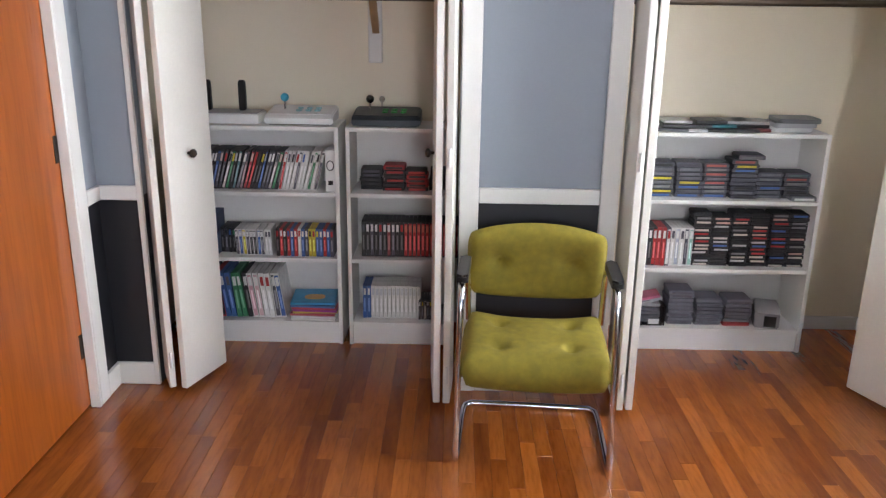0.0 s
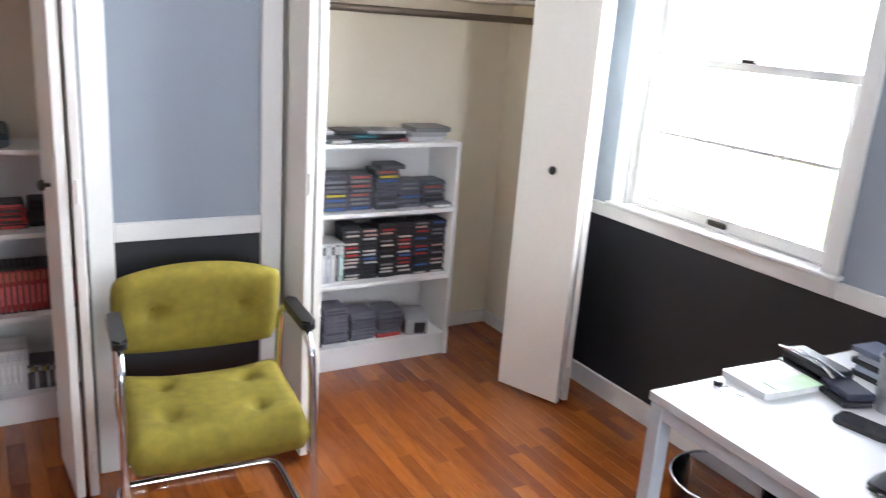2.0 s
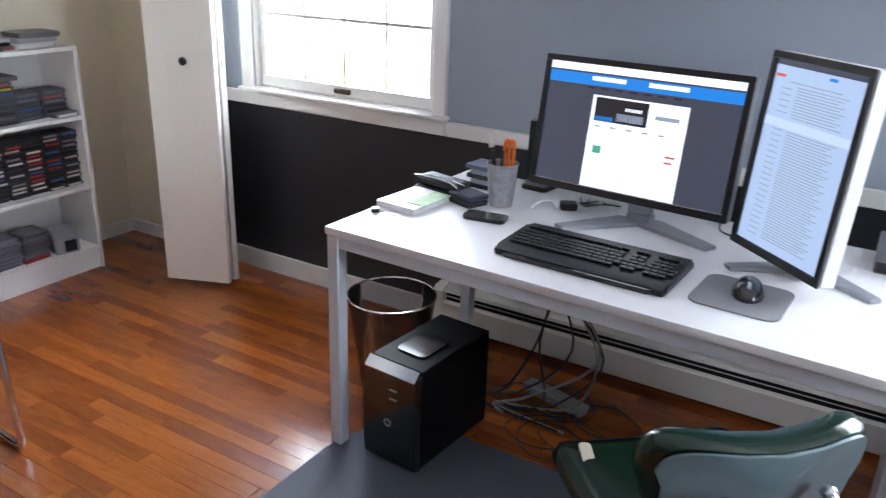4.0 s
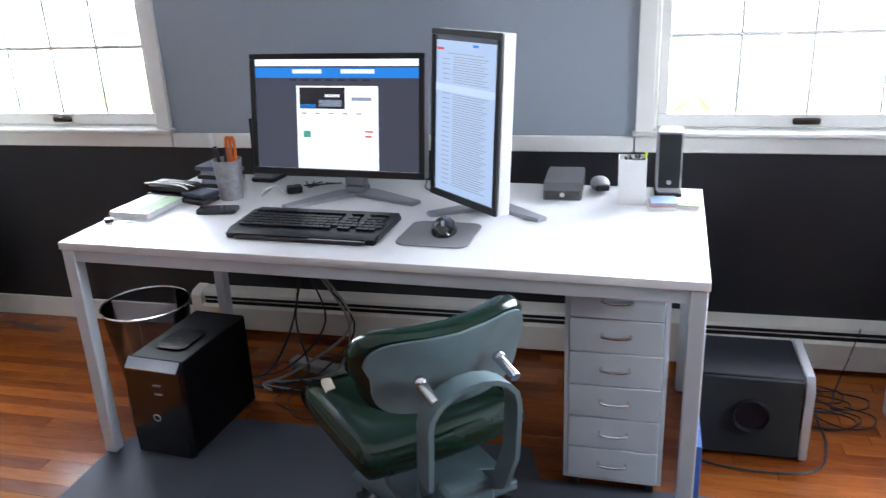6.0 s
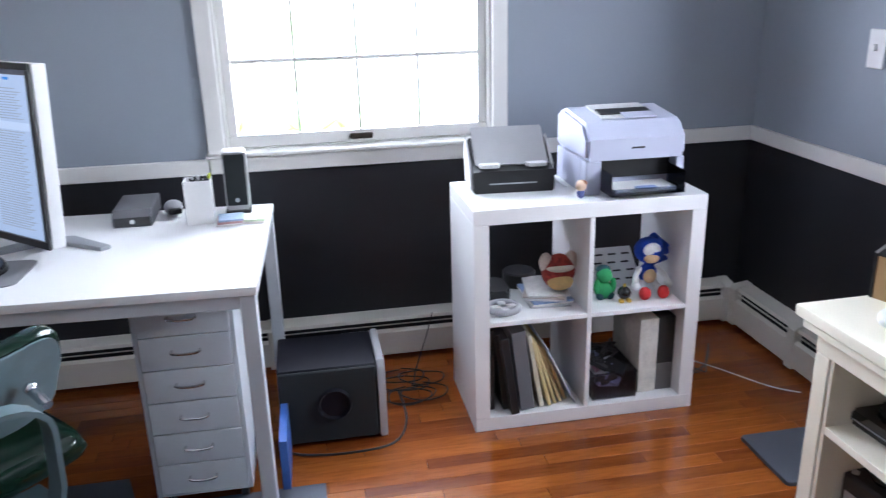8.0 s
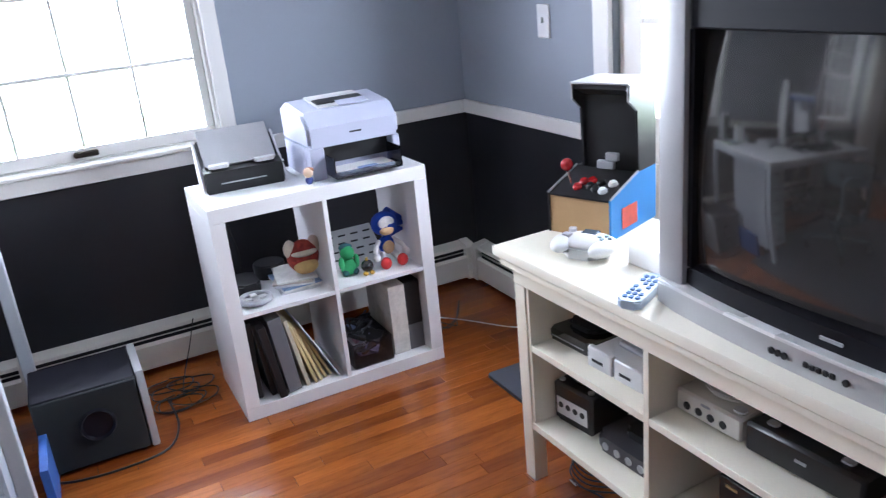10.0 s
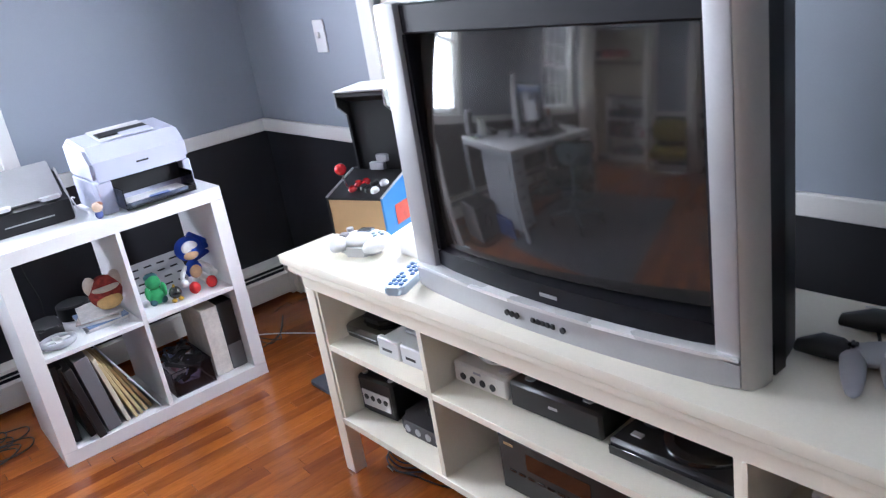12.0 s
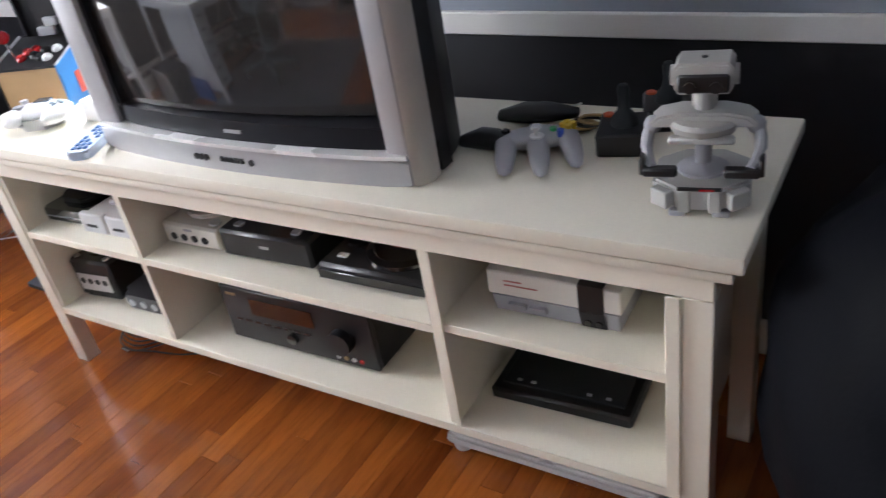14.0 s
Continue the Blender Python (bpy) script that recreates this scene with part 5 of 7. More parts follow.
for i in range(6):
    c = Vector((1.42 + rng.uniform(-0.1, 0.1), -0.74 + rng.uniform(-0.06, 0.06), 0.005))
    cable("black cable coiled on the floor by the subwoofer", [(c.x + 0.06 * math.cos(a) + 0.02 * rng.random(), c.y + 0.09 * math.sin(a), 0.005 + 0.012 * rng.random()) for a in (0, 1, 2, 3, 4, 5, 6.2)])
cable("black cable lying in front of the subwoofer", [(1.40, -0.66, 0.005), (1.20, -0.66, 0.005), (1.06, -0.60, 0.005), (1.03, -0.45, 0.005), (1.05, -0.3, 0.005), (1.10, -0.22, 0.005)], 0.004)
cable("black cable hanging from the heater top", [(1.66, -0.84, 0.20), (1.6, -0.8, 0.12), (1.5, -0.74, 0.03), (1.42, -0.72, 0.006)])


# ---- on and in the cube shelf ----
def on_cube(x, y, z=0.79, rz=0):
    return CUBE @ pose(x, y, z, 0, 0, rz)


sc = thing("document_scanner", "black document scanner with a silver feed flap", "scanner", on_cube(0.04, 0.20, 0.79, -4))
bm = bmesh.new()
prism(bm, [(0, 0), (0.17, 0), (0.19, 0.10), (0.16, 0.16), (0.07, 0.085), (0.0, 0.075)], "x", 0.008, 0.282, 0.004)
part("body", bm, BLACK, sc)
bm = bmesh.new()
prism(bm, [(0.04, 0.089), (0.052, 0.08), (0.175, 0.185), (0.165, 0.196)], "x", 0.02, 0.27, 0.003)
part("feed_flap", bm, SILVER, sc, "silver feed flap")
for x0 in (0.0, 0.2825):
    bm = bmesh.new()
    prism(bm, [(0.02, 0.01), (0.17, 0.01), (0.19, 0.10), (0.165, 0.165), (0.05, 0.085)], "x", x0, x0 + 0.0075, 0.002)
    part("side_cover", bm, LIGHTP, sc)
bm = bmesh.new()
bx(bm, 0.06, 0.22, -0.002, 0.002, 0.03, 0.034)
part("paper_slot", bm, SILVER, sc)
for x0 in (0.03, 0.19):
    bm = bmesh.new()
    slab(bm, x0, x0 + 0.07, 0.012, 0.05, 0.083, 0.095, 0.01, 0.003)
    part("paper_guide", bm, LIGHTP, sc)

pr = thing("laser_printer", "pale grey laser printer with an open paper tray", "printer", on_cube(0.392, 0.075, 0.79, 0))
PRW = pm("pale_blue_grey_plastic", (0.45, 0.47, 0.58), 0.42, var=0.03, scale=8, bump=0.04, bscale=400)
bm = bmesh.new()
prism(bm, [(0.0, 0.115), (0.30, 0.115), (0.30, 0.235), (0.24, 0.255), (0.05, 0.235), (0.0, 0.185)], "x", 0.0, 0.345, 0.012)
part("upper_body", bm, PRW, pr)
bm = bmesh.new()
bx(bm, 0.002, 0.345, 0.06, 0.30, 0.0, 0.114, 0.003)
bx(bm, 0.002, 0.055, 0.004, 0.059, 0.0, 0.114, 0.004)
bx(bm, 0.315, 0.344, 0.004, 0.059, 0.0, 0.114, 0.004)
part("lower_body", bm, PRW, pr)
bm = bmesh.new()
bx(bm, 0.056, 0.314, 0.05, 0.0595, 0.045, 0.112)
part("tray_recess", bm, BLACK, pr)
bm = bmesh.new()
bx(bm, 0.058, 0.312, -0.075, 0.05, 0.012, 0.018, 0.002)
bx(bm, 0.058, 0.312, -0.078, -0.074, 0.012, 0.036, 0.001)
bx(bm, 0.058, 0.062, -0.074, 0.05, 0.018, 0.085)
bx(bm, 0.308, 0.312, -0.074, 0.05, 0.018, 0.085)
part("paper_tray", bm, clear("smoky_tray_plastic", (0.55, 0.60, 0.72), 0.1, 0.18), pr, "smoky clear paper tray")
bm = bmesh.new()
bx(bm, 0.08, 0.29, -0.06, 0.05, 0.0185, 0.03, 0.001)
part("paper", bm, WHITEP, pr)
bm = bmesh.new()
slab(bm, 0.15, 0.22, -0.07, -0.045, 0.0305, 0.036, 0.005)
part("tray_guide", bm, pm("blue_plastic", (0.18, 0.27, 0.5), 0.4), pr, "blue tray guide")
bm = bmesh.new()
prism(bm, [(0.07, 0.2385), (0.23, 0.2555), (0.23, 0.262), (0.15, 0.2525), (0.07, 0.2425)], "x", 0.075, 0.27, 0.002)
part("output_tray", bm, LIGHTP, pr)
bm = bmesh.new()
prism(bm, [(0.10, 0.2465), (0.155, 0.2535), (0.155, 0.2585), (0.10, 0.2515)], "x", 0.082, 0.262)
part("output_slot", bm, BLACK, pr, "dark paper outlet")
bm = bmesh.new()
prism(bm, [(0.055, 0.2405), (0.098, 0.248), (0.098, 0.254), (0.055, 0.2445)], "x", 0.15, 0.26, 0.001)
part("paper_stop", bm, PRW, pr)
bm = bmesh.new()
bx(bm, 0.155, 0.20, -0.0012, 0.0005, 0.150, 0.156)
part("badge", bm, BLACK, pr, "plain dark badge")
fg = bmesh.new()
ball(fg, (0, 0, 0.016), 0.014, mat=1, squash=(1, 0.8, 1.1))
ball(fg, (0, 0, 0.042), 0.018)
ball(fg, (0.004, 0.004, 0.05), 0.017, mat=2, squash=(1.1, 1, 0.6))
solid("toy_figure", "tiny plastic toy figure beside the printer", "toy", fg, [paint((0.7, 0.5, 0.36)), paint((0.07, 0.1, 0.3)), paint((0.3, 0.1, 0.05))], on_cube(0.372, 0.06))
cable("white cable behind the printer", [tuple(CUBE @ Vector(q)) for q in ((0.37, 0.2, 0.794), (0.36, 0.28, 0.80), (0.36, 0.34, 0.83), (0.38, 0.385, 0.82))], 0.003, WHITEP)

Z2 = 0.403
wh = thing("steering_wheel_toy", "grey plastic racing wheel lying on the shelf", "toy", on_cube(0.118, 0.085, Z2, 0))
bm = bmesh.new()
tube(bm, [(0.052 * math.cos(radians(a)), 0.052 * math.sin(radians(a)), 0.016) for a in range(0, 360, 20)], 0.011, 10, True, smooth=1)
part("rim", bm, GREYP, wh)
bm = bmesh.new()
slab(bm, -0.045, 0.045, -0.012, 0.012, 0.008, 0.022, 0.006, 0.003)
slab(bm, -0.012, 0.012, -0.045, 0.045, 0.008, 0.022, 0.006, 0.003)
part("spoke", bm, LIGHTP, wh)
bm = bmesh.new()
slab(bm, -0.04, 0.045, 0.06, 0.20, 0.0, 0.05, 0.02, 0.008)
part("base", bm, BLACK, wh)
rng = random.Random(12)
for i in range(6):
    bm = bmesh.new()
    bx(bm, -0.07, 0.075, -0.09, 0.1, 0, 0.0075, 0.001)
    solid("magazine", "magazine in a loose pile on the shelf", "magazine", bm, paint(((0.6, 0.6, 0.62), (0.75, 0.72, 0.7), (0.2, 0.3, 0.5), (0.7, 0.7, 0.72), (0.5, 0.45, 0.4), (0.72, 0.72, 0.7))[i], 0.35), on_cube(0.29, 0.17, Z2 + 0.0078 * i, rng.uniform(-22, 14)), "magazine pile")
bm = bmesh.new()
lathe(bm, [(0.06, 0), (0.06, 0.05), (0.055, 0.055), (0.01, 0.055)], 28)
solid("disc_spindle", "dark spindle of discs at the back of the shelf", "discs", bm, BLACK, on_cube(0.24, 0.325, Z2))
# red and gold paper bag, stood in for by plain rounded shapes
bm = bmesh.new()
ball(bm, (0, 0, 0.065), 0.06, squash=(1, 0.7, 1.05))
ball(bm, (0, -0.026, 0.035), 0.042, mat=1, squash=(1.1, 0.7, 0.7))
ball(bm, (0.045, 0, 0.10), 0.03, mat=2, squash=(0.8, 0.6, 1.2))
ball(bm, (-0.045, 0, 0.10), 0.03, mat=2, squash=(0.8, 0.6, 1.2))
ball(bm, (0, -0.02, 0.085), 0.045, mat=2, squash=(1.1, 0.7, 0.3))
solid("shelf_item", "red and gold paper bag on the magazines, shaped as rounded lumps", "toy", bm, [pm("mottled_red", (0.30, 0.04, 0.03), 0.9, var=0.5, scale=45, bump=0.8), paint((0.62, 0.42, 0.17), 0.8), paint((0.66, 0.6, 0.52), 0.8)], on_cube(0.325, 0.13, Z2 + 0.047))
bm = bmesh.new()
ball(bm, (0, 0, 0.03), 0.028, squash=(1.2, 0.9, 1.2))
ball(bm, (0, 0, 0.085), 0.028)
ball(bm, (-0.03, -0.01, 0.05), 0.014, squash=(0.8, 0.8, 2))
ball(bm, (0.03, -0.01, 0.05), 0.014, squash=(0.8, 0.8, 2))
ball(bm, (0.0, 0.012, 0.103), 0.024, mat=1, squash=(1.1, 1, 0.6))
ball(bm, (-0.018, -0.012, 0.012), 0.014, mat=1)
ball(bm, (0.02, -0.012, 0.012), 0.014, mat=1)
solid("shelf_item", "small green soft toy on the shelf", "toy", bm, [paint((0.03, 0.30, 0.10), 0.85), paint((0.03, 0.10, 0.11), 0.85)], on_cube(0.49, 0.12, Z2))
bm = bmesh.new()
ball(bm, (0, 0, 0.034), 0.024)
ball(bm, (-0.013, -0.01, 0.008), 0.010, mat=1, squash=(1, 1.4, 0.7))
ball(bm, (0.013, -0.01, 0.008), 0.010, mat=1, squash=(1, 1.4, 0.7))
rod(bm, (0, 0, 0.055), (0, 0, 0.066), 0.005, mat=1)
solid("toy_figure", "round black toy with yellow feet", "toy", bm, [GLOSSK, paint((0.65, 0.4, 0.05))], on_cube(0.545, 0.07, Z2))
bm = bmesh.new()
ball(bm, (0, 0, 0.16), 0.052, squash=(1, 0.95, 0.9))
for a, z, ln in ((-20, 0.19, 0.075), (0, 0.165, 0.085), (20, 0.135, 0.07)):
    rod(bm, (0.02, 0.02, z - 0.008), (0.02 + ln, 0.03, z - 0.03 + a * 0.0003), 0.034, 0.004, 12)
ball(bm, (0, 0.0, 0.075), 0.032, squash=(1, 0.8, 1.2))
ball(bm, (0, -0.02, 0.07), 0.024, mat=1, squash=(1, 0.6, 1.1))
ball(bm, (-0.008, -0.042, 0.143), 0.024, mat=1, squash=(1.2, 0.6, 0.7))
ball(bm, (-0.005, -0.036, 0.172), 0.026, mat=2, squash=(1.25, 0.5, 1))
for s in (-1, 1):
    tube(bm, [(s * 0.028, 0, 0.095), (s * 0.055, -0.02, 0.07), (s * 0.06, -0.035, 0.05)], 0.009, 8, mat=2)
    ball(bm, (s * 0.06, -0.038, 0.045), 0.016, mat=2)
    tube(bm, [(s * 0.018, -0.005, 0.045), (s * 0.028, -0.03, 0.03), (s * 0.032, -0.05, 0.022)], 0.013, 8, mat=2)
    ball(bm, (s * 0.034, -0.062, 0.024), 0.024, mat=3, squash=(0.9, 0.8, 1.0))
solid("shelf_item", "blue soft toy with red shoes sitting on the shelf", "toy", bm, [pm("blue_plush", (0.012, 0.06, 0.42), 0.9, var=0.2, scale=30, bump=0.5), paint((0.62, 0.42, 0.24), 0.85), paint((0.75, 0.75, 0.74), 0.85), paint((0.55, 0.02, 0.02), 0.7)], on_cube(0.655, 0.13, Z2, 0))
bd = thing("slotted_board", "grey slotted plastic board leaning at the back of the shelf", "board", on_cube(0.43, 0.20, Z2, 0))
bm = bmesh.new()
bx(bm, 0, 0.24, -0.002, 0.002, 0, 0.17, 0.001)
tilt = Matrix.Rotation(radians(-50), 4, "X")
leaf = part("panel", bm, LIGHTP, bd, at=tilt)
for i in range(4):
    for j in range(4):
        bm = bmesh.new()
        x, z = 0.03 + 0.052 * i + 0.012 * (j % 2), 0.03 + 0.035 * j
        bx(bm, x, x + 0.03, -0.0035, -0.0022, z, z + 0.007)
        part("slot", bm, BLACK, leaf)

# binders and folders
Z1 = 0.0505
BINDB = pm("black_binder_vinyl", (0.014, 0.014, 0.016), 0.5, bump=0.15)


def binder(label, w, h, d, x, y, lean, mat, group="binders and folders"):
    b = bmesh.new()
    bx(b, 0, w, 0, d, 0, h, 0.002)
    return solid("binder", label, "binder", b, mat, on_cube(x, y, Z1, 0) @ Matrix.Rotation(radians(lean), 4, "Y"), group)


binder("thin black binder standing in the shelf", 0.022, 0.30, 0.26, 0.056, 0.05, 0, BINDB)
binder("black ring binder leaning in the shelf", 0.028, 0.29, 0.25, 0.128, 0.0, -8, BINDB)
binder("thin black binder leaning in the shelf", 0.022, 0.29, 0.25, 0.106, 0.04, -6, BINDB)
binder("grey ring binder leaning in the shelf", 0.05, 0.30, 0.26, 0.165, 0.02, -7, pm("grey_binder_vinyl", (0.16, 0.165, 0.18), 0.5))
binder("pale folder leaning in the shelf", 0.016, 0.28, 0.24, 0.235, 0.03, -10, paint((0.66, 0.62, 0.48), 0.7))
MANILA = paint((0.62, 0.50, 0.26), 0.75)
for i in range(4):
    binder("yellow manila folder leaning in the shelf", 0.012, 0.26 - 0.012 * i, 0.24, 0.268 + 0.022 * i, 0.03 + 0.01 * i, -15 - 2.5 * i, MANILA)
binder("blue-edged folder leaning in the shelf", 0.006, 0.27, 0.24, 0.362, 0.03, -26, paint((0.55, 0.6, 0.7), 0.5))
binder("white box file with clasps standing in the shelf", 0.068, 0.285, 0.24, 0.605, 0.05, 0, paint((0.70, 0.68, 0.62), 0.5))
bb = thing("console_box", "black and grey box standing in the shelf", "box", on_cube(0.676, 0.055, Z1))
bm = bmesh.new()
bx(bm, 0, 0.062, 0, 0.22, 0.105, 0.285, 0.002)
part("upper_half", bm, BINDB, bb)
bm = bmesh.new()
bx(bm, 0, 0.062, 0, 0.22, 0, 0.1045, 0.002)
part("lower_half", bm, pm("grey_card", (0.15, 0.15, 0.155), 0.6), bb, "grey lower half")


def clear_bin(label, m, w, d, h, tint):
    k = thing("storage_bin", label, "bin", m, "clear bins")
    b = bmesh.new()
    bx(b, 0.006, w - 0.006, 0.006, d - 0.006, 0, 0.003)
    for q in ((0, 0.003, 0, d), (w - 0.003, w, 0, d), (0.003, w - 0.003, 0, 0.003), (0.003, w - 0.003, d - 0.003, d)):
        bx(b, *q, 0.0, h)
    tube(b, [(0, 0, h), (w, 0, h), (w, d, h), (0, d, h)], 0.004, 6, True, smooth=1)
    part("tub", b, clear("cloudy_plastic", tint, 0.25, 0.1), k)
    return k


clear_bin("clear plastic tub full of small parts in the shelf", on_cube(0.43, 0.03, Z1), 0.16, 0.24, 0.10, (0.85, 0.84, 0.88))
rng = random.Random(21)
for i in range(22):
    bm = bmesh.new()
    s = rng.uniform(0.018, 0.04)
    bx(bm, -s, s, -s * 0.7, s * 0.7, -0.008, 0.008, 0.002)
    solid("small_part", "small loose part in the clear tub", "part", bm, rng.choice([paint((0.62, 0.6, 0.62)), paint((0.3, 0.3, 0.5)), BLACK, BLACK, paint((0.5, 0.28, 0.33)), paint((0.2, 0.24, 0.4))]), on_cube(0.475 + rng.uniform(0, 0.07), 0.08 + rng.uniform(0, 0.12), Z1 + 0.02 + 0.0052 * i, rng.uniform(0, 180)) @ pose(0, 0, 0, rng.uniform(-25, 25), rng.uniform(-25, 25)), "loose parts in the tub")
for i in range(4):
    cable("black controller cable in the tub", [tuple(CUBE @ Vector((0.45 + rng.uniform(0, 0.11), 0.07 + rng.uniform(0, 0.16), Z1 + 0.11 + rng.uniform(0, 0.05)))) for _ in range(6)], 0.004)
cable("white cable on the floor behind the cube shelf", [(1.50, -1.70, 0.006), (1.42, -1.80, 0.006), (1.3, -1.9, 0.006), (1.1, -2.0, 0.02), (0.98, -2.05, 0.05)], 0.003, WHITEP)
for i in range(3):
    cable("black cable on the floor behind the cube shelf", [(1.52, -1.72 - 0.05 * i, 0.006), (1.36 + 0.04 * i, -1.78, 0.006), (1.28, -1.76 - 0.04 * i, 0.006), (1.34, -1.88, 0.006), (1.5, -1.98, 0.006)])
cable("dark cable behind the cube shelf", [(1.47, -1.03, 0.78), (1.50, -1.02, 0.6), (1.50, -1.04, 0.45), (1.49, -1.0, 0.2), (1.50, -1.0, 0.01)], 0.003)


# ---- on and in the television bench ----
def on_bench(x, y, z=0.735, rz=0):
    return BENCH @ pose(x, y, z, 0, 0, rz)


IVORYP = pm("warm_white_plastic", (0.70, 0.67, 0.60), 0.4, var=0.04, scale=10)
RED = pm("red_plastic", (0.50, 0.012, 0.015), 0.25, var=0.05, coat=0.4)
ar = thing("mini_arcade", "small tabletop arcade cabinet with red stick and buttons", "arcade", on_bench(0.012, 0.185, 0.735, 19) @ Matrix.Diagonal((0.88, 0.9, 0.9, 1)))
BLUEP = pm("blue_paint", (0.03, 0.20, 0.50), 0.4)
for x0 in (0.0, 0.222):
    bm = bmesh.new()
    prism(bm, [(0, 0), (0.27, 0), (0.27, 0.172), (0.165, 0.172), (0, 0.125)], "x", x0, x0 + 0.008, 0.001)
    part("side_panel", bm, BLUEP if x0 else BLACK, ar, "blue lower side panel" if x0 else "black side panel")
    bm = bmesh.new()
    prism(bm, [(0.165, 0.1725), (0.27, 0.1725), (0.27, 0.44), (0.112, 0.44), (0.112, 0.395), (0.158, 0.36)], "x", max(x0, 0.026), max(x0, 0.026) + 0.008, 0.001)
    part("hood_side", bm, BLACK, ar, "upper side panel of the hood")
    bm = bmesh.new()
    xh = max(x0, 0.026) + 0.004
    tube(bm, [(x0 + 0.004, 0.0, 0.126), (x0 + 0.004, 0.164, 0.175)], 0.004, 6, smooth=1)
    part("edge_trim", bm, SILVER, ar, "silver edge strip")
    bm = bmesh.new()
    tube(bm, [(xh, 0.157, 0.361), (xh, 0.111, 0.396), (xh, 0.111, 0.441), (xh, 0.27, 0.441)], 0.0035, 6, smooth=1)
    part("hood_trim", bm, SILVER, ar, "silver edge strip")
bm = bmesh.new()
bx(bm, 0.0085, 0.2215, 0.003, 0.012, 0.0, 0.118)
part("front_panel", bm, pm("raw_fibreboard", (0.42, 0.26, 0.12), 0.7, var=0.1, bump=0.2), ar, "bare brown front panel")
bm = bmesh.new()
prism(bm, [(0.0, 0.119), (0.164, 0.1665), (0.164, 0.172), (0.0, 0.125)], "x", 0.0085, 0.2215)
part("control_panel", bm, BLACK, ar)
bm = bmesh.new()
prism(bm, [(0.168, 0.15), (0.18, 0.15), (0.172, 0.40), (0.117, 0.425), (0.117, 0.436), (0.265, 0.436), (0.265, 0.002), (0.168, 0.002)], "x", 0.0345, 0.2215)
part("screen_housing", bm, BLACK, ar)
bm = bmesh.new()
bx(bm, 0.026, 0.23, 0.108, 0.27, 0.4405, 0.446, 0.001)
part("roof", bm, SILVER, ar)
bm = bmesh.new()
rod(bm, (0.05, 0.06, 0.14), (0.043, 0.055, 0.195), 0.004)
part("stick", bm, CHROME, ar)
bm = bmesh.new()
ball(bm, (0.042, 0.054, 0.205), 0.02)
part("stick_ball", bm, RED, ar, "red ball top")
for x, y, mt in ((0.085, 0.045, RED), (0.09, 0.075, RED), (0.115, 0.085, RED), (0.125, 0.055, BLACK), (0.15, 0.08, BLACK), (0.15, 0.045, BLACK), (0.178, 0.04, WHITEP), (0.19, 0.08, WHITEP)):
    bm = bmesh.new()
    lathe(bm, [(0.015, 0), (0.015, 0.006), (0.012, 0.009), (0.011, 0.012), (0.001, 0.013)], 18)
    part("button", bm, mt, ar, at=pose(x, y, 0.1245 + 0.306 * y, 17))
bm = bmesh.new()
bx(bm, 0.09, 0.15, 0.146, 0.164, 0.174, 0.20, 0.003)
bx(bm, 0.12, 0.165, 0.148, 0.165, 0.201, 0.226, 0.003)
part("mechanism", bm, GREYP, ar, "grey plastic lever block")
bm = bmesh.new()
bx(bm, 0.2305, 0.2315, 0.06, 0.15, 0.02, 0.085)
part("decal", bm, paint((0.55, 0.08, 0.05)), ar, "red and yellow decal")


def gamepad(name, label, m, mat, w, prongs, group="game controllers"):
    """A controller with prongs pointing to -y; prongs: x, length, splay."""
    k = thing(name, label, "controller", m, group)
    b = bmesh.new()
    ball(b, (0, 0.01, 0.022), 0.03, squash=(w / 0.06, 1.15, 0.62), n=24)
    for x, ln, sp in prongs:
        a, c = Vector((x, 0.0, 0.022)), Vector((x + sp, -ln, 0.014))
        loops = []
        for t, r in ((0, 0.02), (0.3, 0.02), (0.65, 0.017), (0.9, 0.012), (1.0, 0.005)):
            p = a.lerp(c, t)
            loops.append([p + Vector((r * math.cos(q), 0, 0.75 * r * math.sin(q))) for q in [2 * math.pi * i / 12 for i in range(12)]])
        sweep(b, loops)
    part("shell", b, mat, k, angle=70)
    return k


pad = thing("gamepad", "chunky white game controller with a small dark window", "controller", on_bench(0.228, 0.145, 0.735, 24), "game controllers")
bm = bmesh.new()
prism(bm, rrect(-0.062, 0.062, -0.045, 0.05, 0.035), "z", 0.0, 0.026, 0.01)
part("base", bm, LIGHTP, pad, "pale grey underside")
bm = bmesh.new()
ball(bm, (0, 0.012, 0.032), 0.05, squash=(1.62, 1.02, 0.4), n=28)
for sx in (-1, 1):
    ball(bm, (sx * 0.058, -0.022, 0.03), 0.03, squash=(0.9, 1.65, 0.66), turn=Matrix.Rotation(radians(sx * -12), 4, "Z"))
part("shell", bm, WHITEP, pad, angle=80)
bm = bmesh.new()
bx(bm, -0.022, 0.022, 0.012, 0.044, 0.046, 0.054, 0.003)
part("window", bm, pm("dark_display", (0.05, 0.08, 0.11), 0.2), pad, "dark little window")
for x, y in ((0.05, 0.018), (0.064, 0.006), (0.036, 0.006), (0.05, -0.008)):
    bm = bmesh.new()
    rod(bm, (x, y, 0.04), (x, y, 0.0525), 0.006)
    part("button", bm, paint((0.38, 0.5, 0.55)), pad)
bm = bmesh.new()
slab(bm, -0.062, -0.038, -0.016, 0.006, 0.042, 0.053, 0.005, 0.002)
part("direction_pad", bm, GREYP, pad)
bm = bmesh.new()
rod(bm, (-0.05, 0.026, 0.04), (-0.05, 0.026, 0.058), 0.010)
part("thumb_stick", bm, LIGHTP, pad)
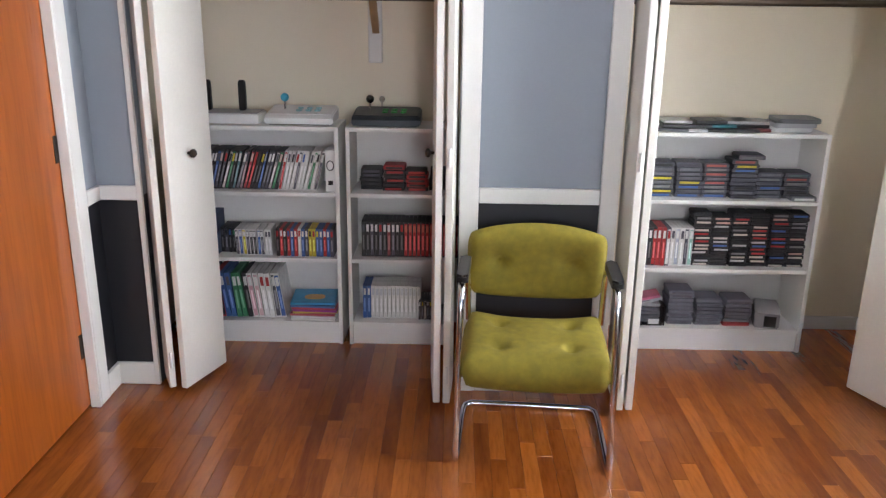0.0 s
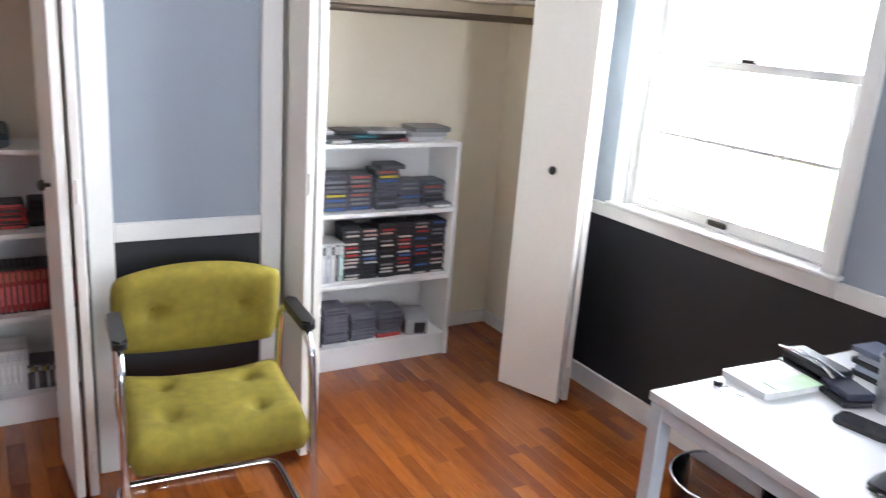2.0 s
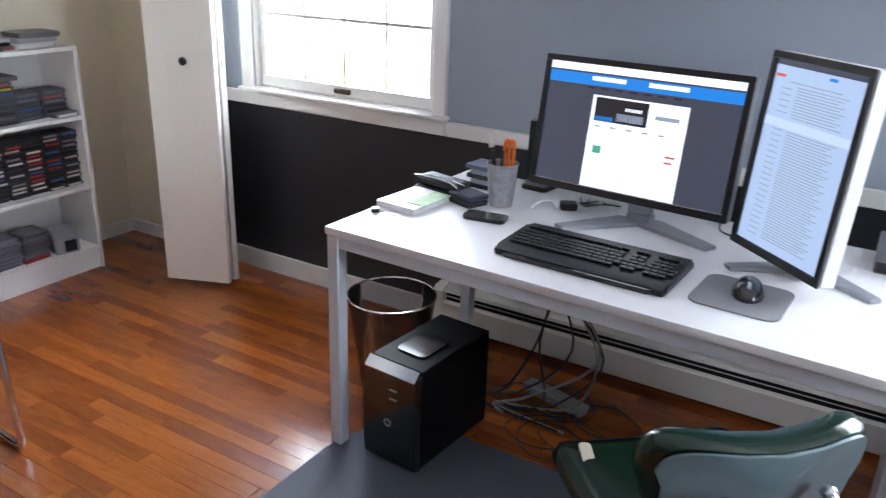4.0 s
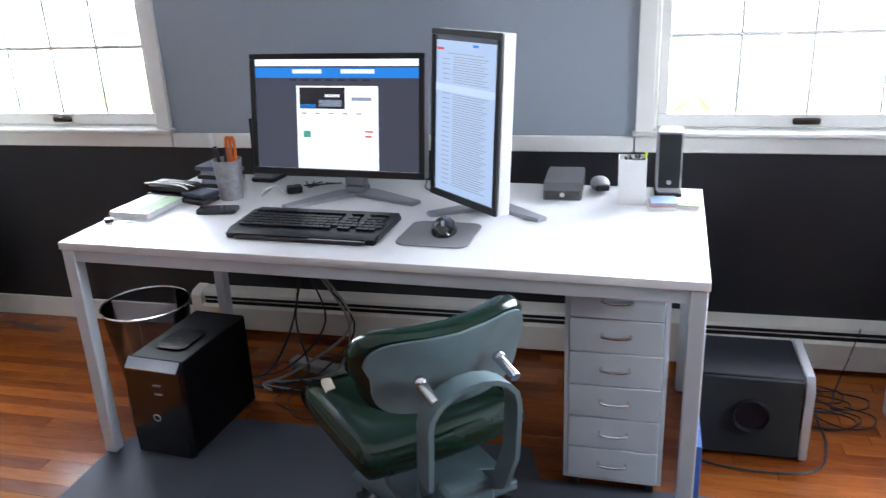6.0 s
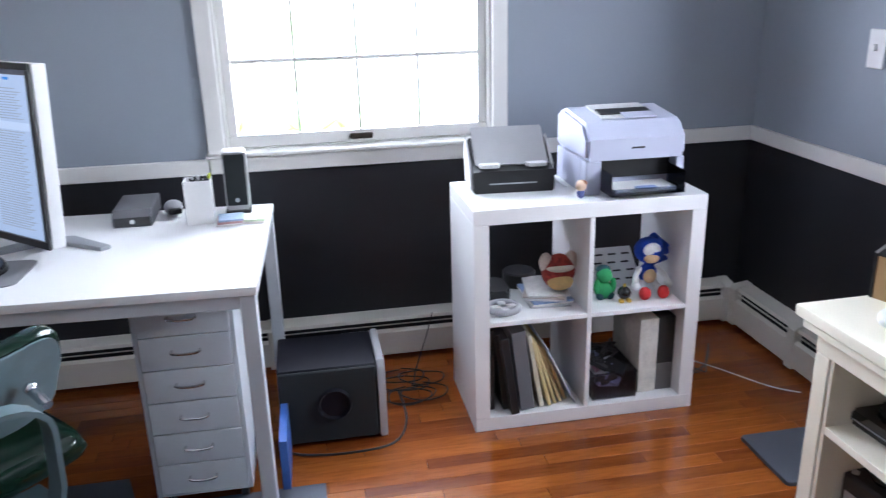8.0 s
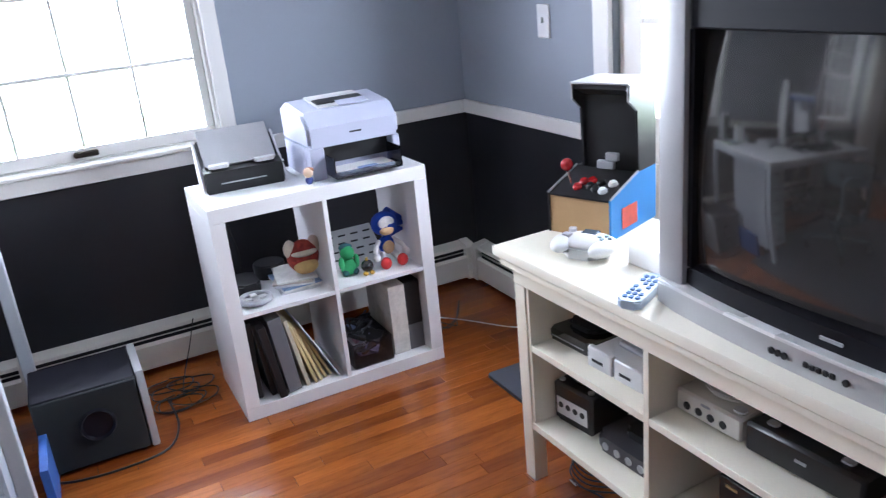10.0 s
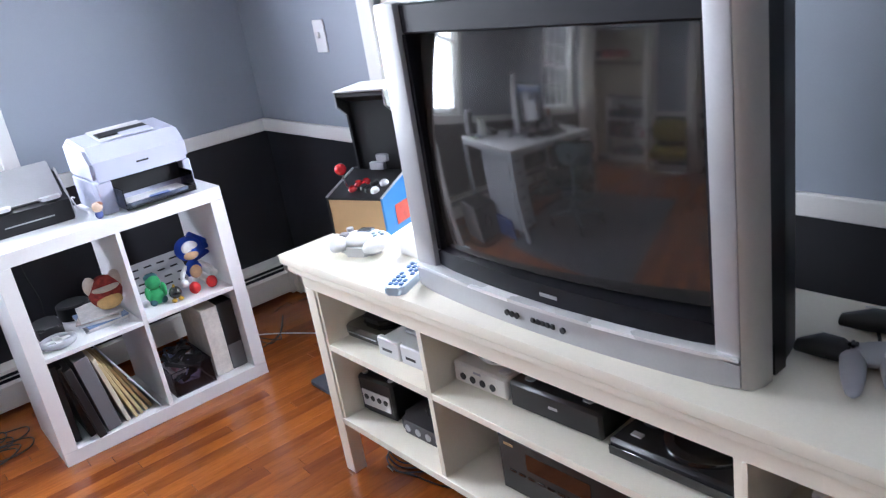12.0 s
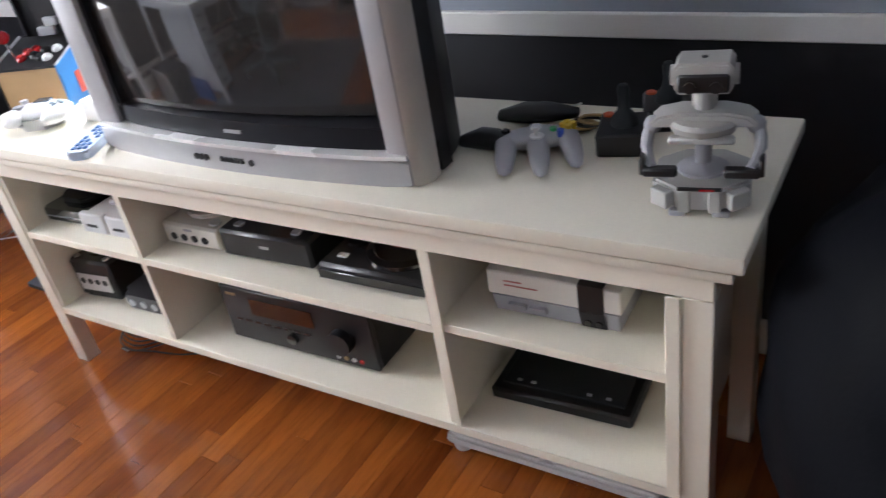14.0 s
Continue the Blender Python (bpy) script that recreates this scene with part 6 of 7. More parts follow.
rm = thing("remote_control", "pale blue-grey remote control with blue buttons", "remote", on_bench(0.512, 0.078, 0.735, 25))
bm = bmesh.new()
slab(bm, -0.027, 0.027, -0.085, 0.085, 0, 0.02, 0.012, 0.004)
part("body", bm, pm("pale_blue_plastic", (0.55, 0.66, 0.78), 0.4), rm)
RBLUE = pm("deep_blue_rubber", (0.03, 0.12, 0.30), 0.5)
for i in range(3):
    for j in range(7):
        if (i + j) % 5 != 4:
            bm = bmesh.new()
            slab(bm, -0.019 + 0.0145 * i, -0.009 + 0.0145 * i, -0.07 + 0.02 * j, -0.058 + 0.02 * j, 0.0195, 0.023, 0.003)
            part("button", bm, RBLUE, rm)
bm = bmesh.new()
bx(bm, 0, 0.16, 0, 0.12, 0, 0.055, 0.004)
solid("white_box", "small white box beside the television", "box", bm, WHITEP, on_bench(0.345, 0.18))

n6 = gamepad("gamepad", "grey three-pronged game controller with a centre stick", on_bench(1.54, 0.25, 0.735, 27), GREYP, 0.15, ((-0.055, 0.105, -0.006), (0.0, 0.125, 0.0), (0.055, 0.105, 0.006)))
bm = bmesh.new()
lathe(bm, [(0.013, 0), (0.013, 0.003), (0.004, 0.004), (0.004, 0.014), (0.009, 0.016), (0.009, 0.021), (0.001, 0.021)], 18)
part("thumb_stick", bm, LIGHTP, n6, at=pose(0, -0.022, 0.038))
bm = bmesh.new()
bx(bm, -0.062, -0.046, 0.006, 0.012, 0.038, 0.045, 0.001)
bx(bm, -0.057, -0.051, 0.001, 0.017, 0.038, 0.045, 0.001)
part("direction_pad", bm, BLACK, n6)
for x, y, mt in ((0.0, 0.012, RED), (0.03, 0.0, pm("green_button", (0.02, 0.3, 0.1), 0.4)), (0.042, -0.013, pm("blue_button", (0.02, 0.07, 0.4), 0.4)), (0.056, 0.022, 0), (0.048, 0.012, 0), (0.066, 0.012, 0), (0.057, 0.003, 0)):
    bm = bmesh.new()
    rod(bm, (x, y, 0.03), (x, y, 0.043), 0.0062)
    part("button", bm, mt or pm("yellow_button", (0.7, 0.45, 0.02), 0.4), n6)
jk = thing("joystick", "black joystick on a square base with an orange button", "joystick", on_bench(1.652, 0.243, 0.735, 14))
bm = bmesh.new()
bx(bm, 0, 0.085, 0, 0.10, 0, 0.042, 0.004)
part("base", bm, BLACK, jk)
bm = bmesh.new()
lathe(bm, [(0.024, 0), (0.022, 0.012), (0.012, 0.025), (0.009, 0.04), (0.011, 0.06), (0.008, 0.07), (0.001, 0.072)], 18, (0.045, 0.05, 0.042))
part("stick", bm, MATTK, jk)
bm = bmesh.new()
rod(bm, (0.015, 0.085, 0.04), (0.015, 0.085, 0.046), 0.009)
part("button", bm, pm("orange_red_button", (0.65, 0.09, 0.02), 0.4), jk)
jk2 = copy_thing(jk, on_bench(1.70, 0.352, 0.735, 18))
for lbl, pts in (("black hand controller lying on the bench", ((1.40, 0.225), (1.43, 0.242), (1.465, 0.242), (1.50, 0.225))), ("black hand controller lying on the bench", ((1.42, 0.345), (1.46, 0.365), (1.51, 0.375), (1.565, 0.38)))):
    bm = bmesh.new()
    loops = []
    for i, (x, y) in enumerate(pts):
        r = (0.014, 0.025, 0.024, 0.012)[i]
        loops.append([Vector((x, y + r * math.cos(q), 0.02 + 0.8 * r * math.sin(q))) for q in [2 * math.pi * j / 12 for j in range(12)]])
    sweep(bm, loops)
    solid("hand_controller", lbl, "controller", bm, BLACK, on_bench(0, 0), "hand controllers", angle=80)
GOLD = pm("braided_gold_cord", (0.35, 0.24, 0.10), 0.5)
for i in range(4):
    cable("coiled controller cord on the bench", [tuple(on_bench(1.575 + 0.012 * i + 0.03 * math.cos(a), 0.35 + 0.02 * math.sin(a), 0.74 + 0.006 * i).translation) for a in (0, 1.2, 2.4, 3.6, 4.8, 6.0)], 0.003, GOLD if i % 2 else BLACK)
cable("black cord from the hand controller", [tuple(on_bench(x, y, 0.739).translation) for x, y in ((1.49, 0.235), (1.51, 0.28), (1.49, 0.33), (1.475, 0.36))], 0.003)
cable("white cord at the back edge of the bench", [tuple(on_bench(x, y, 0.739).translation) for x, y in ((1.42, 0.44), (1.47, 0.455), (1.52, 0.44), (1.54, 0.46))], 0.002, WHITEP)

# toy robot: one plain mesh
rb = bmesh.new()
hexa = [(0.078 * math.cos(radians(a)), 0.072 * math.sin(radians(a))) for a in (30, 68, 112, 150, 210, 248, 292, 330)]
prism(rb, hexa, "z", 0.008, 0.042, 0.004)
for x, y in ((-0.03, -0.058), (0.03, -0.058), (0.055, 0.04), (-0.055, 0.04)):
    bx(rb, x - 0.012, x + 0.012, y - 0.012, y + 0.012, 0, 0.009, 0.002, mat=1)
bx(rb, -0.03, -0.012, -0.07, -0.055, 0.006, 0.04, 0.002)
bx(rb, 0.012, 0.03, -0.07, -0.055, 0.006, 0.04, 0.002)
bx(rb, -0.03, 0.03, -0.069, -0.064, 0.0405, 0.044, mat=4)
bx(rb, 0.0, 0.02, -0.0695, -0.064, 0.0405, 0.0435, mat=3)
lathe(rb, [(0.036, 0.0415), (0.036, 0.046), (0.018, 0.052), (0.012, 0.054)], 26, mat=1)
rod(rb, (0, 0, 0.046), (0, 0, 0.10), 0.012, mat=1)
lathe(rb, [(0.014, 0.09), (0.03, 0.094), (0.044, 0.104), (0.05, 0.118), (0.046, 0.124), (0.012, 0.126)], 24)
bx(rb, -0.044, 0.044, -0.047, -0.03, 0.099, 0.108, 0.003)
prism(rb, [(-0.070, 0.114), (0.070, 0.114), (0.072, 0.119), (0.06, 0.129), (0.03, 0.135), (-0.03, 0.135), (-0.06, 0.129), (-0.072, 0.119)], "y", -0.024, 0.026, 0.004)
rod(rb, (0, 0, 0.13), (0, 0, 0.168), 0.0135, n=14)
bx(rb, -0.017, 0.017, 0.004, 0.02, 0.13, 0.168, 0.003)
prism(rb, [(-0.033, 0.163), (0.033, 0.163), (0.039, 0.172), (0.039, 0.198), (0.033, 0.206), (-0.033, 0.206), (-0.039, 0.198), (-0.039, 0.172)], "y", -0.028, 0.03, 0.004)
bx(rb, -0.034, 0.034, -0.034, -0.0275, 0.167, 0.193, 0.003, mat=2)
rod(rb, (0, 0, 0.2055), (0, 0, 0.2075), 0.004, mat=2)
for s in (-1, 1):
    rod(rb, (s * 0.017, -0.037, 0.176), (s * 0.017, -0.033, 0.176), 0.008, mat=2)
    rod(rb, (s * 0.039, 0, 0.182), (s * 0.045, 0, 0.182), 0.014)
    ball(rb, (s * 0.07, -0.004, 0.112), 0.013, mat=1)
    tube(rb, [(s * 0.07, -0.004, 0.112), (s * 0.076, -0.012, 0.10), (s * 0.077, -0.024, 0.084)], 0.0085, 8, mat=1)
    tube(rb, [(s * 0.077, -0.024, 0.086), (s * 0.071, -0.04, 0.072), (s * 0.066, -0.05, 0.066)], 0.0075, 8, mat=1)
    bx(rb, s * 0.055 - 0.024, s * 0.055 + 0.024, -0.062, -0.044, 0.056, 0.069, 0.003, mat=2)
    bx(rb, s * 0.08 - 0.004, s * 0.08 + 0.004, -0.056, -0.03, 0.056, 0.082, 0.002, mat=2)
    bx(rb, s * 0.052 - 0.016, s * 0.052 + 0.016, -0.0665, -0.05, 0.012, 0.038, 0.002, turn=Matrix.Rotation(radians(s * 38), 4, "Z"))
solid("toy_robot", "light grey plastic toy robot on a hexagonal base", "robot", rb, [pm("aged_grey_plastic", (0.42, 0.41, 0.385), 0.45, var=0.05), GREYP, BLACK, RED, BLACK], on_bench(1.853, 0.163, 0.735, 10) @ Matrix.Diagonal((1.02, 1.02, 1.05, 1)))

ZA, ZB, ZC = 0.457, 0.205, 0.467


def console(name, label, x, y, z, rz, pieces, group="game consoles"):
    k = thing(name, label, "game console", on_bench(x, y, z, rz), group)
    for nm, mt, lb, q, r, bev in pieces:
        b = bmesh.new()
        if r:
            slab(b, *q, r, bev)
        else:
            bx(b, *q, bev)
        part(nm, b, mt, k, lb)
    return k


console("game_console", "glossy black rounded game console", 0.095, 0.105, ZA, 3, [("body", GLOSSK, "", (0, 0.18, 0, 0.2, 0.004, 0.04), 0.02, 0.008), ("lid", BLACK, "", (0.03, 0.15, 0.04, 0.17, 0.0405, 0.055), 0.03, 0.006), ("front_edge", SILVER, "thin silver line", (0.02, 0.15, -0.002, 0.001, 0.016, 0.019), 0, 0), ("foot", BLACK, "", (0.02, 0.16, 0.02, 0.18, 0, 0.0039), 0, 0)])
sn = console("game_console", "light grey game console with two raised front blocks", 0.288, 0.09, ZA, 2, [("body", LIGHTP, "", (0, 0.2, 0.02, 0.22, 0, 0.05), 0, 0.006), ("front_block", LIGHTP, "", (0.0, 0.092, 0, 0.0195, 0, 0.058), 0, 0.004), ("front_block", LIGHTP, "", (0.098, 0.2, 0, 0.0195, 0, 0.058), 0, 0.004), ("deck", GREYP, "", (0.05, 0.15, 0.06, 0.2, 0.0505, 0.068), 0, 0.006), ("badge", BLACK, "", (0.02, 0.06, -0.0012, -0.0002, 0.02, 0.028), 0, 0), ("badge", BLACK, "", (0.12, 0.16, -0.0012, -0.0002, 0.02, 0.028), 0, 0)])
gc = console("game_console", "black cube-shaped game console with a silver port strip", 0.115, 0.10, ZB, 6, [("body", BLACK, "", (0, 0.152, 0, 0.15, 0.006, 0.128), 0, 0.008), ("port_strip", LIGHTP, "silver port strip", (0.016, 0.136, -0.003, -0.0005, 0.03, 0.085), 0, 0.001), ("lid", GLOSSK, "", (0.03, 0.12, 0.03, 0.12, 0.1285, 0.134), 0.04, 0.002), ("foot", BLACK, "", (0.01, 0.14, 0.01, 0.14, 0, 0.0055), 0, 0)])
for i in range(4):
    bm = bmesh.new()
    rod(bm, (0.034 + 0.028 * i, -0.0045, 0.062), (0.034 + 0.028 * i, -0.003, 0.062), 0.009)
    part("port", bm, BLACK, gc)
for x in (0.02, 0.132):
    bm = bmesh.new()
    rod(bm, (x, 0.02, 0.127), (x, 0.02, 0.1325), 0.009)
    part("button", bm, LIGHTP, gc)
nc = console("game_console", "dark charcoal game console with four front ports", 0.295, 0.10, ZB, 2, [("body", pm("charcoal_plastic", (0.045, 0.045, 0.05), 0.4), "", (0, 0.22, 0.0, 0.19, 0.006, 0.05), 0.03, 0.012), ("hump", BLACK, "", (0.06, 0.17, 0.05, 0.15, 0.0505, 0.072), 0.02, 0.008), ("foot", BLACK, "", (0.02, 0.2, 0.02, 0.17, 0, 0.0055), 0, 0)])
for i in range(4):
    bm = bmesh.new()
    rod(bm, (0.045 + 0.043 * i, -0.003, 0.026), (0.045 + 0.043 * i, 0.002, 0.026), 0.011)
    part("port", bm, GREYP, nc)
dc = console("game_console", "warm white game console with four ports", 0.578, 0.115, ZA, 1, [("body", IVORYP, "", (0, 0.185, 0, 0.19, 0.004, 0.062), 0, 0.006), ("lid", IVORYP, "", (0.02, 0.165, 0.035, 0.18, 0.0625, 0.074), 0.06, 0.004), ("button", LIGHTP, "", (0.145, 0.175, 0.015, 0.04, 0.0625, 0.067), 0.01, 0.001), ("foot", BLACK, "", (0.02, 0.165, 0.02, 0.17, 0, 0.0038), 0, 0), ("badge", GREYP, "", (0.075, 0.1, -0.0012, -0.0002, 0.046, 0.052), 0, 0)])
for i in range(4):
    bm = bmesh.new()
    rod(bm, (0.035 + 0.034 * i, -0.002, 0.027), (0.035 + 0.034 * i, 0.001, 0.027), 0.0095)
    part("port", bm, BLACK, dc)
console("game_console", "long black game console with a slanted front", 0.778, 0.11, ZA, 2, [("body", BLACK, "", (0, 0.262, 0, 0.22, 0.004, 0.075), 0, 0.008), ("lid", GLOSSK, "", (0.08, 0.18, 0.06, 0.16, 0.0755, 0.082), 0.045, 0.003), ("button", GREYP, "", (0.035, 0.06, 0.02, 0.04, 0.0755, 0.08), 0.006, 0.001), ("button", GREYP, "", (0.2, 0.225, 0.02, 0.04, 0.0755, 0.08), 0.006, 0.001), ("badge", SILVER, "", (0.12, 0.145, -0.0012, -0.0002, 0.04, 0.047), 0, 0), ("foot", BLACK, "", (0.02, 0.24, 0.02, 0.2, 0, 0.0038), 0, 0)])
gn = console("game_console", "flat black game console with a round cartridge deck", 1.07, 0.10, ZA, 1, [("body", BLACK, "", (0, 0.278, 0, 0.21, 0.004, 0.045), 0, 0.008), ("front_edge", GLOSSK, "", (0.004, 0.274, -0.004, -0.0002, 0.01, 0.032), 0, 0.001), ("slider", LIGHTP, "", (0.035, 0.06, 0.03, 0.045, 0.0455, 0.05), 0, 0.001), ("button", BLACK, "", (0.03, 0.07, 0.075, 0.11, 0.0455, 0.053), 0.01, 0.002), ("foot", BLACK, "", (0.02, 0.26, 0.02, 0.19, 0, 0.0038), 0, 0)])
bm = bmesh.new()
lathe(bm, [(0.088, 0), (0.086, 0.008), (0.07, 0.013), (0.066, 0.010), (0.05, 0.011), (0.001, 0.012)], 36, (0.17, 0.1, 0.0455))
part("round_deck", bm, GLOSSK, gn)
bm = bmesh.new()
slab(bm, 0.135, 0.205, 0.085, 0.112, 0.0575, 0.060, 0.01)
part("logo_plate", bm, paint((0.42, 0.03, 0.03)), gn, "plain red plate")

av = thing("av_receiver", "black audio receiver with a large volume knob", "receiver", on_bench(0.725, 0.10, ZB, 1))
bm = bmesh.new()
bx(bm, 0, 0.44, 0.012, 0.32, 0.012, 0.168, 0.003)
part("case", bm, pm("black_steel", (0.016, 0.016, 0.017), 0.4, 0.2), av)
bm = bmesh.new()
bx(bm, -0.001, 0.441, 0, 0.0118, 0.012, 0.168, 0.003)
part("front_panel", bm, BLACK, av)
bm = bmesh.new()
bx(bm, 0.09, 0.28, -0.002, -0.0002, 0.098, 0.145, 0.0005)
part("display", bm, pm("brown_display_glass", (0.035, 0.014, 0.008), 0.08, coat=0.5), av, "dark brown display window")
bm = bmesh.new()
rod(bm, (0.355, -0.022, 0.085), (0.355, -0.0005, 0.085), 0.031, n=28)
part("volume_knob", bm, BLACK, av)
bm = bmesh.new()
rod(bm, (0.205, -0.012, 0.055), (0.205, -0.0005, 0.055), 0.014, n=20)
part("selector_knob", bm, GLOSSK, av)
for i in range(8):
    bm = bmesh.new()
    x = 0.03 + 0.03 * i
    bx(bm, x, x + 0.022, -0.003, -0.0005, 0.073, 0.08, 0.0005)
    part("button", bm, GLOSSK, av)
for i in range(4):
    bm = bmesh.new()
    rod(bm, (0.33 + 0.022 * i, -0.003, 0.032), (0.33 + 0.022 * i, -0.0005, 0.032), 0.006)
    part("jack", bm, (SILVER, GOLD, LIGHTP, RED)[i], av)
bm = bmesh.new()
bx(bm, 0.02, 0.05, -0.0015, -0.0003, 0.145, 0.152)
part("badge", bm, GOLD, av)
for x in (0.04, 0.4):
    for y in (0.04, 0.28):
        bm = bmesh.new()
        rod(bm, (x, y, 0), (x, y, 0.012), 0.016)
        part("foot", bm, BLACK, av)

ne = thing("game_console", "grey and white box-shaped game console with black stripe", "game console", on_bench(1.485, 0.10, ZC, 1), "game consoles")
bm = bmesh.new()
prism(bm, [(0.012, 0.004), (0.19, 0.004), (0.19, 0.046), (0.0, 0.046)], "x", 0.006, 0.246, 0.002)
part("lower_body", bm, GREYP, ne, "grey lower body")
bm = bmesh.new()
bx(bm, 0, 0.252, 0, 0.195, 0.0465, 0.098, 0.003)
part("upper_body", bm, IVORYP, ne, "pale upper body")
bm = bmesh.new()
bx(bm, 0.176, 0.222, -0.0025, -0.0004, 0.044, 0.0985, 0.0005)
bx(bm, 0.176, 0.222, -0.0025, 0.06, 0.0985, 0.1005, 0.0005)
prism(bm, [(0.0115, 0.004), (0.009, 0.004), (-0.003, 0.0435), (-0.0005, 0.0435)], "x", 0.176, 0.222)
part("stripe", bm, BLACK, ne, "black stripe")
for i in range(2):
    bm = bmesh.new()
    rod(bm, (0.19 + 0.02 * i, 0.0005, 0.018), (0.19 + 0.02 * i, 0.006, 0.018), 0.006)
    part("port", bm, GLOSSK, ne)
    bm = bmesh.new()
    x = 0.04 + 0.04 * i
    prism(bm, [(-0.002, 0.02), (0.008, 0.02), (0.003, 0.034), (-0.007, 0.034)], "x", x, x + 0.034, 0.001)
    part("button", bm, GREYP, ne)
for i, (x0, x1, z) in enumerate(((0.035, 0.07, 0.079), (0.035, 0.10, 0.070))):
    bm = bmesh.new()
    bx(bm, x0, x1, -0.0012, -0.0002, z, z + 0.0025)
    part("lettering_bar", bm, paint((0.45, 0.12, 0.1)), ne, "plain red bar")
console("game_console", "flat black game console with a ribbed lid", 1.432, 0.135, ZB, 2, [("body", BLACK, "", (0, 0.30, 0, 0.17, 0.0, 0.03), 0, 0.006), ("deck", MATTK, "", (0.02, 0.28, 0.02, 0.15, 0.0305, 0.036), 0, 0.003), ("switch", SILVER, "", (0.05, 0.06, 0.03, 0.036, 0.0365, 0.039), 0, 0), ("switch", SILVER, "", (0.08, 0.09, 0.03, 0.036, 0.0365, 0.039), 0, 0), ("switch", SILVER, "", (0.2, 0.21, 0.03, 0.036, 0.0365, 0.039), 0, 0), ("switch", SILVER, "", (0.24, 0.25, 0.03, 0.036, 0.0365, 0.039), 0, 0)])
bm = bmesh.new()
bx(bm, 0, 0.30, 0, 0.13, 0, 0.055, 0.004)
solid("flat_box", "pale grey flat box behind the black console", "box", bm, LIGHTP, on_bench(1.43, 0.295, ZB, 0))
cable("black cable hanging behind the flat console", [tuple(on_bench(*q).translation) for q in ((1.422, 0.30, 0.21), (1.418, 0.27, 0.26), (1.422, 0.26, 0.32), (1.426, 0.29, 0.38), (1.44, 0.38, 0.42))], 0.003)

bbd = thing("balance_board", "white plastic balance board on the floor under the bench", "board", on_bench(1.29, 0.13, 0, 0))
bm = bmesh.new()
prism(bm, [(0.0, 0.03), (0.02, 0.022), (0.2, 0.03), (0.31, 0.03), (0.49, 0.022), (0.51, 0.03), (0.505, 0.05), (0.005, 0.05)], "y", 0, 0.31, 0.006)
part("body", bm, LIGHTP, bbd)
for x0, x1 in ((0.006, 0.252), (0.256, 0.504)):
    bm = bmesh.new()
    slab(bm, x0, x1, 0.004, 0.306, 0.0505, 0.058, 0.02, 0.003)
    part("tread", bm, WHITEP, bbd)
for x in (0.03, 0.48):
    for y in (0.03, 0.28):
        bm = bmesh.new()
        rod(bm, (x, y, 0), (x, y, 0.026), 0.022, 0.028)
        part("foot", bm, LIGHTP, bbd)

# black bag at the end of the bench
BAG = pm("black_nylon", (0.0035, 0.004, 0.006), 0.6, var=0.3, scale=6, bump=0.3, bscale=90)
BAG.node_tree.nodes["Principled BSDF"].inputs["Specular IOR Level"].default_value = 0.06
sack = thing("bean_bag", "large slumped black nylon bean bag", "bean bag", pose(-2.19, -1.70, 0))
bm = bmesh.new()
for v in ball(bm, (0, 0, 0.40), 0.50, n=64, squash=(1.06, 1.02, 0.95)):
    p = v.co.copy()
    s = 1 + 0.10 * noise.noise(p * 2.3) + 0.05 * noise.noise(p * 6 + Vector((3, 1, 4))) + 0.025 * abs(noise.noise(p * 11))
    v.co = Vector((p.x * s, p.y * s, max(0.0, p.z * s if p.z > 0.25 else p.z * 1.0)))
part("sack", bm, BAG, sack, angle=180)
for i in range(5):
    bm = bmesh.new()
    bx(bm, -0.004, 0.004, -0.001, 0.001, 0.014 * i, 0.014 * i + 0.009)
    part("lettering_bar", bm, LIGHTP, sack, "small pale bar", at=pose(0.452, 0.16, 0.50 + 0.0, 0, -18, 70))
for i in range(5):
    cable("black cable on the floor under the bench", [tuple(on_bench(0.12 + 0.10 * math.cos(a) + 0.02 * i, 0.28 + 0.09 * math.sin(a) - 0.02 * i, 0.005 + 0.004 * i).translation) for a in (0, 1, 2, 3, 4, 5, 6)], 0.0025)
cable("black cable with a silver plug under the bench", [tuple(on_bench(x, y, 0.005).translation) for x, y in ((0.19, 0.12), (0.26, 0.14), (0.36, 0.16), (0.45, 0.2))], 0.003)
bm = bmesh.new()
rod(bm, (0, 0, 0.005), (0.035, -0.004, 0.005), 0.005)
solid("cable_plug", "small silver plug on the floor", "plug", bm, CHROME, on_bench(0.155, 0.118, 0.0))


# ---- in the closet ----
def case_mesh(w, d, h, col, spine, top):
    """A box standing on its base: spine towards -y, with a printed band."""
    b = bmesh.new()
    bx(b, 0, w, 0, d, 0, h, 0.0008)
    bx(b, w * 0.12, w * 0.88, -0.0008, 0.0002, h * 0.04, h * 0.96, mat=1)
    if top is not None:
        bx(b, w * 0.2, w * 0.8, -0.0014, -0.0006, h * 0.72, h * 0.92, mat=2)
        bx(b, w * 0.32, w * 0.68, -0.0014, -0.0006, h * 0.2, h * 0.62, mat=3)
    return mesh_of("game_case", b, [paint(col), paint(spine), paint(top or col), paint((min(1, spine[0] * 1.8 + 0.15), min(1, spine[1] * 1.8 + 0.15), min(1, spine[2] * 1.8 + 0.15)))])


MESHES = {}


def place(name, label, cat, group, key, m, make):
    if key not in MESHES:
        MESHES[key] = make()
    ob = new(name, MESHES[key])
    ob.matrix_basis = m
    return tagged(ob, label, cat, group)


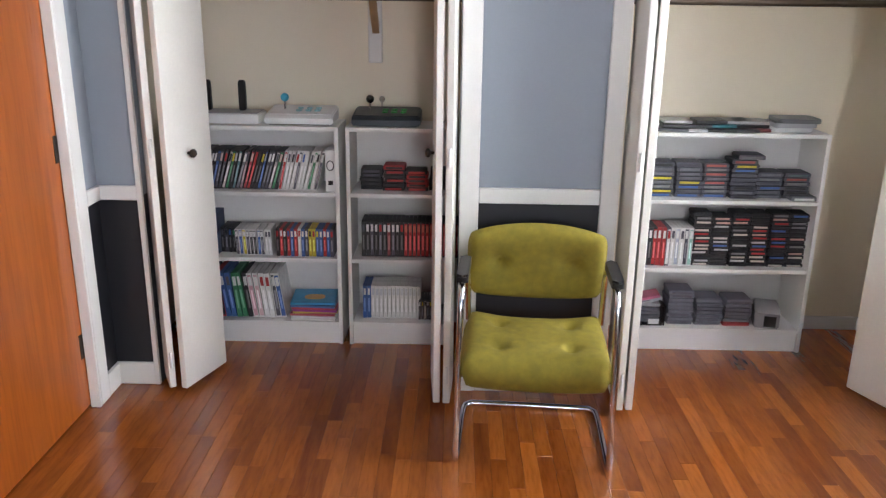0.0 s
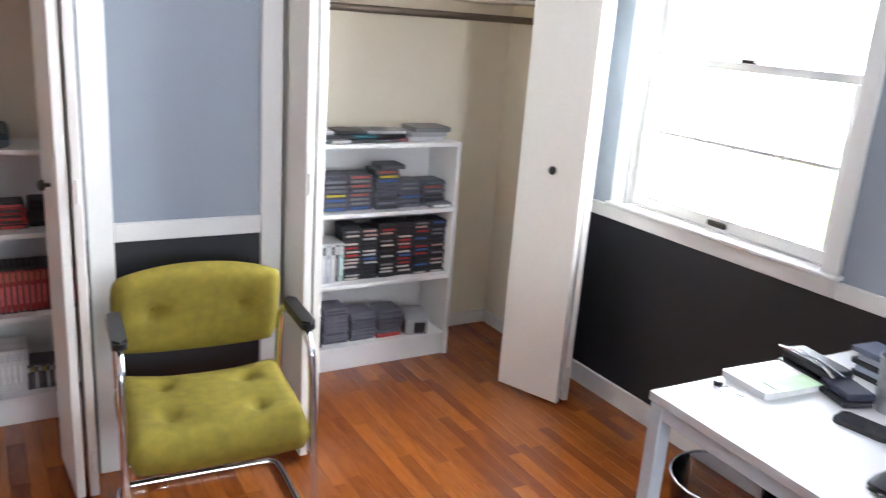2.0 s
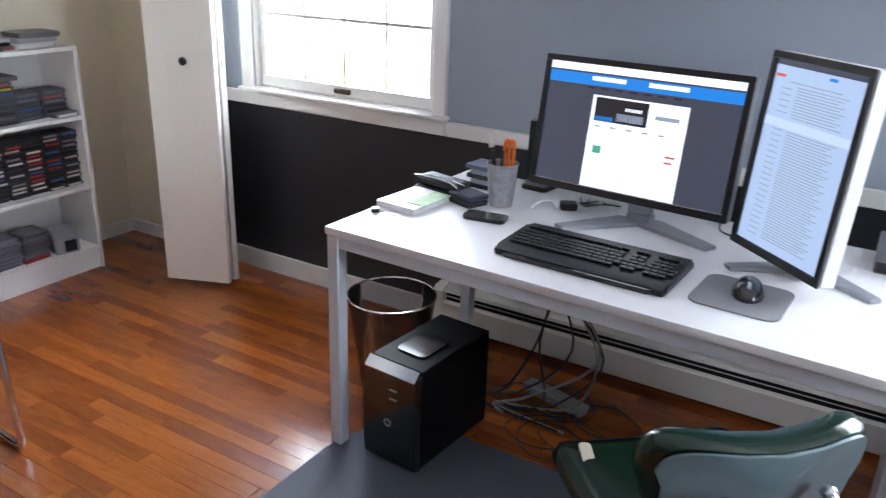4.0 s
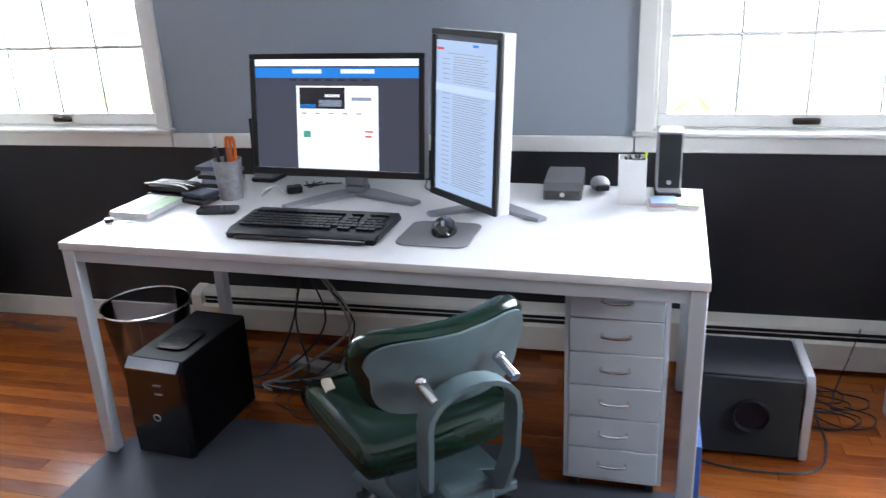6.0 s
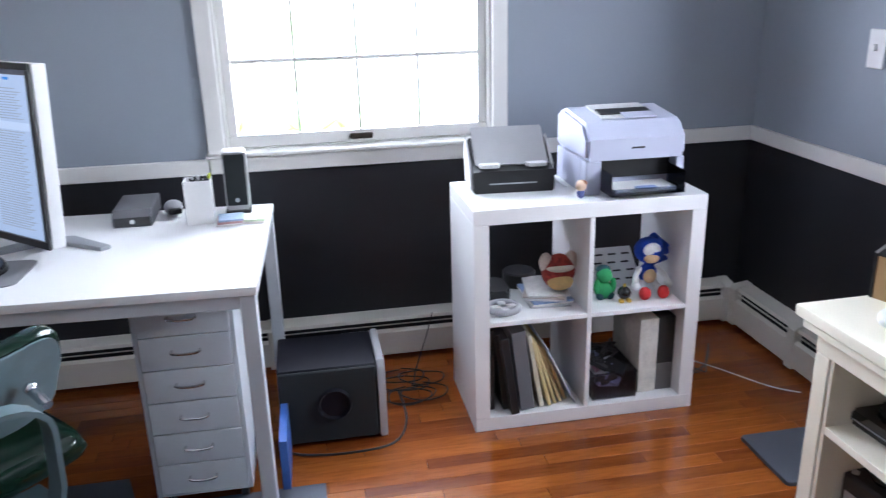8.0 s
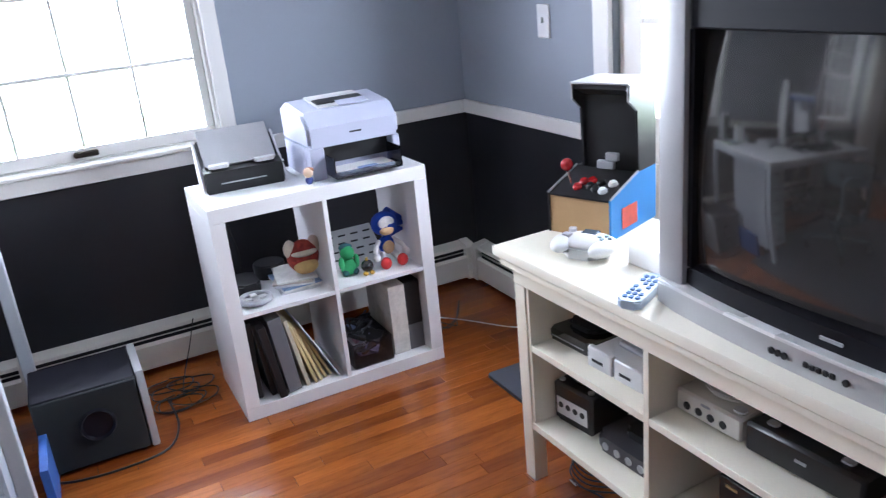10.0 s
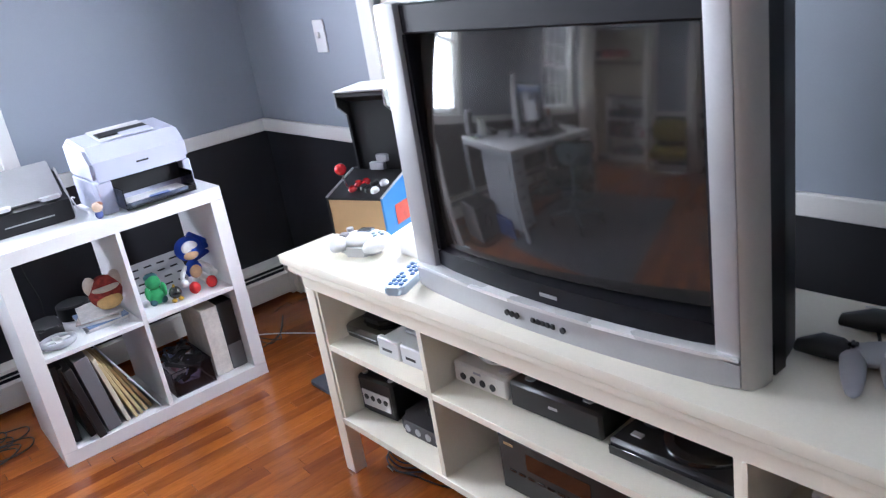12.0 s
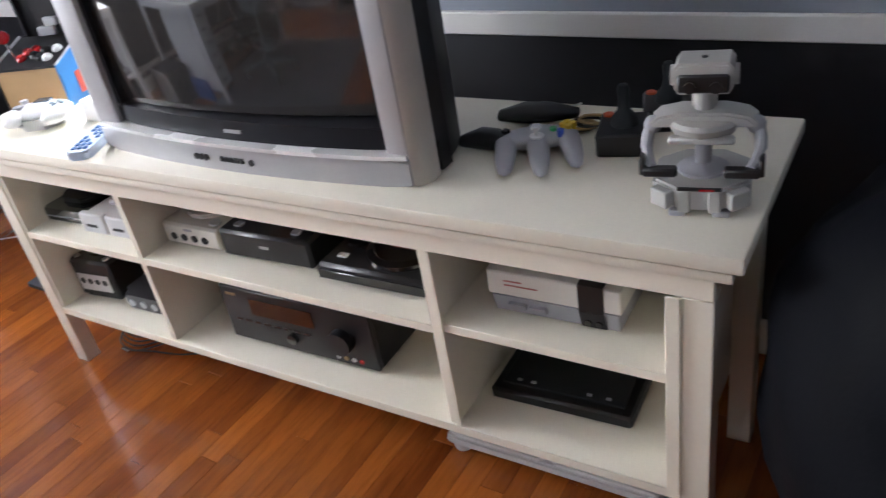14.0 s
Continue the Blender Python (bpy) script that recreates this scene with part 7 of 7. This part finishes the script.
K, W_, R_, B_, G_, Y_, GR = (0.02, 0.02, 0.022), (0.72, 0.72, 0.70), (0.42, 0.03, 0.03), (0.05, 0.12, 0.34), (0.04, 0.2, 0.09), (0.6, 0.48, 0.04), (0.085, 0.085, 0.105)


def row(x, z, items, w, d, h, lean=0.0, label="", group="", depth=0.05, jitter=0.004, seed=1):
    """Cases side by side; items: spine colours with body and band."""
    g = random.Random(seed)
    for body, spine, top in items:
        m = pose(x, BKY + depth + g.uniform(0, jitter * 2), z) @ Matrix.Rotation(radians(lean + (g.uniform(-1.5, 1.5) if lean else 0)), 4, "Y")
        place("game_case", label, "game case", group, (w, d, h, body, spine, top), m, lambda: case_mesh(w, d, h, body, spine, top))
        x += w / math.cos(radians(lean)) + 0.0015
    return x


S1, S2, S3 = 0.745, 0.43, 0.113
TINTS = [G_, K, (0.16, 0.17, 0.2), GR, R_, K, B_, (0.3, 0.2, 0.22), (0.5, 0.46, 0.44), K, (0.1, 0.2, 0.22), GR, (0.34, 0.05, 0.06)]
MARKS = [W_, R_, (0.5, 0.5, 0.48), GR, K, W_, (0.55, 0.4, 0.35), Y_]
mix1 = [(K, TINTS[(i * 5) % 13], MARKS[(i * 3) % 8]) for i in range(29)]
row(-1.628, S1, mix1, 0.0145, 0.135, 0.19, 16, "game case leaning in a row with dark covers", "leaning dark game cases", 0.06, seed=2)
row(-1.162, S1, [(W_, c, t) for c, t in ((R_, W_), (W_, GR), (W_, K), (W_, R_), (GR, W_), (W_, B_), (W_, W_), (W_, GR), (G_, W_), (W_, K), (GR, W_))], 0.0145, 0.135, 0.19, 14, "white game case leaning on its neighbour", "leaning white game cases", 0.05, seed=4)
bm = bmesh.new()
bx(bm, 0, 0.045, 0, 0.15, 0, 0.19, 0.002)
wbx = thing("game_box", "white box with a dark ring printed on its side", "box", pose(-0.938, BKY + 0.04, S1))
part("box", bm, WHITEP, wbx)
bm = bmesh.new()
tube(bm, [(0.0225 + 0.016 * math.cos(a), -0.0005, 0.12 + 0.022 * math.sin(a)) for a in (0, 0.8, 1.6, 2.4, 3.1, 3.9, 4.7, 5.5)], 0.0022, 6, True)
bx(bm, 0.012, 0.034, -0.001, -0.0001, 0.03, 0.05)
part("print", bm, BLACK, wbx, "plain dark printed shapes")
bm = bmesh.new()
bx(bm, 0, 0.10, 0, 0.16, 0, 0.10, 0.002)
bx(bm, 0.005, 0.09, 0.01, 0.15, 0.1005, 0.19, 0.002)
solid("game_box", "dark blue boxed games stacked at the side", "box", bm, paint((0.06, 0.09, 0.16)), pose(-1.554, BKY + 0.05, S2))
row(-1.454, S2, [(K, c, t) for c, t in ((K, GR), (GR, K), (K, B_), (K, G_))], 0.017, 0.12, 0.12, 0, "dark plastic game case on the shelf", "upright game cases", 0.08, seed=6)
row(-1.369, S2, [(c, s, t) for c, s, t in ((W_, GR, W_), (W_, B_, W_), (W_, Y_, W_), (W_, GR, W_), (W_, K, W_), (W_, K, W_), (W_, B_, W_), (W_, GR, W_), (W_, W_, GR), (W_, W_, GR))], 0.0155, 0.12, 0.125, -2, "white-edged game case standing in a row", "upright game cases", 0.04, seed=7)
row(-1.179, S2, [(c, c, t) for c, t in ((K, R_), (R_, W_), (K, W_), (R_, B_), (B_, W_), (R_, W_), (W_, R_), (B_, W_), (GR, W_), (Y_, K), (Y_, R_), (B_, Y_), (B_, W_), (R_, W_), (B_, W_), (GR, R_))], 0.0155, 0.12, 0.135, 0, "colourful game case standing in a row", "upright game cases", 0.03, seed=8)
row(-1.594, S3, [((0.6, 0.58, 0.54), (0.6, 0.58, 0.54), None), (W_, W_, GR), (B_, B_, W_)], 0.021, 0.17, 0.215, -3, "tall boxed game on the bottom shelf", "tall boxed games", 0.05, seed=9)
row(-1.519, S3, [(B_, B_, W_), (K, R_, W_), (R_, K, W_), (B_, B_, W_), (B_, B_, GR), (G_, G_, W_), (G_, G_, W_), (K, K, W_), (W_, (0.55, 0.3, 0.34), W_), (W_, (0.6, 0.4, 0.42), W_), (W_, W_, R_), (W_, W_, R_), (W_, GR, W_), (W_, B_, W_)], 0.025, 0.18, 0.225, -7, "tall game case leaning on the bottom shelf", "tall boxed games", 0.04, seed=10)
g = random.Random(4)
for i, col in enumerate(((0.7, 0.7, 0.68), (0.68, 0.68, 0.7), (0.5, 0.1, 0.14), (0.65, 0.5, 0.1), (0.4, 0.06, 0.3), (0.55, 0.08, 0.12), (0.1, 0.2, 0.45), (0.04, 0.3, 0.55))):
    bm = bmesh.new()
    bx(bm, 0, 0.215, 0, 0.2, 0, 0.0105, 0.001)
    if i == 7:
        slab(bm, 0.06, 0.16, 0.05, 0.12, 0.0106, 0.0112, 0.03, mat=1)
    solid("magazine", "bright magazine in a flat pile on the bottom shelf", "magazine", bm, [paint(col, 0.3), paint((0.65, 0.35, 0.1), 0.3)], pose(-1.119 + g.uniform(-0.008, 0.008), BKY + 0.02, S3 + 0.0108 * i, 0, 0, g.uniform(-4, 4)), "magazines on the bottom shelf")


def cart_mesh(w, d, h, col, lab):
    b = bmesh.new()
    bx(b, 0, w, 0, d, 0, h * 0.84, 0.0015)
    bx(b, 0.004, w - 0.004, 0.006, d, h * 0.84, h)
    bx(b, w * 0.12, w * 0.88, -0.0007, 0.0002, h * 0.16, h * 0.68, mat=1)
    return mesh_of("game_cartridge", b, [paint(col, 0.5), paint(lab, 0.4)])


def stack(x, z, n, w, d, h, cols, label, group, seed, depth=0.05):
    q = random.Random(seed)
    for i in range(n):
        col, lab = q.choice(cols)
        place("game_cartridge", label, "cartridge", group, (w, d, h, col, lab, "cart"), pose(x + q.uniform(-0.005, 0.005), BKY + depth + q.uniform(0, 0.012), z + i * (h + 0.0006), 0, 0, q.uniform(-2, 2)), lambda: cart_mesh(w, d, h, col, lab))


KR = [(K, R_), (K, (0.5, 0.06, 0.05)), (K, K), (R_, K)]
stack(-0.784, S1, 5, 0.10, 0.10, 0.019, [(K, K), (K, GR), (K, W_)], "black game cartridge in a stack", "black and red cartridges", 1, 0.09)
stack(-0.676, S1, 6, 0.10, 0.10, 0.019, KR, "black and red game cartridge in a stack", "black and red cartridges", 2, 0.07)
stack(-0.569, S1, 5, 0.10, 0.10, 0.019, KR, "black and red game cartridge in a stack", "black and red cartridges", 3, 0.07)
stack(-0.462, S1, 5, 0.10, 0.10, 0.019, [(K, K), (K, W_)], "black game cartridge in a stack", "black and red cartridges", 4, 0.09)
row(-0.779, S2, [(K, K, GR), (K, K, W_), (K, GR, W_), (K, K, W_), (K, GR, R_), (K, K, W_), (K, (0.25, 0.05, 0.05), W_), (K, GR, W_), (K, K, W_), (K, K, R_)] + [(K, R_, (0.6, 0.15, 0.1))] * 13, 0.0185, 0.14, 0.17, 0, "black-topped game case standing in a row", "black and red game cases", 0.05, seed=11)
row(-0.779, S3, [(B_, B_, W_)] * 2 + [(W_, W_, (0.55, 0.57, 0.6))] * 12, 0.0185, 0.14, 0.165, 0, "white game case standing in a row", "white game cases", 0.06, seed=12)
row(-0.509, S3, [(GR, K, W_), (GR, GR, Y_), (GR, W_, K), (GR, GR, W_), (GR, K, Y_), (GR, W_, GR), (GR, GR, W_), (GR, W_, GR)], 0.0115, 0.12, 0.10, 0, "slim disc case standing in a row", "slim disc cases", 0.05, seed=13)

# right bookcase
T1, T2, T3 = 0.7405, 0.4135, 0.1135
GREYS = [(GR, (0.065, 0.065, 0.08)), (GR, (0.2, 0.2, 0.2)), (GR, B_), (GR, (0.12, 0.12, 0.13)), ((0.065, 0.065, 0.08), K), ((0.065, 0.065, 0.08), Y_), ((0.065, 0.065, 0.08), (0.15, 0.15, 0.17)), (GR, (0.16, 0.16, 0.18)), ((0.07, 0.07, 0.09), (0.09, 0.14, 0.15)), ((0.08, 0.08, 0.09), (0.4, 0.1, 0.08))]
for i, n in enumerate((8, 8, 8, 9, 6, 6)):
    stack(0.545 + 0.124 * i, T1, n, 0.118, 0.11, 0.0195, GREYS, "grey game cartridge in a tall stack", "stacked grey cartridges", 20 + i, 0.06 if i != 3 else 0.045)
stack(0.94, T1 + 9 * 0.0201, 1, 0.12, 0.11, 0.0195, [(GR, (0.12, 0.12, 0.13))], "grey game cartridge in a tall stack", "stacked grey cartridges", 27, 0.045)
stack(1.185, T1, 1, 0.118, 0.11, 0.0195, [((0.16, 0.16, 0.18), W_)], "grey game cartridge in a tall stack", "stacked grey cartridges", 28, 0.01)
row(0.542, T2, [(K, B_, W_), (K, K, W_), (K, R_, W_), (R_, R_, W_), (R_, R_, W_), (GR, W_, R_), (W_, W_, GR), (W_, (0.45, 0.5, 0.6), W_), (W_, W_, GR), (W_, GR, W_), (W_, (0.3, 0.5, 0.42), W_)], 0.0195, 0.14, 0.185, 0, "upright game case with a bright spine", "upright cases beside the cartridges", 0.04, seed=14)
KL = [(K, K), (K, K), (K, K), (K, (0.45, 0.45, 0.45)), (K, R_), (K, (0.5, 0.3, 0.25)), (K, B_), (K, (0.2, 0.2, 0.2)), (K, (0.55, 0.5, 0.42))]
for i in range(6):
    stack(0.772 + 0.089 * i, T2, 14 if i != 1 else 13, 0.084, 0.10, 0.0178, KL, "black game cartridge in a tall stack", "stacked black cartridges", 30 + i, 0.05)
GN = [(GR, (0.12, 0.12, 0.14)), ((0.16, 0.16, 0.19), (0.09, 0.09, 0.11)), ((0.15, 0.15, 0.18), (0.17, 0.17, 0.2))]
stack(0.69, T3, 9, 0.12, 0.12, 0.0185, GN, "grey game cartridge on the bottom shelf", "bottom shelf cartridges", 40, 0.05)
stack(0.825, T3, 7, 0.125, 0.12, 0.0185, GN, "grey game cartridge on the bottom shelf", "bottom shelf cartridges", 41, 0.04)
stack(0.96, T3 + 0.019, 6, 0.125, 0.12, 0.0185, GN, "grey game cartridge on the bottom shelf", "bottom shelf cartridges", 42, 0.04)
stack(0.96, T3, 1, 0.128, 0.12, 0.0185, [(R_, R_)], "red game cartridge under the grey ones", "bottom shelf cartridges", 43, 0.035)
ad = thing("console_adapter", "grey plastic adapter box with a black opening", "adapter", pose(1.10, BKY + 0.035, T3, 0, 0, -14))
bm = bmesh.new()
prism(bm, [(0, 0), (0.14, 0), (0.14, 0.10), (0.05, 0.10), (0.0, 0.075)], "x", 0, 0.115, 0.006)
part("body", bm, GREYP, ad)
bm = bmesh.new()
bx(bm, 0.045, 0.10, -0.0015, 0.002, 0.008, 0.062, 0.001)
part("opening", bm, BLACK, ad)
clear_bin("clear plastic tub of cartridges with a pink one on top", pose(0.528, BKY + 0.03, T3), 0.145, 0.16, 0.095, (0.88, 0.88, 0.9))
g = random.Random(8)
for i in range(9):
    col = (0.5, 0.12, 0.2) if i == 8 else (0.33, 0.33, 0.35)
    bm = bmesh.new()
    bx(bm, -0.055, 0.055, -0.055, 0.055, 0, 0.014, 0.002)
    solid("game_cartridge", "loose game cartridge in the clear tub", "cartridge", bm, paint(col, 0.5), pose(0.60, BKY + 0.11, T3 + 0.005 + 0.0145 * i, g.uniform(-3, 3), g.uniform(-4, 4) - (14 if i > 6 else 0), g.uniform(-12, 12)), "cartridges in the tub")
bm = bmesh.new()
bx(bm, 0, 0.05, -0.001, 0.0, 0, 0.025)
solid("paper_label", "white paper label on the clear tub", "label", bm, WHITEP, pose(0.595, BKY + 0.0285, T3 + 0.01))

# on top of the bookcases
TOPZ = 1.0465
ro = thing("wireless_router", "white router with two upright black antennas", "router", pose(-1.574, BKY + 0.05, TOPZ))
bm = bmesh.new()
bx(bm, 0, 0.34, 0, 0.17, 0.0, 0.045, 0.01, seg=2)
part("body", bm, WHITEP, ro)
bm = bmesh.new()
bx(bm, 0.01, 0.33, 0.01, 0.16, 0.0455, 0.05, 0.002)
part("top_panel", bm, GREYP, ro)
for x in (0.085, 0.245):
    bm = bmesh.new()
    prism(bm, [(0, 0), (0.03, 0), (0.026, 0.06), (0.03, 0.10), (0.022, 0.135), (0.008, 0.138), (0.0, 0.115), (0.004, 0.06)], "x", -0.016, 0.016, 0.005)
    part("antenna", bm, BLACK, ro, "flat black antenna", at=pose(x, 0.09, 0.05))


def fight_stick(label, m, body, top, ball_mat, marks):
    k = thing("arcade_stick", label, "joystick", m, "arcade sticks")
    b = bmesh.new()
    prism(b, [(0, 0.004), (0.2, 0.004), (0.2, 0.065), (0.02, 0.045), (0.0, 0.03)], "x", 0, 0.31, 0.006)
    part("body", b, body, k)
    b = bmesh.new()
    prism(b, [(0.02, 0.0455), (0.195, 0.0653), (0.195, 0.0685), (0.02, 0.0485)], "x", 0.012, 0.298, 0.001)
    part("top_plate", b, top, k)
    b = bmesh.new()
    rod(b, (0.075, 0.11, 0.055), (0.075, 0.11, 0.10), 0.005)
    part("shaft", b, CHROME, k)
    b = bmesh.new()
    ball(b, (0.075, 0.11, 0.112), 0.019)
    part("stick_ball", b, ball_mat, k)
    for i in range(6):
        b = bmesh.new()
        x, y = 0.145 + 0.042 * (i % 3), 0.08 + 0.045 * (i // 3)
        z = 0.0485 + (y - 0.02) * 0.114
        rod(b, (x, y, z - 0.003), (x, y, z + 0.006), 0.014)
        part("button", b, marks, k)
    b = bmesh.new()
    bx(b, 0.02, 0.29, 0.01, 0.19, 0.0, 0.0038)
    part("rubber_base", b, BLACK, k)


fight_stick("white arcade stick with a blue ball top", pose(-1.209, BKY + 0.045, TOPZ), WHITEP, WHITEP, pm("sky_blue_plastic", (0.06, 0.42, 0.60), 0.3), paint((0.3, 0.55, 0.6)))
fight_stick("dark arcade stick with green buttons", pose(-0.814, BKY + 0.03, TOPZ), pm("dark_slate_plastic", (0.04, 0.055, 0.065), 0.4), BLACK, GLOSSK, paint((0.02, 0.26, 0.05)))
bm = bmesh.new()
rod(bm, (0, 0, 0), (0, 0, 0.09), 0.005)
ball(bm, (0, 0, 0.1), 0.014)
solid("spare_stick", "loose joystick shaft with a beige ball top", "joystick", bm, paint((0.52, 0.44, 0.36)), pose(-0.694, BKY + 0.25, TOPZ))
g = random.Random(17)
for i in range(13):
    x = 0.535 + 0.04 * i + g.uniform(-0.02, 0.02)
    wd, col = g.uniform(0.10, 0.17), g.choice([K, K, K, K, (0.03, 0.03, 0.035), (0.06, 0.06, 0.07), (0.45, 0.45, 0.45), (0.03, 0.16, 0.2), (0.25, 0.08, 0.08)])
    bm = bmesh.new()
    bx(bm, 0, wd, 0, 0.13, 0, 0.014, 0.002)
    x = min(x, 1.07 - wd)
    solid("disc_case", "flat disc case in a loose pile on the bookcase", "disc case", bm, paint(col, 0.35), pose(x, BKY + 0.03 + 0.03 * (i % 3), TOPZ + 0.0145 * (i % 3), 0, 0, g.uniform(-7, 7)), "flat cases on the bookcase")
for j in range(3):
    bm = bmesh.new()
    slab(bm, 0, 0.19, 0, 0.16, 0, 0.02, 0.02, 0.004)
    solid("handheld_console", "grey flat console stacked on the bookcase", "game console", bm, (LIGHTP, GREYP, pm("dark_grey_plastic", (0.14, 0.14, 0.15), 0.4))[j], pose(1.075 + 0.012 * j, BKY + 0.05, TOPZ + 0.0205 * j, 0, 0, 4 - 3 * j), "stacked handhelds")
for lbl, x0, x1, z1, col in (("long red game box on the closet shelf", 0.905, 1.39, 0.09, (0.45, 0.02, 0.025)), ("dark boxed game on the closet shelf", 1.395, 1.66, 0.10, (0.03, 0.03, 0.05)), ("red lid box on the closet shelf", 0.905, 1.36, 0.12, (0.30, 0.015, 0.02))):
    bm = bmesh.new()
    zz = 0.0905 if "lid" in lbl else 0.0
    bx(bm, x0, x1, 3.43, 3.70, zz, z1, 0.002)
    solid("game_box", lbl, "box", bm, paint(col, 0.4), pose(0, 0, 1.6915), "boxes on the closet shelf")


# ---- outdoors ----
bm = bmesh.new()
bx(bm, -60, 160, -90, 90, -4.05, -4.0)
setting("ground", "green lawn far below the windows", "lawn", bm, pm("grass", (0.06, 0.12, 0.03), 0.9, var=0.4, scale=1.2, bump=0.5, bscale=40))
m, n, l, p_ = tree_of("hazy_daylight_garden")
co, mp = n.new("ShaderNodeTexCoord"), n.new("ShaderNodeMapping")
l.new(co.outputs["Object"], mp.inputs["Vector"])
mp.inputs["Scale"].default_value = (1, 1, 1.2)
na, nb_, sep = n.new("ShaderNodeTexNoise"), n.new("ShaderNodeTexVoronoi"), n.new("ShaderNodeSeparateXYZ")
na.inputs["Scale"].default_value, na.inputs["Detail"].default_value, na.inputs["Distortion"].default_value = 0.7, 7, 1.5
nb_.feature = "DISTANCE_TO_EDGE"
nb_.inputs["Scale"].default_value = 0.9
l.new(mp.outputs[0], na.inputs["Vector"]), l.new(mp.outputs[0], nb_.inputs["Vector"]), l.new(co.outputs["Object"], sep.inputs[0])
r1, r2, r3 = (n.new("ShaderNodeValToRGB") for _ in range(3))
for r_, q0, q1, c0, c1 in ((r1, 0.42, 0.6, (0.42, 0.56, 0.30, 1), (0.95, 1.0, 1.0, 1)), (r2, 0.004, 0.02, (0.45, 0.44, 0.42, 1), (1, 1, 1, 1)), (r3, 0.36, 0.42, (0.45, 0.6, 0.32, 1), (1, 1, 1, 1))):
    e = r_.color_ramp.elements
    e[0].position, e[1].position, e[0].color, e[1].color = q0, q1, c0, c1
mr = n.new("ShaderNodeMapRange")
mr.inputs["From Min"].default_value, mr.inputs["From Max"].default_value = -6, 8
l.new(sep.outputs[2], mr.inputs["Value"]), l.new(mr.outputs[0], r3.inputs["Fac"])
l.new(na.outputs["Fac"], r1.inputs["Fac"]), l.new(nb_.outputs["Distance"], r2.inputs["Fac"])
m1, m2 = n.new("ShaderNodeMix"), n.new("ShaderNodeMix")
for q in (m1, m2):
    q.data_type, q.blend_type = "RGBA", "MULTIPLY"
    q.inputs["Factor"].default_value = 1.0
l.new(r1.outputs[0], m1.inputs[6]), l.new(r2.outputs[0], m1.inputs[7]), l.new(m1.outputs[2], m2.inputs[6]), l.new(r3.outputs[0], m2.inputs[7])
l.new(m2.outputs[2], p_.inputs["Emission Color"])
p_.inputs["Emission Strength"].default_value = 11.0
p_.inputs["Base Color"].default_value = (0, 0, 0, 1)
bm = bmesh.new()
bx(bm, 14, 14.1, -30, 30, -5.5, 14)
setting("backdrop", "bright hazy garden and sky outside the windows", "backdrop", bm, m)

bm = bmesh.new()
bx(bm, -30, 13.9, -16.1, -16, -5.5, 14)
setting("backdrop", "bright hazy garden and sky outside the glazed door", "backdrop", bm, m)

# ---- floorboards ----
BOARD = wood("red_brown_oak_board", (0.150, 0.033, 0.006), (0.43, 0.128, 0.020), 0.2, (12, 1.6, 12), "object", 0.35, 0.42)
BOARD_I = wood("red_brown_oak_boards", (0.150, 0.033, 0.006), (0.43, 0.128, 0.020), 0.2, (12, 1.6, 12), "island", 0.35, 0.42)
bm = bmesh.new()
bx(bm, WX - 0.22, EX + 0.1, SY - 0.1, 4.4, -0.12, -0.012)
floor = setting("floor", "varnished red-brown oak strip floor", "floor", bm, pm("dark_joint", (0.06, 0.02, 0.008), 0.8))


def board_mesh():
    b = bmesh.new()
    bx(b, -0.0284, 0.0284, -0.5, 0.5, -0.012, 0.0)
    top = [e for e in b.edges if all(v.co.z > -0.001 for v in e.verts)]
    bmesh.ops.bevel(b, geom=top, offset=0.0007, segments=1, affect="EDGES")
    me = bpy.data.meshes.new("floorboard")
    b.to_mesh(me)
    b.free()
    me.materials.append(BOARD)
    return me


rng = random.Random(5)
unit = board_mesh()
rest_v, rest_f = [], []
made = 0
for i in range(int((EX - WX) / 0.0572) + 1):
    x = EX - 0.0286 - i * 0.0572
    y, end = SY - rng.random() * 0.5, 3.77
    while y < end:
        ln = rng.choice((0.28, 0.36, 0.45, 0.55, 0.7, 0.9))
        a, c = max(y, SY) + 0.0006, min(y + ln, end) - 0.0006
        y += ln
        if c - a < 0.02:
            continue
        mid = (a + c) / 2
        if made < 300 and ((-0.75 < x < 1.15 and 1.55 < mid < 3.2) or (0.2 < x < 1.0 and -1.75 < mid < -0.3)):
            ob = new("floorboard", unit)
            ob.parent = floor
            ob.matrix_basis = Matrix.Translation((x, mid, 0)) @ Matrix.Diagonal((1, c - a, 1, 1))
            made += 1
        else:
            k = len(rest_v)
            e = 0.0007
            rest_v += [(x - 0.0284, a, -0.012), (x + 0.0284, a, -0.012), (x + 0.0284, c, -0.012), (x - 0.0284, c, -0.012),
                       (x - 0.0284, a, -e), (x + 0.0284, a, -e), (x + 0.0284, c, -e), (x - 0.0284, c, -e),
                       (x - 0.0284 + e, a + e, 0), (x + 0.0284 - e, a + e, 0), (x + 0.0284 - e, c - e, 0), (x - 0.0284 + e, c - e, 0)]
            for q in range(4):
                r_ = (q + 1) % 4
                rest_f += [(k + q, k + r_, k + 4 + r_, k + 4 + q), (k + 4 + q, k + 4 + r_, k + 8 + r_, k + 8 + q)]
            rest_f.append((k + 8, k + 9, k + 10, k + 11))
me = bpy.data.meshes.new("floorboards")
me.from_pydata(rest_v, [], rest_f)
me.materials.append(BOARD_I)
ob = new("floorboards", me)
ob.parent = floor
tagged(ob, kind="stuff")
